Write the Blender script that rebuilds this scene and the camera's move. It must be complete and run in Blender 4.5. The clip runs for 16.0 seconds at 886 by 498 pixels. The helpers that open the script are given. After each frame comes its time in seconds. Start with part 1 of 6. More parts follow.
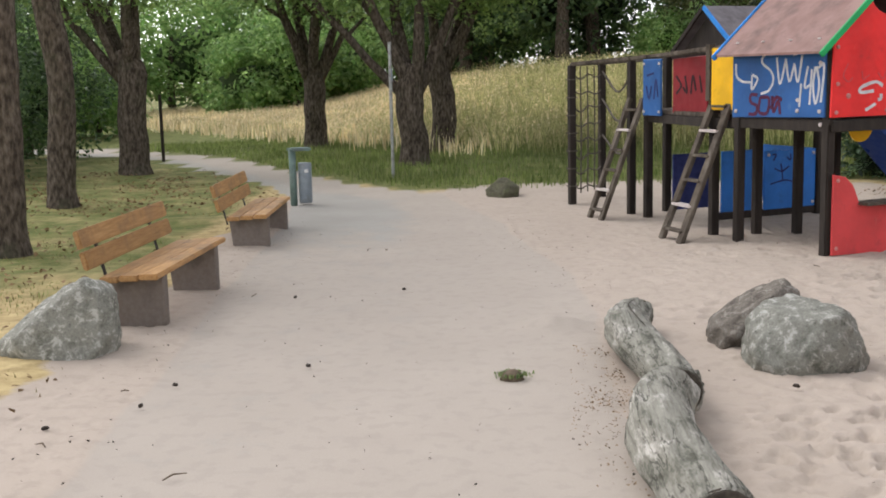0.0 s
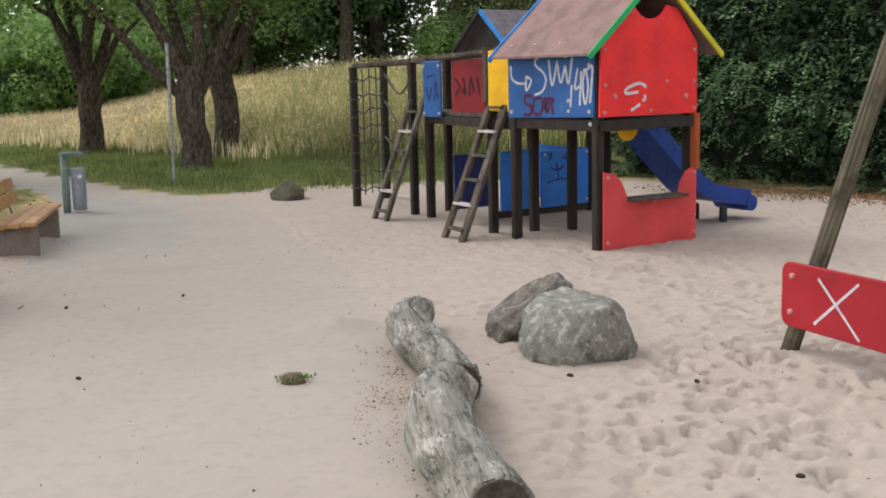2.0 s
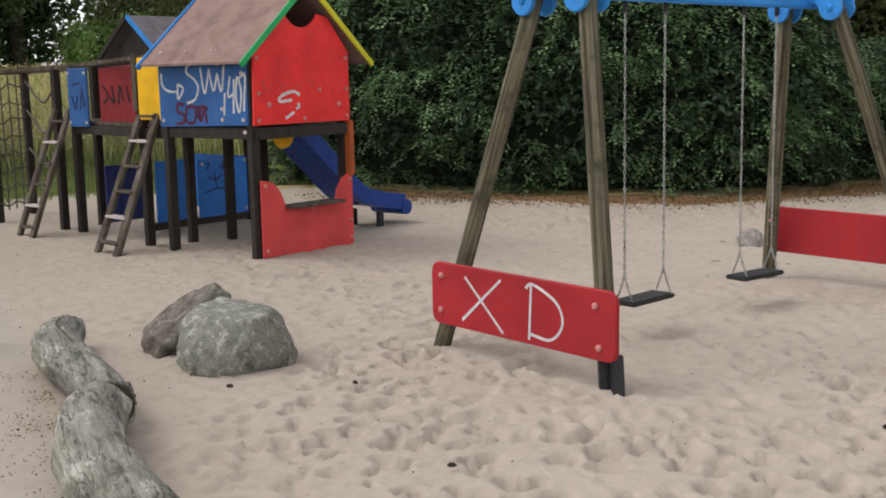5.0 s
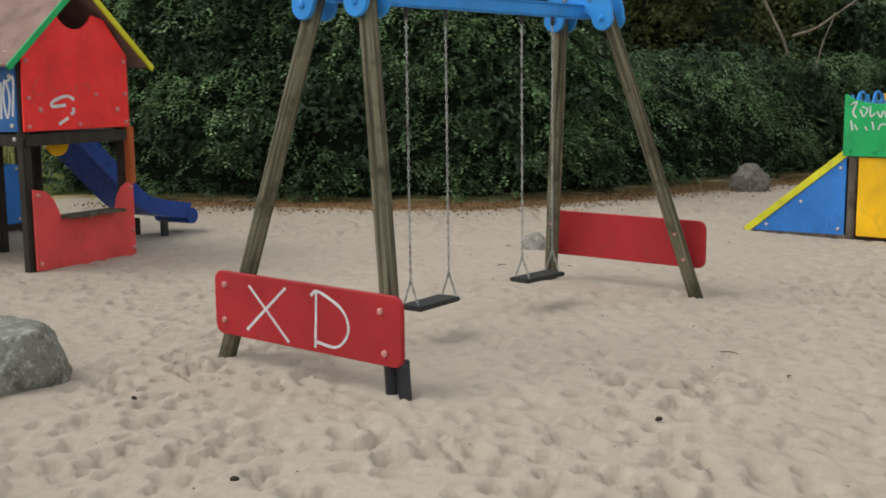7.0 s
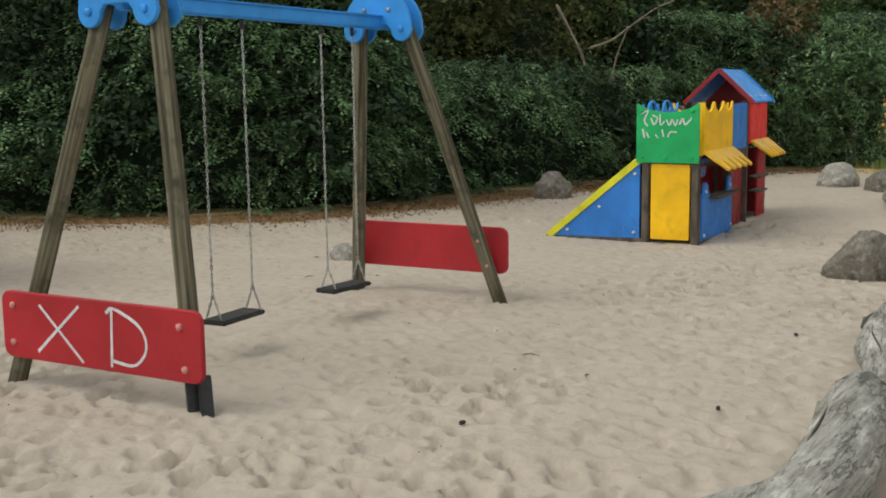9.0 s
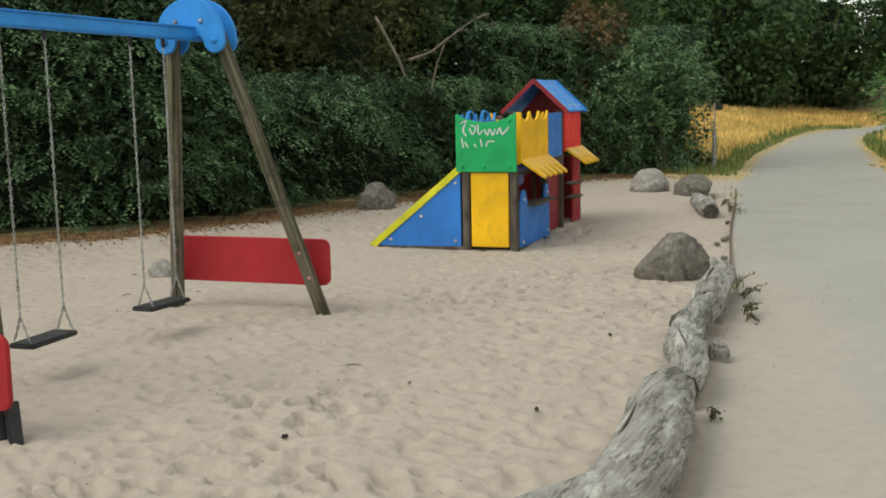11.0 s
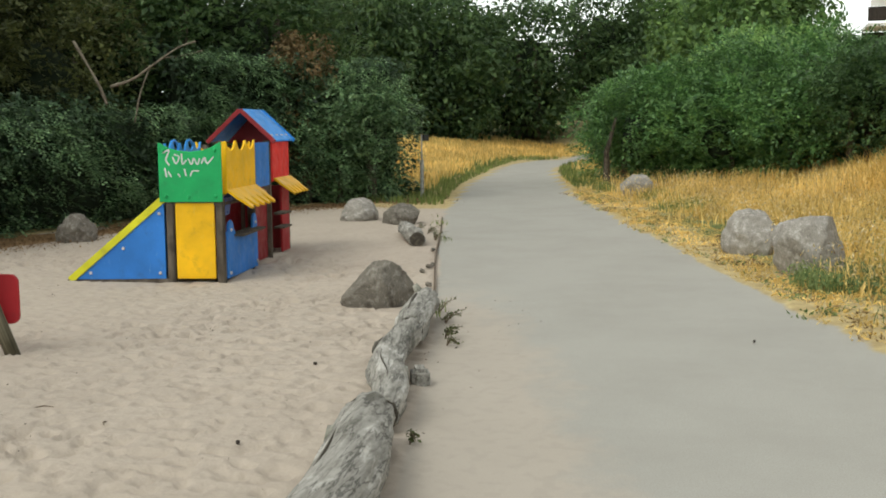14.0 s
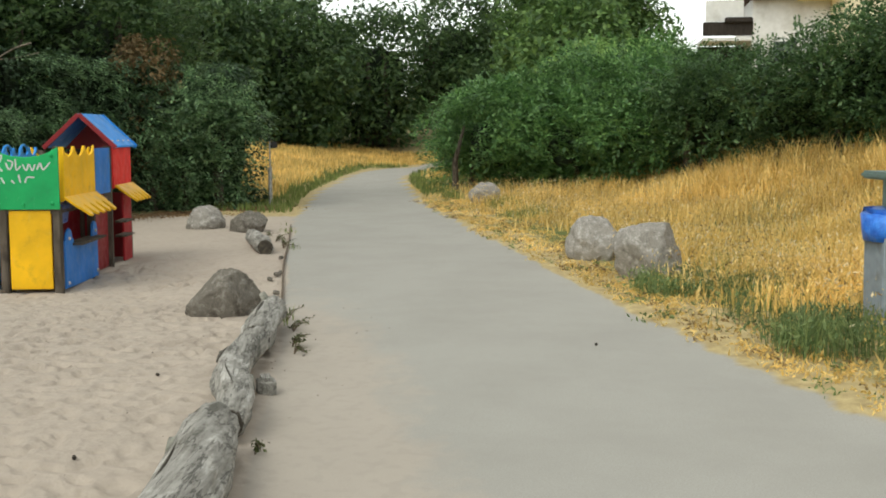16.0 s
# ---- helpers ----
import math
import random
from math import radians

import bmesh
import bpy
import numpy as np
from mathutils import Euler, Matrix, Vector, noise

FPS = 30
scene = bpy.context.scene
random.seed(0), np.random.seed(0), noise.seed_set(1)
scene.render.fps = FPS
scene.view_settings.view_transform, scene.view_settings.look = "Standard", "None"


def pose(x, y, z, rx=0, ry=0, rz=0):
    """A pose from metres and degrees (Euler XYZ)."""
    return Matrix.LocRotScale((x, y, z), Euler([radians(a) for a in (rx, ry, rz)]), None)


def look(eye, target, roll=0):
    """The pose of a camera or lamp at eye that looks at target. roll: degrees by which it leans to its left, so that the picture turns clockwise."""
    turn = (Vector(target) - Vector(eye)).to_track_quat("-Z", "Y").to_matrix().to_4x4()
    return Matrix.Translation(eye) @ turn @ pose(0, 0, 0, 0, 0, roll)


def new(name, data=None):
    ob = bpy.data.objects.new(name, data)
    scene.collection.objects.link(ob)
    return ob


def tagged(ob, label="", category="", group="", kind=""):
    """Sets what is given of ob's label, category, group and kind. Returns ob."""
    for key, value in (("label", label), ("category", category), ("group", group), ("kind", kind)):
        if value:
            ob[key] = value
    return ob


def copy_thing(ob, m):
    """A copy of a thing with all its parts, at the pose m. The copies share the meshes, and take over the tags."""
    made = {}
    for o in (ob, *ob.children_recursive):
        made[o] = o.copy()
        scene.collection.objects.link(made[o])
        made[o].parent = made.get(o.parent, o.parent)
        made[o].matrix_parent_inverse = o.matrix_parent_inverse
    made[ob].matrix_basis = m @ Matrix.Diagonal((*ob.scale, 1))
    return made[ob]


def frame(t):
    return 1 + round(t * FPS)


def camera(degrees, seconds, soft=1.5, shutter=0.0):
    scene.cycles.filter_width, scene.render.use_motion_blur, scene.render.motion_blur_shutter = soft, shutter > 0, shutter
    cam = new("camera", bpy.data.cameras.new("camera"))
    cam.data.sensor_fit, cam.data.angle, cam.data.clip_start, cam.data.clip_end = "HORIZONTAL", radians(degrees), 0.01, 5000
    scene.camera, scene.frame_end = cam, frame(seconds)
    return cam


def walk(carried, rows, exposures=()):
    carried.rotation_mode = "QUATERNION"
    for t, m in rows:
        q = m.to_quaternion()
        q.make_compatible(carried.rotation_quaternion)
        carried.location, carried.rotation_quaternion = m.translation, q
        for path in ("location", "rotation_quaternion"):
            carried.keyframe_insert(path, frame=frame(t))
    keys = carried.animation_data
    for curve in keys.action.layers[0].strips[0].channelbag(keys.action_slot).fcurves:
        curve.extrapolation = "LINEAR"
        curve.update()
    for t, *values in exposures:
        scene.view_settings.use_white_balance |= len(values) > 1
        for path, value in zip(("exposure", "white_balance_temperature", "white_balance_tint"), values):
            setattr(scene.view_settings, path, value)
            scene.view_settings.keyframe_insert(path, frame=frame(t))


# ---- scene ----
cam = camera(43.22, 16.0, soft=1.8)
# seconds, eye x y z, yaw, pitch, roll
ROWS = [
    (0.0, 0.0000, -0.0000, 1.9200, 0.000, -8.835, 1.379),
    (0.5, 0.0150, 0.0039, 1.9114, -2.490, -8.858, 1.134),
    (1.0, 0.0419, 0.0141, 1.9068, -5.163, -8.869, 1.063),
    (1.5, 0.0693, 0.0307, 1.8959, -7.922, -8.912, 1.116),
    (2.0, 0.0890, 0.0328, 1.8886, -10.728, -8.880, 1.237),
    (2.5, 0.1050, 0.0340, 1.8846, -13.709, -8.932, 1.359),
    (3.0, 0.1225, 0.0285, 1.8822, -16.742, -8.960, 1.439),
    (3.5, 0.1384, 0.0191, 1.8822, -19.751, -8.990, 1.351),
    (6.0, 0.2072, -0.0034, 1.8718, -32.879, -8.604, 0.811),
    (6.5, 0.2388, 0.0023, 1.8645, -35.545, -8.568, 0.668),
    (7.0, 0.2545, 0.0106, 1.8587, -38.257, -8.513, 0.540),
    (7.5, 0.2747, 0.0150, 1.8539, -41.076, -8.365, 0.440),
    (8.0, 0.2901, -0.0084, 1.8486, -43.740, -8.265, 0.381),
    (8.5, 0.3100, -0.0184, 1.8394, -46.016, -8.107, 0.482),
    (9.0, 0.3227, -0.0418, 1.8403, -47.787, -8.001, 0.720),
    (11.5, 0.3589, -0.1204, 1.8311, -59.061, -7.303, 1.221),
    (12.0, 0.3673, -0.1480, 1.8344, -61.411, -7.011, 1.258),
    (12.5, 0.3697, -0.1625, 1.8344, -63.922, -6.772, 1.284),
    (13.0, 0.3823, -0.1692, 1.8305, -66.546, -6.455, 1.182),
    (13.5, 0.3898, -0.1830, 1.8277, -69.142, -6.318, 0.850),
    (14.0, 0.3948, -0.1998, 1.8291, -71.093, -6.251, 0.566),
    (14.5, 0.3937, -0.2091, 1.8265, -73.131, -6.198, 0.252),
    (15.0, 0.3993, -0.2215, 1.8230, -75.092, -6.066, 0.068),
    (15.5, 0.4094, -0.2255, 1.8218, -76.718, -5.983, 0.116),
    (16.0, 0.4091, -0.2292, 1.8174, -78.702, -5.883, 0.129),
]
walk(cam, [(t, pose(x, y, z, 90 + pitch, roll, yaw)) for t, x, y, z, yaw, pitch, roll in ROWS],
     [(0.0, 0.15, 6400, 15), (3.5, -0.03, 6450, 16), (6.0, -0.22, 6550, 9), (9.0, -0.27, 6650, 4), (12.5, -0.16, 6680, 3), (16.0, -0.15, 6680, 3)])

# ---------------------------------------------------------------- light: bright overcast sky
world = bpy.data.worlds.new("overcast_sky")
scene.world = world
world.use_nodes = True
wn, wl = world.node_tree.nodes, world.node_tree.links
sky = wn.new("ShaderNodeTexSky")
sky.sky_type = 'NISHITA'
sky.sun_disc = False
sky.sun_elevation, sky.sun_rotation = radians(52), radians(304)
sky.dust_density, sky.air_density = 1.2, 1.0
grey = wn.new("ShaderNodeHueSaturation")
grey.inputs["Saturation"].default_value = 0.15
grey.inputs["Value"].default_value = 1.8
wl.new(sky.outputs[0], grey.inputs["Color"])
wl.new(grey.outputs[0], wn["Background"].inputs["Color"])
wn["Background"].inputs["Strength"].default_value = 0.16

sun_data = bpy.data.lights.new("sun", 'SUN')
sun_data.energy, sun_data.angle, sun_data.color = 1.0, radians(30), (1.0, 0.96, 0.9)
sun = new("sun", sun_data)
sun.matrix_world = look((0, 0, 30), (30 / math.tan(radians(52)) * math.sin(radians(124)), 30 / math.tan(radians(52)) * math.cos(radians(124)), 0))

# ---------------------------------------------------------------- materials
def material(name, rough=0.8, metal=0.0, spec=0.3):
    m = bpy.data.materials.new(name)
    m.use_nodes = True
    b = m.node_tree.nodes["Principled BSDF"]
    b.inputs["Roughness"].default_value = rough
    b.inputs["Metallic"].default_value = metal
    b.inputs["Specular IOR Level"].default_value = spec
    return m, m.node_tree.nodes, m.node_tree.links, b


def tex(nodes, links, kind, scale, detail=4.0, coord="Object", stretch=None, rough=0.55):
    """A noise, voronoi or wave texture on the object's own coordinates."""
    tc = nodes.new("ShaderNodeTexCoord")
    src = tc.outputs[coord]
    if stretch:
        mp = nodes.new("ShaderNodeMapping")
        mp.inputs["Scale"].default_value = stretch
        links.new(src, mp.inputs[0])
        src = mp.outputs[0]
    t = nodes.new({"noise": "ShaderNodeTexNoise", "voronoi": "ShaderNodeTexVoronoi", "wave": "ShaderNodeTexWave"}[kind])
    t.inputs["Scale"].default_value = scale
    if kind != "voronoi":
        t.inputs["Detail"].default_value = detail
    if kind == "noise":
        t.inputs["Roughness"].default_value = rough
    links.new(src, t.inputs["Vector"])
    return t


def ramp(nodes, links, src, stops):
    r = nodes.new("ShaderNodeValToRGB")
    e = r.color_ramp.elements
    while len(e) < len(stops):
        e.new(0.5)
    for el, (p, c) in zip(e, stops):
        el.position, el.color = p, (*c, 1)
    links.new(src, r.inputs[0])
    return r.outputs[0]


def mix(nodes, links, fac, a, b, mode='MIX'):
    n = nodes.new("ShaderNodeMix")
    n.data_type, n.blend_type = 'RGBA', mode
    for sock, v in ((n.inputs[0], fac), (n.inputs[6], a), (n.inputs[7], b)):
        if isinstance(v, (int, float)):
            sock.default_value = v
        elif isinstance(v, tuple):
            sock.default_value = (*v, 1)
        else:
            links.new(v, sock)
    return n.outputs[2]


def bump(nodes, links, b, src, strength, dist=0.01, after=None):
    n = nodes.new("ShaderNodeBump")
    n.inputs["Strength"].default_value, n.inputs["Distance"].default_value = strength, dist
    links.new(src, n.inputs["Height"])
    if after:
        links.new(after, n.inputs["Normal"])
    links.new(n.outputs[0], b.inputs["Normal"])
    return n.outputs[0]


def surface(name, stops, scale, stain=None, stain_scale=2.0, rough=0.8, spec=0.3, bump_scale=60, bump_amt=0.3, bump_dist=0.005, stretch=None, vary=0.0, metal=0.0, stain_at=(0.5, 0.7)):
    """Grain by a colour ramp, stains on top at a larger scale, fine relief."""
    m, n, l, b = material(name, rough, metal, spec)
    c = ramp(n, l, tex(n, l, "noise", scale, 5, stretch=stretch).outputs["Fac"], stops)
    if stain:
        f = ramp(n, l, tex(n, l, "noise", stain_scale, 6, rough=0.65).outputs["Fac"], [(stain_at[0], (0, 0, 0)), (stain_at[1], (1, 1, 1))])
        c = mix(n, l, f, c, stain)
    if vary:
        oi = n.new("ShaderNodeObjectInfo")
        hs = n.new("ShaderNodeHueSaturation")
        mr = n.new("ShaderNodeMapRange")
        mr.inputs["To Min"].default_value, mr.inputs["To Max"].default_value = 1 - vary, 1 + vary
        l.new(oi.outputs["Random"], mr.inputs[0])
        l.new(mr.outputs[0], hs.inputs["Value"])
        l.new(c, hs.inputs["Color"])
        c = hs.outputs[0]
    l.new(c, b.inputs["Base Color"])
    bump(n, l, b, tex(n, l, "noise", bump_scale, 6, stretch=stretch).outputs["Fac"], bump_amt, bump_dist)
    return m


def painted(name, col, scuff, rough=0.45):
    """Coloured laminate board, faded and scuffed."""
    m, n, l, b = material(name, rough, 0.0, 0.25)
    big = ramp(n, l, tex(n, l, "noise", 2.2, 5).outputs["Fac"], [(0.35, tuple(c * 0.82 for c in col)), (0.65, tuple(min(1, c * 1.1) for c in col))])
    sc = ramp(n, l, tex(n, l, "noise", 14, 8, stretch=(1, 1, 0.35), rough=0.75).outputs["Fac"], [(0.60, (0, 0, 0)), (0.72, (0.55, 0.55, 0.55))])
    c = mix(n, l, sc, big, scuff)
    dirt = ramp(n, l, tex(n, l, "noise", 5, 8, rough=0.7).outputs["Fac"], [(0.56, (0, 0, 0)), (0.75, (0.6, 0.6, 0.6))])
    c = mix(n, l, dirt, c, tuple(x * 0.45 + 0.02 for x in col))
    l.new(c, b.inputs["Base Color"])
    l.new(ramp(n, l, tex(n, l, "noise", 9, 6).outputs["Fac"], [(0.3, (rough - 0.12,) * 3), (0.7, (rough + 0.2,) * 3)]), b.inputs["Roughness"])
    bump(n, l, b, tex(n, l, "noise", 90, 4).outputs["Fac"], 0.08, 0.003)
    return m


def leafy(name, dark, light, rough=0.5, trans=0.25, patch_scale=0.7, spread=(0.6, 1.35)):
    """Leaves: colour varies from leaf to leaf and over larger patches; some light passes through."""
    m, n, l, b = material(name, rough, 0.0, 0.35)
    g = n.new("ShaderNodeNewGeometry")
    c = ramp(n, l, g.outputs["Random Per Island"], [(0.0, dark), (0.55, tuple((x + y) / 2 for x, y in zip(dark, light))), (1.0, light)])
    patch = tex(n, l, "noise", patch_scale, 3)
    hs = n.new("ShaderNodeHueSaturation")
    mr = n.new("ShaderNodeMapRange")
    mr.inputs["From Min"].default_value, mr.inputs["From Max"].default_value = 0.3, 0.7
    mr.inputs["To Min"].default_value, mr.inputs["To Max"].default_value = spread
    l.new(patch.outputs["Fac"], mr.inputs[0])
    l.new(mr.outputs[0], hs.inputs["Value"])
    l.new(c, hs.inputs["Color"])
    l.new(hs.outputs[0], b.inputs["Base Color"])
    tr = n.new("ShaderNodeBsdfTranslucent")
    l.new(hs.outputs[0], tr.inputs["Color"])
    mx = n.new("ShaderNodeMixShader")
    mx.inputs[0].default_value = trans
    l.new(b.outputs[0], mx.inputs[1])
    l.new(tr.outputs[0], mx.inputs[2])
    l.new(mx.outputs[0], n["Material Output"].inputs["Surface"])
    return m


def driftwood(name, dark, mid, pale):
    """Barkless grey trunk: blotches, long grain and drying cracks along x."""
    m, n, l, b = material(name, 0.9, 0.0, 0.15)
    blot = tex(n, l, "noise", 5.5, 12, stretch=(0.45, 1, 1), rough=0.72).outputs["Fac"]
    c = ramp(n, l, blot, [(0.38, dark), (0.47, mid), (0.53, mid), (0.62, pale)])
    grain = tex(n, l, "noise", 42, 6, stretch=(0.10, 1, 1), rough=0.65).outputs["Fac"]
    c = mix(n, l, 0.75, c, ramp(n, l, grain, [(0.32, (0.42, 0.41, 0.38)), (0.55, (1, 1, 1)), (0.75, (1.25, 1.25, 1.22))]), 'MULTIPLY')
    crack = tex(n, l, "noise", 9, 5, stretch=(0.12, 1, 1), rough=0.6).outputs["Fac"]
    slit = ramp(n, l, crack, [(0.478, (0, 0, 0)), (0.492, (1, 1, 1)), (0.5, (1, 1, 1)), (0.514, (0, 0, 0))])
    c = mix(n, l, mix(n, l, 0.7, (0, 0, 0), slit), c, tuple(x * 0.3 for x in dark))
    l.new(c, b.inputs["Base Color"])
    one = bump(n, l, b, blot, 0.8, 0.014)
    two = bump(n, l, b, grain, 0.7, 0.005, one)
    inv = n.new("ShaderNodeInvert")
    l.new(slit, inv.inputs["Color"])
    bump(n, l, b, inv.outputs[0], 0.5, 0.005, two)
    return m


def granite(name, dark, mid, pale, lichen):
    """Rough granite: mineral specks, darker crust and patches of pale lichen with ragged borders."""
    m, n, l, b = material(name, 0.92, 0.0, 0.18)
    crust = tex(n, l, "noise", 6.5, 14, rough=0.78).outputs["Fac"]
    c = ramp(n, l, crust, [(0.36, dark), (0.47, mid), (0.56, mid), (0.68, pale)])
    speck = tex(n, l, "noise", 120, 4, rough=0.7).outputs["Fac"]
    c = mix(n, l, 0.7, c, ramp(n, l, speck, [(0.36, (0.55, 0.54, 0.52)), (0.52, (1, 1, 1)), (0.66, (1.3, 1.3, 1.28))]), 'MULTIPLY')
    spots = tex(n, l, "noise", 13, 12, rough=0.8).outputs["Fac"]
    c = mix(n, l, ramp(n, l, spots, [(0.53, (0, 0, 0)), (0.57, (0.8, 0.8, 0.8))]), c, lichen)
    pits = ramp(n, l, tex(n, l, "noise", 19, 10, rough=0.75).outputs["Fac"], [(0.34, (0.8, 0.8, 0.8)), (0.42, (0, 0, 0))])
    c = mix(n, l, pits, c, tuple(x * 0.5 for x in dark))
    oi, hs, mr = n.new("ShaderNodeObjectInfo"), n.new("ShaderNodeHueSaturation"), n.new("ShaderNodeMapRange")
    mr.inputs["To Min"].default_value, mr.inputs["To Max"].default_value = 0.9, 1.1
    l.new(oi.outputs["Random"], mr.inputs[0])
    l.new(mr.outputs[0], hs.inputs["Value"])
    l.new(c, hs.inputs["Color"])
    l.new(hs.outputs[0], b.inputs["Base Color"])
    one = bump(n, l, b, crust, 0.8, 0.016)
    two = bump(n, l, b, spots, 0.5, 0.006, one)
    bump(n, l, b, speck, 0.3, 0.0015, two)
    return m


M_LOG = driftwood("grey_driftwood", (0.10, 0.10, 0.078), (0.245, 0.24, 0.20), (0.47, 0.45, 0.40))
M_LOGX = driftwood("pale_driftwood", (0.16, 0.152, 0.13), (0.32, 0.305, 0.272), (0.50, 0.478, 0.435))
M_LOGEND = surface("dark_log_end", [(0.3, (0.03, 0.026, 0.02)), (0.7, (0.10, 0.085, 0.065))], 20, None, rough=0.95, bump_amt=0.6)
M_POLE = surface("weathered_round_timber", [(0.34, (0.035, 0.03, 0.019)), (0.46, (0.09, 0.08, 0.052)), (0.56, (0.14, 0.125, 0.084)), (0.70, (0.22, 0.20, 0.14))], 36, (0.05, 0.047, 0.028), 3, 0.85, 0.2, 46, 0.8, 0.008, stretch=(1, 1, 0.03), stain_at=(0.5, 0.64))
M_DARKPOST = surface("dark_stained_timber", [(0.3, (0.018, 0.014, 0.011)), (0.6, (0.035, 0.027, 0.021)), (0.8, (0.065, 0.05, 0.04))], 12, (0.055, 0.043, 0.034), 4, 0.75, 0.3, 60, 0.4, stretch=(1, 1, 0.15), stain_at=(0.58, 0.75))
M_LADDER = surface("worn_brown_timber", [(0.3, (0.05, 0.039, 0.029)), (0.55, (0.115, 0.095, 0.073)), (0.8, (0.20, 0.175, 0.145))], 10, (0.04, 0.032, 0.025), 4, 0.85, 0.2, 60, 0.4, stretch=(1, 1, 0.2))
M_BENCH = surface("oiled_bench_timber", [(0.3, (0.30, 0.155, 0.055)), (0.6, (0.44, 0.25, 0.095)), (0.8, (0.52, 0.32, 0.14))], 7, (0.22, 0.13, 0.06), 3, 0.55, 0.35, 50, 0.25, 0.004, stretch=(6, 0.5, 6), vary=0.12)
M_CONC = surface("brown_grey_concrete", [(0.3, (0.165, 0.138, 0.115)), (0.7, (0.205, 0.175, 0.15))], 30, (0.10, 0.085, 0.07), 3, 0.9, 0.15, 120, 0.5, 0.004)
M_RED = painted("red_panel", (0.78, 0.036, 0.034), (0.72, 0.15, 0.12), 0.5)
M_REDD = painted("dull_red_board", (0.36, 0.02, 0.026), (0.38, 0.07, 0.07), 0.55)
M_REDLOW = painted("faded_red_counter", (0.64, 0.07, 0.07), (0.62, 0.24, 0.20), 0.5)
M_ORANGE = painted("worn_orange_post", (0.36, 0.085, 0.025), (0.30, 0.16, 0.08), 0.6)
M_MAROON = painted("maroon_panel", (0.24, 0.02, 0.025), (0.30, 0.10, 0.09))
M_BLUE = painted("blue_panel", (0.034, 0.185, 0.56), (0.20, 0.36, 0.60))
# darker copy of the blue, with the upper boards' shade put into it
M_BLUESHADE = painted("shaded_blue_panel", (0.030, 0.115, 0.32), (0.12, 0.22, 0.40))
M_BLUEB = painted("bright_blue_metal", (0.035, 0.26, 0.69), (0.12, 0.34, 0.72), 0.5)
M_SLIDE = painted("deep_blue_slide", (0.015, 0.055, 0.27), (0.10, 0.17, 0.36), 0.35)
M_YEL = painted("yellow_panel", (0.86, 0.49, 0.012), (0.70, 0.52, 0.15))
M_YELG = painted("yellow_green_edge", (0.62, 0.60, 0.03), (0.55, 0.55, 0.2))
M_GREEN = painted("green_panel", (0.018, 0.36, 0.11), (0.15, 0.38, 0.2))
M_ROOF = surface("brown_roof_sheet", [(0.3, (0.21, 0.125, 0.105)), (0.7, (0.29, 0.185, 0.16))], 5, (0.15, 0.10, 0.085), 3, 0.75, 0.25, 60, 0.2)
M_ROOFD = surface("grey_roof_sheet", [(0.3, (0.11, 0.10, 0.105)), (0.7, (0.19, 0.175, 0.18))], 5, (0.08, 0.07, 0.07), 3, 0.7, 0.3, 60, 0.2)
M_WHITEP = surface("white_spray_paint", [(0.3, (0.42, 0.44, 0.46)), (0.7, (0.66, 0.66, 0.66))], 12, None, rough=0.7)
M_MAROONP = surface("dark_red_spray_paint", [(0.3, (0.06, 0.010, 0.035)), (0.7, (0.11, 0.02, 0.055))], 12, None, rough=0.7)
M_BLACKP = surface("black_red_spray_paint", [(0.3, (0.02, 0.008, 0.010)), (0.7, (0.045, 0.014, 0.018))], 12, None, rough=0.7)
# spray scrawls, and the shade painted on one lower tower board
M_NAVY = surface("navy_spray_and_shade", [(0.3, (0.012, 0.02, 0.09)), (0.7, (0.03, 0.04, 0.14))], 12, None, rough=0.7)
M_BOLT = surface("pale_bolt_cap", [(0.3, (0.48, 0.42, 0.40)), (0.7, (0.62, 0.56, 0.52))], 30, None, rough=0.5)
M_BOLTR = surface("reddish_bolt_cap", [(0.3, (0.46, 0.16, 0.15)), (0.7, (0.60, 0.28, 0.25))], 30, None, rough=0.5)
M_STEEL = surface("galvanised_steel", [(0.3, (0.30, 0.31, 0.30)), (0.7, (0.46, 0.47, 0.46))], 30, (0.16, 0.145, 0.13), 8, 0.5, 0.5, 80, 0.2, 0.002, metal=0.85)
M_BLACK = surface("black_rubber", [(0.3, (0.018, 0.018, 0.018)), (0.7, (0.04, 0.038, 0.036))], 30, (0.10, 0.09, 0.08), 6, 0.7, 0.3, 80, 0.3, stain_at=(0.6, 0.8))
M_BLACKST = surface("black_coated_steel", [(0.3, (0.012, 0.012, 0.014)), (0.7, (0.03, 0.03, 0.033))], 30, (0.10, 0.085, 0.07), 6, 0.45, 0.4, 80, 0.2, stain_at=(0.6, 0.8))
M_BINGREY = surface("grey_enamel", [(0.3, (0.19, 0.23, 0.26)), (0.7, (0.27, 0.31, 0.34))], 9, (0.15, 0.16, 0.16), 4, 0.45, 0.4, 60, 0.15)
M_BINGREEN = surface("grey_green_enamel", [(0.3, (0.10, 0.16, 0.14)), (0.7, (0.16, 0.23, 0.20))], 9, (0.10, 0.12, 0.11), 4, 0.5, 0.4, 60, 0.15)
M_BAG = surface("blue_plastic_bag", [(0.3, (0.015, 0.10, 0.52)), (0.7, (0.04, 0.22, 0.72))], 12, None, rough=0.3, spec=0.5, bump_scale=14, bump_amt=0.8, bump_dist=0.03)
M_PAPER = surface("white_sticker", [(0.3, (0.62, 0.62, 0.60)), (0.7, (0.75, 0.75, 0.73))], 9, None, rough=0.6)
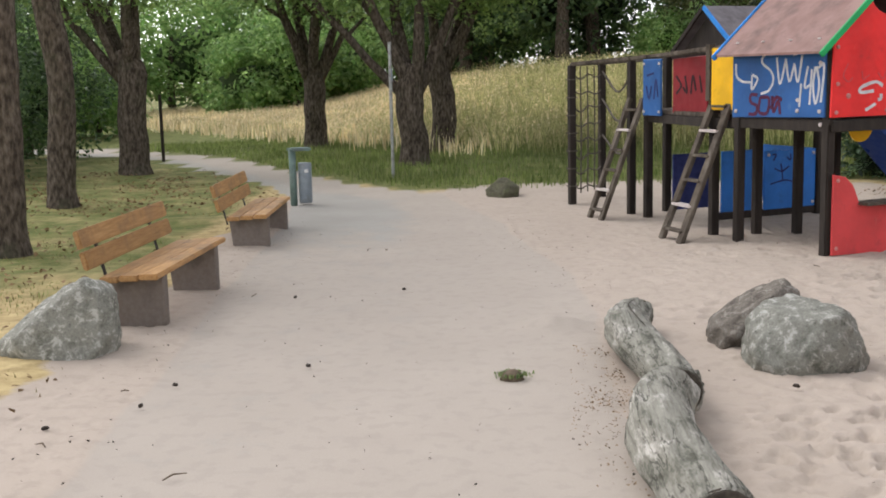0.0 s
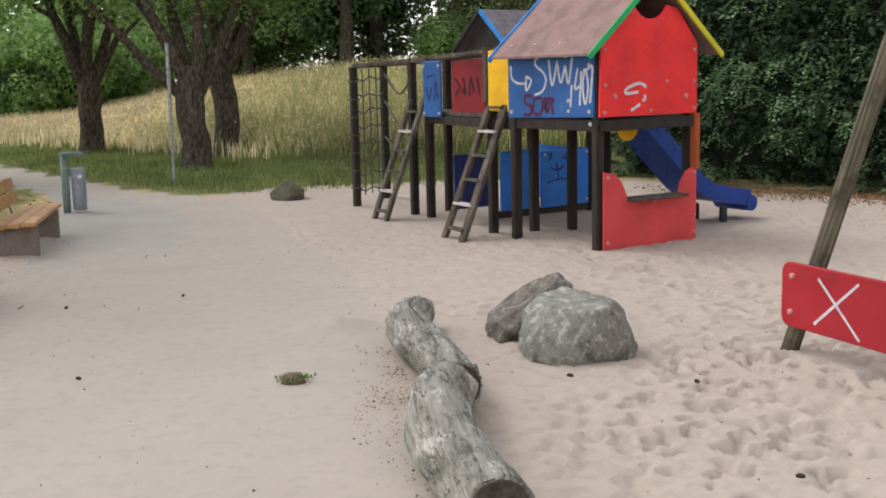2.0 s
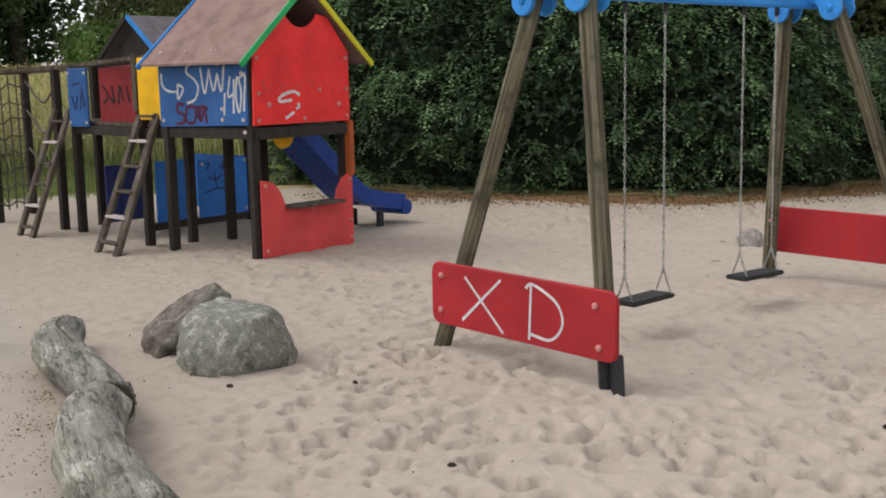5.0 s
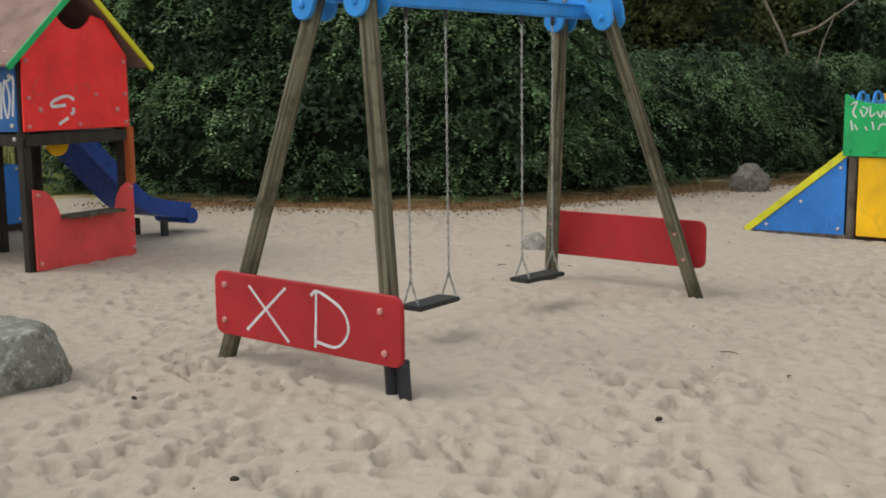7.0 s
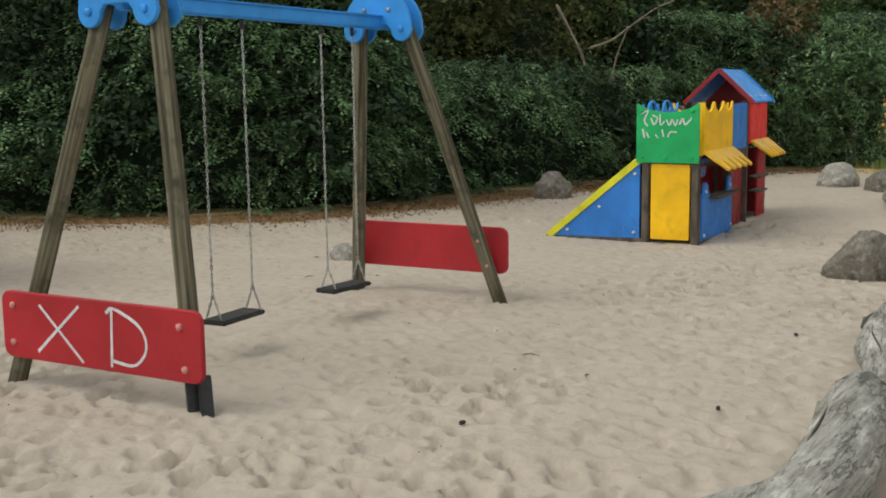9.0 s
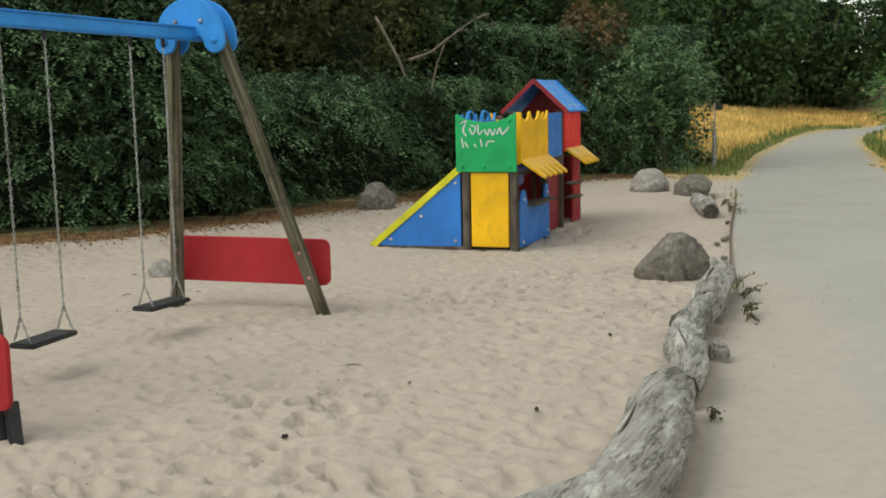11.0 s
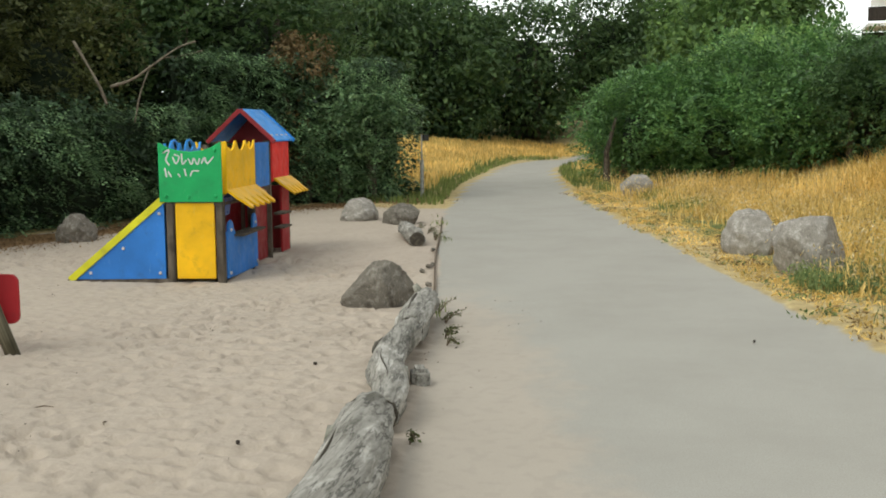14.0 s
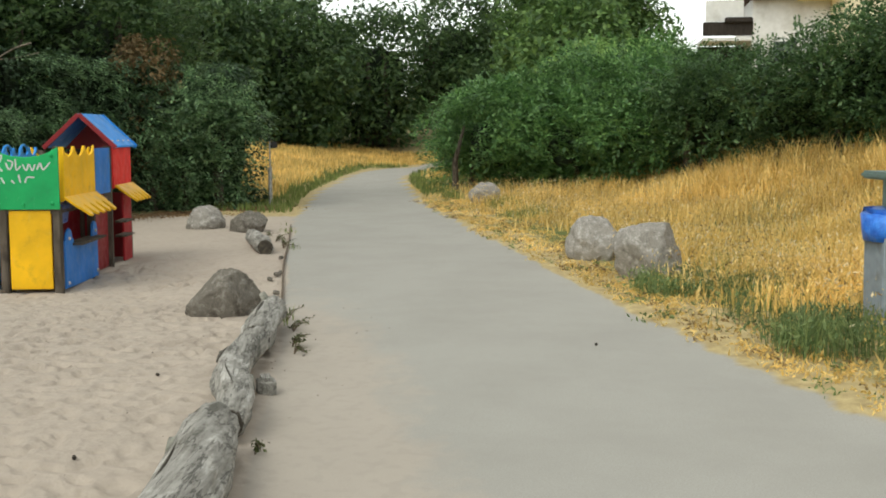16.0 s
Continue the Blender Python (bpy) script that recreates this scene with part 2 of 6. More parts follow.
M_ROPE = surface("grey_brown_rope", [(0.3, (0.07, 0.06, 0.05)), (0.7, (0.14, 0.12, 0.10))], 60, None, rough=0.95)
M_BARK = surface("furrowed_bark", [(0.35, (0.04, 0.032, 0.024)), (0.5, (0.092, 0.074, 0.057)), (0.68, (0.165, 0.138, 0.108))], 20, (0.075, 0.078, 0.048), 1.5, 0.95, 0.1, 20, 1.0, 0.05, stretch=(1, 1, 0.4), stain_at=(0.55, 0.75))
M_BIRCH = surface("pale_dead_bark", [(0.3, (0.12, 0.10, 0.075)), (0.7, (0.25, 0.215, 0.165))], 9, (0.08, 0.065, 0.05), 3, 0.9, 0.1, 30, 0.5)
M_ROCK = granite("grey_granite", (0.12, 0.125, 0.10), (0.26, 0.26, 0.22), (0.42, 0.41, 0.36), (0.50, 0.495, 0.44))
M_ROCKB = granite("brown_grey_granite", (0.075, 0.064, 0.052), (0.165, 0.147, 0.122), (0.29, 0.265, 0.225), (0.28, 0.262, 0.225))
M_ROCKM = granite("mossy_dark_granite", (0.05, 0.048, 0.032), (0.11, 0.105, 0.072), (0.19, 0.18, 0.13), (0.12, 0.13, 0.07))
M_ROCKC = granite("tan_grey_granite", (0.17, 0.155, 0.13), (0.29, 0.268, 0.235), (0.39, 0.365, 0.325), (0.45, 0.425, 0.385))
M_CRUMB = surface("dark_debris", [(0.3, (0.02, 0.016, 0.012)), (0.7, (0.06, 0.045, 0.035))], 30, None, rough=0.9)
M_TWIG = surface("brown_twig", [(0.3, (0.08, 0.055, 0.035)), (0.7, (0.17, 0.13, 0.09))], 30, None, rough=0.9)
# shaded hollows and lit clumps are painted into this colour by the patch noise
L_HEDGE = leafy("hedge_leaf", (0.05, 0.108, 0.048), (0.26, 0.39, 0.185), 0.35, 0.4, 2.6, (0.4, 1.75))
# darker copy of the hedge leaf, with the inner shade put into its colour
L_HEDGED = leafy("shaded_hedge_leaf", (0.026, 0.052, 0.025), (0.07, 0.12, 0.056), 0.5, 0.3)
# dark fills whose colour stands in for the shade inside hedges and crowns
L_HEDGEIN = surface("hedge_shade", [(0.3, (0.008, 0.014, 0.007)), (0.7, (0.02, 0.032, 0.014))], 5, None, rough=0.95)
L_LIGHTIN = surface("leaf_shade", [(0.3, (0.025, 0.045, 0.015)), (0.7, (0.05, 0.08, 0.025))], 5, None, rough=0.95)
L_TREE = leafy("tree_leaf", (0.095, 0.18, 0.045), (0.32, 0.45, 0.14), 0.5, 0.5)
L_TREED = leafy("dark_tree_leaf", (0.03, 0.068, 0.024), (0.125, 0.20, 0.068), 0.5, 0.4)
L_TREEM = leafy("mid_tree_leaf", (0.045, 0.10, 0.028), (0.18, 0.29, 0.08), 0.5, 0.4)
L_BRIGHT = leafy("young_leaf", (0.13, 0.26, 0.065), (0.35, 0.50, 0.17), 0.5, 0.55)
L_BUSH = leafy("bush_leaf", (0.045, 0.115, 0.036), (0.19, 0.34, 0.105), 0.45, 0.35)
L_BUSHD = leafy("dark_bush_leaf", (0.03, 0.07, 0.025), (0.13, 0.22, 0.08), 0.45, 0.35)
L_OLIVE = leafy("olive_leaf", (0.04, 0.053, 0.016), (0.14, 0.155, 0.052), 0.5, 0.4)
L_RUST = leafy("withered_leaf", (0.11, 0.08, 0.03), (0.27, 0.18, 0.08), 0.6, 0.3)
G_DRY = leafy("dry_grass", (0.60, 0.40, 0.105), (0.96, 0.73, 0.29), 0.7, 0.45)
G_PALE = leafy("pale_straw_grass", (0.66, 0.53, 0.28), (0.96, 0.85, 0.58), 0.7, 0.5)
G_TALL = leafy("tall_meadow_grass", (0.23, 0.255, 0.09), (0.66, 0.62, 0.30), 0.7, 0.45)
G_GREEN = leafy("green_grass", (0.10, 0.15, 0.035), (0.27, 0.32, 0.10), 0.6, 0.4)
G_WEED = leafy("dark_weed", (0.085, 0.14, 0.045), (0.27, 0.33, 0.13), 0.6, 0.4)
G_BROWN = leafy("brown_stalk", (0.16, 0.10, 0.04), (0.36, 0.25, 0.11), 0.7, 0.3)
G_LAWN = leafy("parched_lawn", (0.16, 0.135, 0.05), (0.36, 0.29, 0.13), 0.7, 0.3)
G_LITTER = leafy("leaf_litter", (0.11, 0.065, 0.03), (0.29, 0.185, 0.09), 0.8, 0.1)

# ---------------------------------------------------------------- building helpers
def thing(name, label, category, at=(0, 0, 0), rz=0, group="", kind=""):
    ob = new(name)
    ob.empty_display_size = 0.1
    ob.matrix_world = pose(*at, 0, 0, rz)
    return tagged(ob, label, category, group, kind)


def finish(bm, name, mat, smooth=False):
    me = bpy.data.meshes.new(name)
    bmesh.ops.recalc_face_normals(bm, faces=bm.faces)
    bm.to_mesh(me)
    bm.free()
    me.materials.append(mat)
    if smooth:
        me.shade_smooth()
    return me


def part(name, bm, mat, parent, label="", smooth=False):
    ob = new(name, finish(bm, name, mat, smooth))
    ob.parent = parent
    if label:
        tagged(ob, label)
    return ob


def box(size, at=(0, 0, 0), bevel=0.006, m=None, bm=None):
    bm = bm or bmesh.new()
    made = bmesh.ops.create_cube(bm, size=1)["verts"]
    bmesh.ops.transform(bm, matrix=(m or Matrix()) @ Matrix.Translation(at) @ Matrix.Diagonal((*size, 1)), verts=made)
    if bevel:
        es = list({e for v in made for e in v.link_edges})
        bmesh.ops.bevel(bm, geom=es, offset=min(bevel, min(size) * 0.3), segments=2, affect='EDGES')
    return bm


def prism(pts, depth, bevel=0.005, axis="y", at=0.0):
    """A flat outline of (u, v) with thickness: u, v run along x, z (axis y), y, z (axis x) or x, y (axis z)."""
    bm = bmesh.new()
    put = {"y": lambda u, v, d: (u, d, v), "x": lambda u, v, d: (d, u, v), "z": lambda u, v, d: (u, v, d)}[axis]
    vs = [bm.verts.new(put(u, v, at - depth / 2)) for u, v in pts]
    f = bm.faces.new(vs)
    ex = bmesh.ops.extrude_face_region(bm, geom=[f])
    bmesh.ops.translate(bm, verts=[v for v in ex["geom"] if isinstance(v, bmesh.types.BMVert)], vec=put(0, 0, depth))
    if bevel:
        es = [e for e in bm.edges if len(e.link_faces) == 2 and abs(e.verts[0].co[{"y": 1, "x": 0, "z": 2}[axis]] - e.verts[1].co[{"y": 1, "x": 0, "z": 2}[axis]]) < 1e-5]
        bmesh.ops.bevel(bm, geom=es, offset=bevel, segments=1, affect='EDGES')
    return bm


def tube(path, radii, seg=10, bm=None, jitter=0.0, squash=1.0):
    """A closed round body along a line of points with a radius at each."""
    bm = bm or bmesh.new()
    path = [Vector(p) for p in path]
    if isinstance(radii, (int, float)):
        radii = [radii] * len(path)
    rings, side = [], None
    for i, p in enumerate(path):
        d = (path[min(i + 1, len(path) - 1)] - path[max(i - 1, 0)]).normalized()
        if side is None:
            side = d.orthogonal().normalized()
        side = (side - d * side.dot(d)).normalized()
        up = d.cross(side)
        ring = []
        for k in range(seg):
            a = 2 * math.pi * k / seg
            r = radii[i]
            q = p + side * (math.cos(a) * r) + up * (math.sin(a) * r)
            if jitter:
                q += (q - p).normalized() * (noise.noise(q * 2.2) * jitter + noise.noise(q * 7.0) * jitter * 0.35)
            if squash != 1.0:
                q.z = p.z + (q.z - p.z) * squash
            ring.append(bm.verts.new(q))
        rings.append(ring)
    for r0, r1 in zip(rings, rings[1:]):
        for k in range(seg):
            bm.faces.new((r0[k], r0[(k + 1) % seg], r1[(k + 1) % seg], r1[k]))
    bm.faces.new(rings[0])
    bm.faces.new(list(reversed(rings[-1])))
    return bm


def spline(pts, n):
    """n points on a smooth line through pts."""
    pts = [Vector(p) for p in pts]
    ext = [2 * pts[0] - pts[1]] + pts + [2 * pts[-1] - pts[-2]]
    out = []
    for i in range(n):
        s = i / (n - 1) * (len(pts) - 1)
        k = min(int(s), len(pts) - 2)
        t = s - k
        a, b, c, d = ext[k:k + 4]
        out.append(0.5 * (2 * b + (c - a) * t + (2 * a - 5 * b + 4 * c - d) * t * t + (3 * b - a - 3 * c + d) * t ** 3))
    return out


def raw_mesh(name, verts, faces, mat, smooth=False):
    """A mesh from numpy arrays; every face has the same number of corners."""
    me = bpy.data.meshes.new(name)
    k = faces.shape[1]
    me.vertices.add(len(verts))
    me.vertices.foreach_set("co", np.ascontiguousarray(verts, dtype=np.float32).ravel())
    me.loops.add(faces.size)
    me.loops.foreach_set("vertex_index", np.ascontiguousarray(faces, dtype=np.int32).ravel())
    me.polygons.add(len(faces))
    me.polygons.foreach_set("loop_start", np.arange(0, faces.size, k, dtype=np.int32))
    me.update(calc_edges=True)
    me.materials.append(mat)
    if smooth:
        me.shade_smooth()
    return me


def leaf_mesh(name, pts, out, size, mat, rng, droop=0.3, slim=0.5):
    """One folded leaf at each point, facing roughly along out."""
    n = len(pts)
    nor = out + rng.normal(0, 0.55, (n, 3))
    nor /= np.linalg.norm(nor, axis=1, keepdims=True) + 1e-9
    tip = rng.normal(0, 1, (n, 3))
    tip[:, 2] -= droop
    tip -= nor * np.sum(tip * nor, axis=1, keepdims=True)
    tip /= np.linalg.norm(tip, axis=1, keepdims=True) + 1e-9
    side = np.cross(nor, tip)
    s = (size * rng.uniform(0.6, 1.35, n))[:, None]
    v = np.empty((n, 4, 3))
    v[:, 0] = pts - tip * s * 0.5
    v[:, 1] = pts + side * s * slim * 0.5 + nor * s * 0.10 - tip * s * 0.08
    v[:, 2] = pts + tip * s * 0.5
    v[:, 3] = pts - side * s * slim * 0.5 + nor * s * 0.10 - tip * s * 0.08
    i = np.arange(n)[:, None] * 4
    f = np.concatenate([i + np.array([[0, 1, 2]]), i + np.array([[0, 2, 3]])], 0)
    return raw_mesh(name, v.reshape(-1, 3), f, mat)


def spray_mesh(name, at, way, length, per, size, mat, rng, droop=0.25):
    """Flat leafy shoots: pairs of leaves along a twig that grows from each point along its way."""
    n = len(at)
    way = way / (np.linalg.norm(way, axis=1, keepdims=True) + 1e-9)
    up = np.array([0, 0, 1.0]) + 0.22 * rng.normal(0, 1, (n, 3)) + 0.25 * way
    nor = up - way * np.sum(up * way, axis=1, keepdims=True)
    nor /= np.linalg.norm(nor, axis=1, keepdims=True) + 1e-9
    side = np.cross(way, nor)
    ln = length * rng.uniform(0.55, 1.3, n)
    rows = []
    for k in range(per):
        t, sg = (k + 0.7) / per, 1 if k % 2 else -1
        c = at + way * (ln * t)[:, None] + side * (sg * size * (0.75 - 0.35 * t)) - nor * (droop * ln * t * t)[:, None] + rng.normal(0, size * 0.12, (n, 3))
        tip = way * (0.45 + 0.7 * t) + side * sg * (1.0 - 0.6 * t) + rng.normal(0, 0.18, (n, 3))
        tip /= np.linalg.norm(tip, axis=1, keepdims=True)
        ln2 = nor + rng.normal(0, 0.22, (n, 3))
        ln2 -= tip * np.sum(ln2 * tip, axis=1, keepdims=True)
        ln2 /= np.linalg.norm(ln2, axis=1, keepdims=True) + 1e-9
        w = np.cross(ln2, tip)
        sz = (size * rng.uniform(0.75, 1.3, n))[:, None]
        rows.append(np.stack([c - tip * sz * 0.5, c + w * sz * 0.3 + ln2 * sz * 0.09, c + tip * sz * 0.55, c - w * sz * 0.3 + ln2 * sz * 0.09], 1))
    v = np.concatenate(rows, 0)
    i = np.arange(len(v))[:, None] * 4
    f = np.concatenate([i + np.array([[0, 1, 2]]), i + np.array([[0, 2, 3]])], 0)
    return raw_mesh(name, v.reshape(-1, 3), f, mat)


def blob_points(blobs, n, rng, shell=0.25):
    """Points and outward ways on a set of soft ellipsoids (x, y, z, rx, ry, rz)."""
    b = np.array(blobs, float)
    area = (b[:, 3] * b[:, 4] + b[:, 3] * b[:, 5] + b[:, 4] * b[:, 5])
    pick = rng.choice(len(b), n, p=area / area.sum())
    d = rng.normal(0, 1, (n, 3))
    d /= np.linalg.norm(d, axis=1, keepdims=True)
    r = 1 - shell * rng.random(n) ** 1.4 + 0.10 * rng.normal(0, 1, n)
    p = b[pick, :3] + d * b[pick, 3:] * r[:, None]
    return p, d


def blades(name, xy, z, height, width, mat, rng, lean=0.35, heads=False):
    """Grass: a bent blade of two pieces at each place."""
    n = len(xy)
    a = rng.uniform(0, 2 * math.pi, n)
    h = height * rng.uniform(0.55, 1.25, n)
    bend = rng.uniform(0.1, 1.0, n) * lean * h
    dx, dy = np.cos(a), np.sin(a)
    w = width * rng.uniform(0.7, 1.4, n)
    base = np.column_stack([xy, z - 0.02])
    sx = np.column_stack([-dy * w, dx * w, np.zeros(n)])
    mid = base + np.column_stack([dx * bend * 0.3, dy * bend * 0.3, h * 0.55])
    top = base + np.column_stack([dx * bend, dy * bend, h])
    k = 1.0 if not heads else 1.6
    v = np.stack([base - sx * 0.5, base + sx * 0.5, mid + sx * 0.4 * k, mid - sx * 0.4 * k, top], 1)
    i = np.arange(n)[:, None] * 5
    f = np.concatenate([i + np.array([[0, 1, 2]]), i + np.array([[0, 2, 3]]), i + np.array([[3, 2, 4]])], 0)
    return raw_mesh(name, v.reshape(-1, 3), f, mat)

# ---------------------------------------------------------------- ground: one sheet with sand, path, lawn and meadow
PATH_IN = [(68, 7), (64, 10.8), (60, 13.2), (55, 14.2), (49, 13.6), (34.3, 10.6), (23, 7.55), (15.1, 4.96), (11.8, 3.85), (9.1, 2.95), (6.5, 2.15), (5.2, 1.75), (3.2, 1.9), (1.6, 3.3), (0.95, 5.2),
           (1.15, 7.6), (1.21, 9.1), (1.22, 10.45), (1.05, 12.2), (0.79, 14.15), (0.48, 15.7), (0, 18), (-1.5, 19.9), (-3.5, 24.1), (-5.5, 28), (-7.5, 30.4), (-14, 36)]
PATH_OUT = [(-15, 34), (-9.5, 30), (-7, 27.4), (-4.6, 23), (-3.4, 20.5), (-2.55, 18.2), (-2.2, 15), (-2.15, 11.5), (-1.95, 7), (-1.95, 5.3), (-2.2, 2), (-1.5, -2),
            (2, -3.5), (5, -2.6), (7.8, -1.6), (9.5, -0.8), (12.3, 0.2), (18, 2.2), (29, 6), (43, 9.9), (49, 11.1), (53, 11.5), (57, 10.8), (60.5, 8.4), (63, 5)]
PLAY_BACK = [(0.7, 18.9), (2.1, 19.3), (5, 19), (7, 17.5), (8.5, 15.7), (9.7, 14.2), (11.4, 12.9), (13.8, 12.6), (16, 12.6), (19.6, 12.2), (23, 11.7), (24, 9.5), (23.4, 7.7)]


def value_noise(x, y, cell, seed):
    x, y = x / cell, y / cell
    i, j = np.floor(x), np.floor(y)
    u, v = x - i, y - j
    u, v = u * u * (3 - 2 * u), v * v * (3 - 2 * v)

    def h(a, b):
        s = np.sin(a * 127.1 + b * 311.7 + seed * 74.7) * 43758.5453
        return s - np.floor(s)
    return (h(i, j) * (1 - u) + h(i + 1, j) * u) * (1 - v) + (h(i, j + 1) * (1 - u) + h(i + 1, j + 1) * u) * v


def inside(poly, x, y):
    """Signed distance to a closed outline, positive inside."""
    p = np.array(poly, float)
    best, odd = np.full(x.shape, 1e9), np.zeros(x.shape, bool)
    for (x0, y0), (x1, y1) in zip(p, np.roll(p, -1, 0)):
        dx, dy = x1 - x0, y1 - y0
        t = np.clip(((x - x0) * dx + (y - y0) * dy) / (dx * dx + dy * dy), 0, 1)
        best = np.minimum(best, np.hypot(x - x0 - t * dx, y - y0 - t * dy))
        if dy:
            odd ^= ((y0 > y) != (y1 > y)) & (x < (x1 - x0) * (y - y0) / dy + x0)
    return np.where(odd, best, -best)


def step(a, b, v):
    t = np.clip((v - a) / (b - a), 0, 1)
    return t * t * (3 - 2 * t)


def on_path(x, y):
    return inside(PATH_IN + PATH_OUT, x, y)


def in_play(x, y):
    return inside(PATH_IN[6:22] + PLAY_BACK, x, y)


def land(x, y):
    """Height of the land without its fine relief."""
    d = np.minimum(x * 0.85 + (y - 18) * 0.52, (y - 19.0) + 0 * x)
    north = 1.9 * step(0.5, 18, d) * (0.3 + 0.7 * step(-9, 4, x))
    e = (x - 9.5) * 0.333 - (y + 0.8) * 0.943
    bank = 2.2 * step(3.2, 14, e) * step(-2, 4, x)
    far = 1.9 * step(66, 90, x) + 0.9 * step(13, 22, y) * step(26, 34, x)
    return north + bank + far


def lines(lo, hi, cell, far, grow=1.10):
    v = list(np.arange(lo, hi, cell))
    s, a = cell, lo
    while a > -far:
        s *= grow
        a -= s
        v.insert(0, a)
    s, a = cell, v[-1]
    while a < far:
        s *= grow
        a += s
        v.append(a)
    return np.array(v)


gx, gy = np.meshgrid(lines(-3, 13.6, 0.033, 700), lines(1.4, 12.6, 0.033, 700))
dp, dq = on_path(gx, gy), in_play(gx, gy)
wob = (value_noise(gx, gy, 0.9, 3) - 0.5) * 0.5 + (value_noise(gx, gy, 0.25, 4) - 0.5) * 0.2
left_sand = step(-2.9, -2.5, gx + wob) * step(20, 17, gy) * step(-0.5, 1.5, gy) * step(3, 1, gx)
sand_mask = np.maximum(step(-0.55, -0.2, dq + wob * 0.4), left_sand)
path_mask = step(-0.06, 0.14, dp + wob * 0.22)
# how thickly the sand lies blown over the path
inner = np.full(gx.shape, 1e9)
for (x0, y0), (x1, y1) in zip(PATH_IN[5:], PATH_IN[6:]):
    t = np.clip(((gx - x0) * (x1 - x0) + (gy - y0) * (y1 - y0)) / ((x1 - x0) ** 2 + (y1 - y0) ** 2), 0, 1)
    inner = np.minimum(inner, np.hypot(gx - x0 - t * (x1 - x0), gy - y0 - t * (y1 - y0)))
dust = np.clip(step(1.7, 0.1, inner) * 0.9 + step(10, 4, np.hypot(gx + 0.5, gy - 7)) * 0.58, 0, 1) * step(16, 7, gx) + 0.12
gz = land(gx, gy)
pit = sand_mask * (1 - path_mask)
tread = (np.abs(value_noise(gx, gy, 0.34, 11) - 0.5) * 2) ** 0.8 * 0.6 + np.abs(value_noise(gx + 7, gy * 1.1, 0.19, 12) - 0.5) * 1.1 + value_noise(gx, gy, 0.09, 15) * 0.25
soft = (0.55 + 0.45 * step(0.2, 1.0, dq)) * (0.3 + 0.7 * step(4.6, 1.8, dq))
# footprints and dents left by play
dents = np.zeros(gx.shape)
warp = value_noise(gx, gy, 0.10, 16)
lx, ly = gx[0], gy[:, 0]
fr = np.random.default_rng(17)
N_DENT = 13000
for cx, cy, r, depth, el, az in zip(fr.uniform(-2.6, 17, N_DENT), fr.uniform(1.5, 15, N_DENT), 0.042 + 0.065 * fr.random(N_DENT) ** 1.4, fr.uniform(0.032, 0.062, N_DENT), fr.uniform(0.5, 1.0, N_DENT), fr.uniform(0, 3.14, N_DENT)):
    i0, i1 = np.searchsorted(lx, (cx - 2.0 * r, cx + 2.0 * r))
    j0, j1 = np.searchsorted(ly, (cy - 2.0 * r, cy + 2.0 * r))
    if i1 - i0 < 2 or j1 - j0 < 2:
        continue
    ux, uy = np.meshgrid(lx[i0:i1] - cx, ly[j0:j1] - cy)
    a1, a2 = ux * math.cos(az) + uy * math.sin(az), (uy * math.cos(az) - ux * math.sin(az)) / el
    q = np.sqrt(a1 * a1 + a2 * a2) / r + (warp[j0:j1, i0:i1] - 0.5) * 0.5
    # a new tread wipes out what lay there before and throws up a low rim
    old = dents[j0:j1, i0:i1]
    old += step(1.0, 0.62, q) * (-depth - old) * 0.9 + 0.10 * depth * np.exp(-((q - 1.2) / 0.2) ** 2)
dents = np.clip(dents, -0.08, 0.035) * (0.4 + 0.8 * step(1.8, 4.2, gx + 0.3 * (9 - gy))) * (0.6 + 0.6 * step(0.3, 0.65, value_noise(gx, gy, 1.1, 18)))
gz = gz + pit * soft * dents + pit * soft * (tread - 0.55) * 0.006 + (value_noise(gx, gy, 2.3, 13) - 0.5) * 0.05 * pit
gz = gz + (1 - path_mask) * (1 - sand_mask) * ((value_noise(gx, gy, 0.7, 14) - 0.5) * 0.06 + 0.02)
gz += 0.085 * np.exp(-((gx - 0.82) ** 2 / 0.06 + (gy - 8.42) ** 2 / 0.03)) * (1 + 0.6 * (tread - 0.5))
gz -= path_mask * 0.012
ny, nx = gx.shape
idx = np.arange(nx * ny).reshape(ny, nx)
quads = np.stack([idx[:-1, :-1], idx[:-1, 1:], idx[1:, 1:], idx[1:, :-1]], -1).reshape(-1, 4)

m, n, l, b = material("ground_mix", 0.95, 0.0, 0.12)


def attribute(name):
    a = n.new("ShaderNodeAttribute")
    a.attribute_name = name
    return a.outputs["Fac"]


def soft_edge(mask, scale, amount):
    """Breaks the border of a mask by noise."""
    t = tex(n, l, "noise", scale, 8, rough=0.7)
    a = n.new("ShaderNodeMath")
    a.operation = 'MULTIPLY_ADD'
    l.new(t.outputs["Fac"], a.inputs[0])
    a.inputs[1].default_value = amount
    l.new(mask, a.inputs[2])
    r = n.new("ShaderNodeMapRange")
    r.inputs["From Min"].default_value, r.inputs["From Max"].default_value = 0.35 + amount * 0.5, 0.65 + amount * 0.5
    l.new(a.outputs[0], r.inputs[0])
    return r.outputs[0]


sand_c = mix(n, l, tex(n, l, "noise", 220, 3).outputs["Fac"], ramp(n, l, tex(n, l, "noise", 1.1, 6, rough=0.65).outputs["Fac"], [(0.3, (0.345, 0.29, 0.235)), (0.7, (0.43, 0.365, 0.30))]), (0.46, 0.395, 0.325))
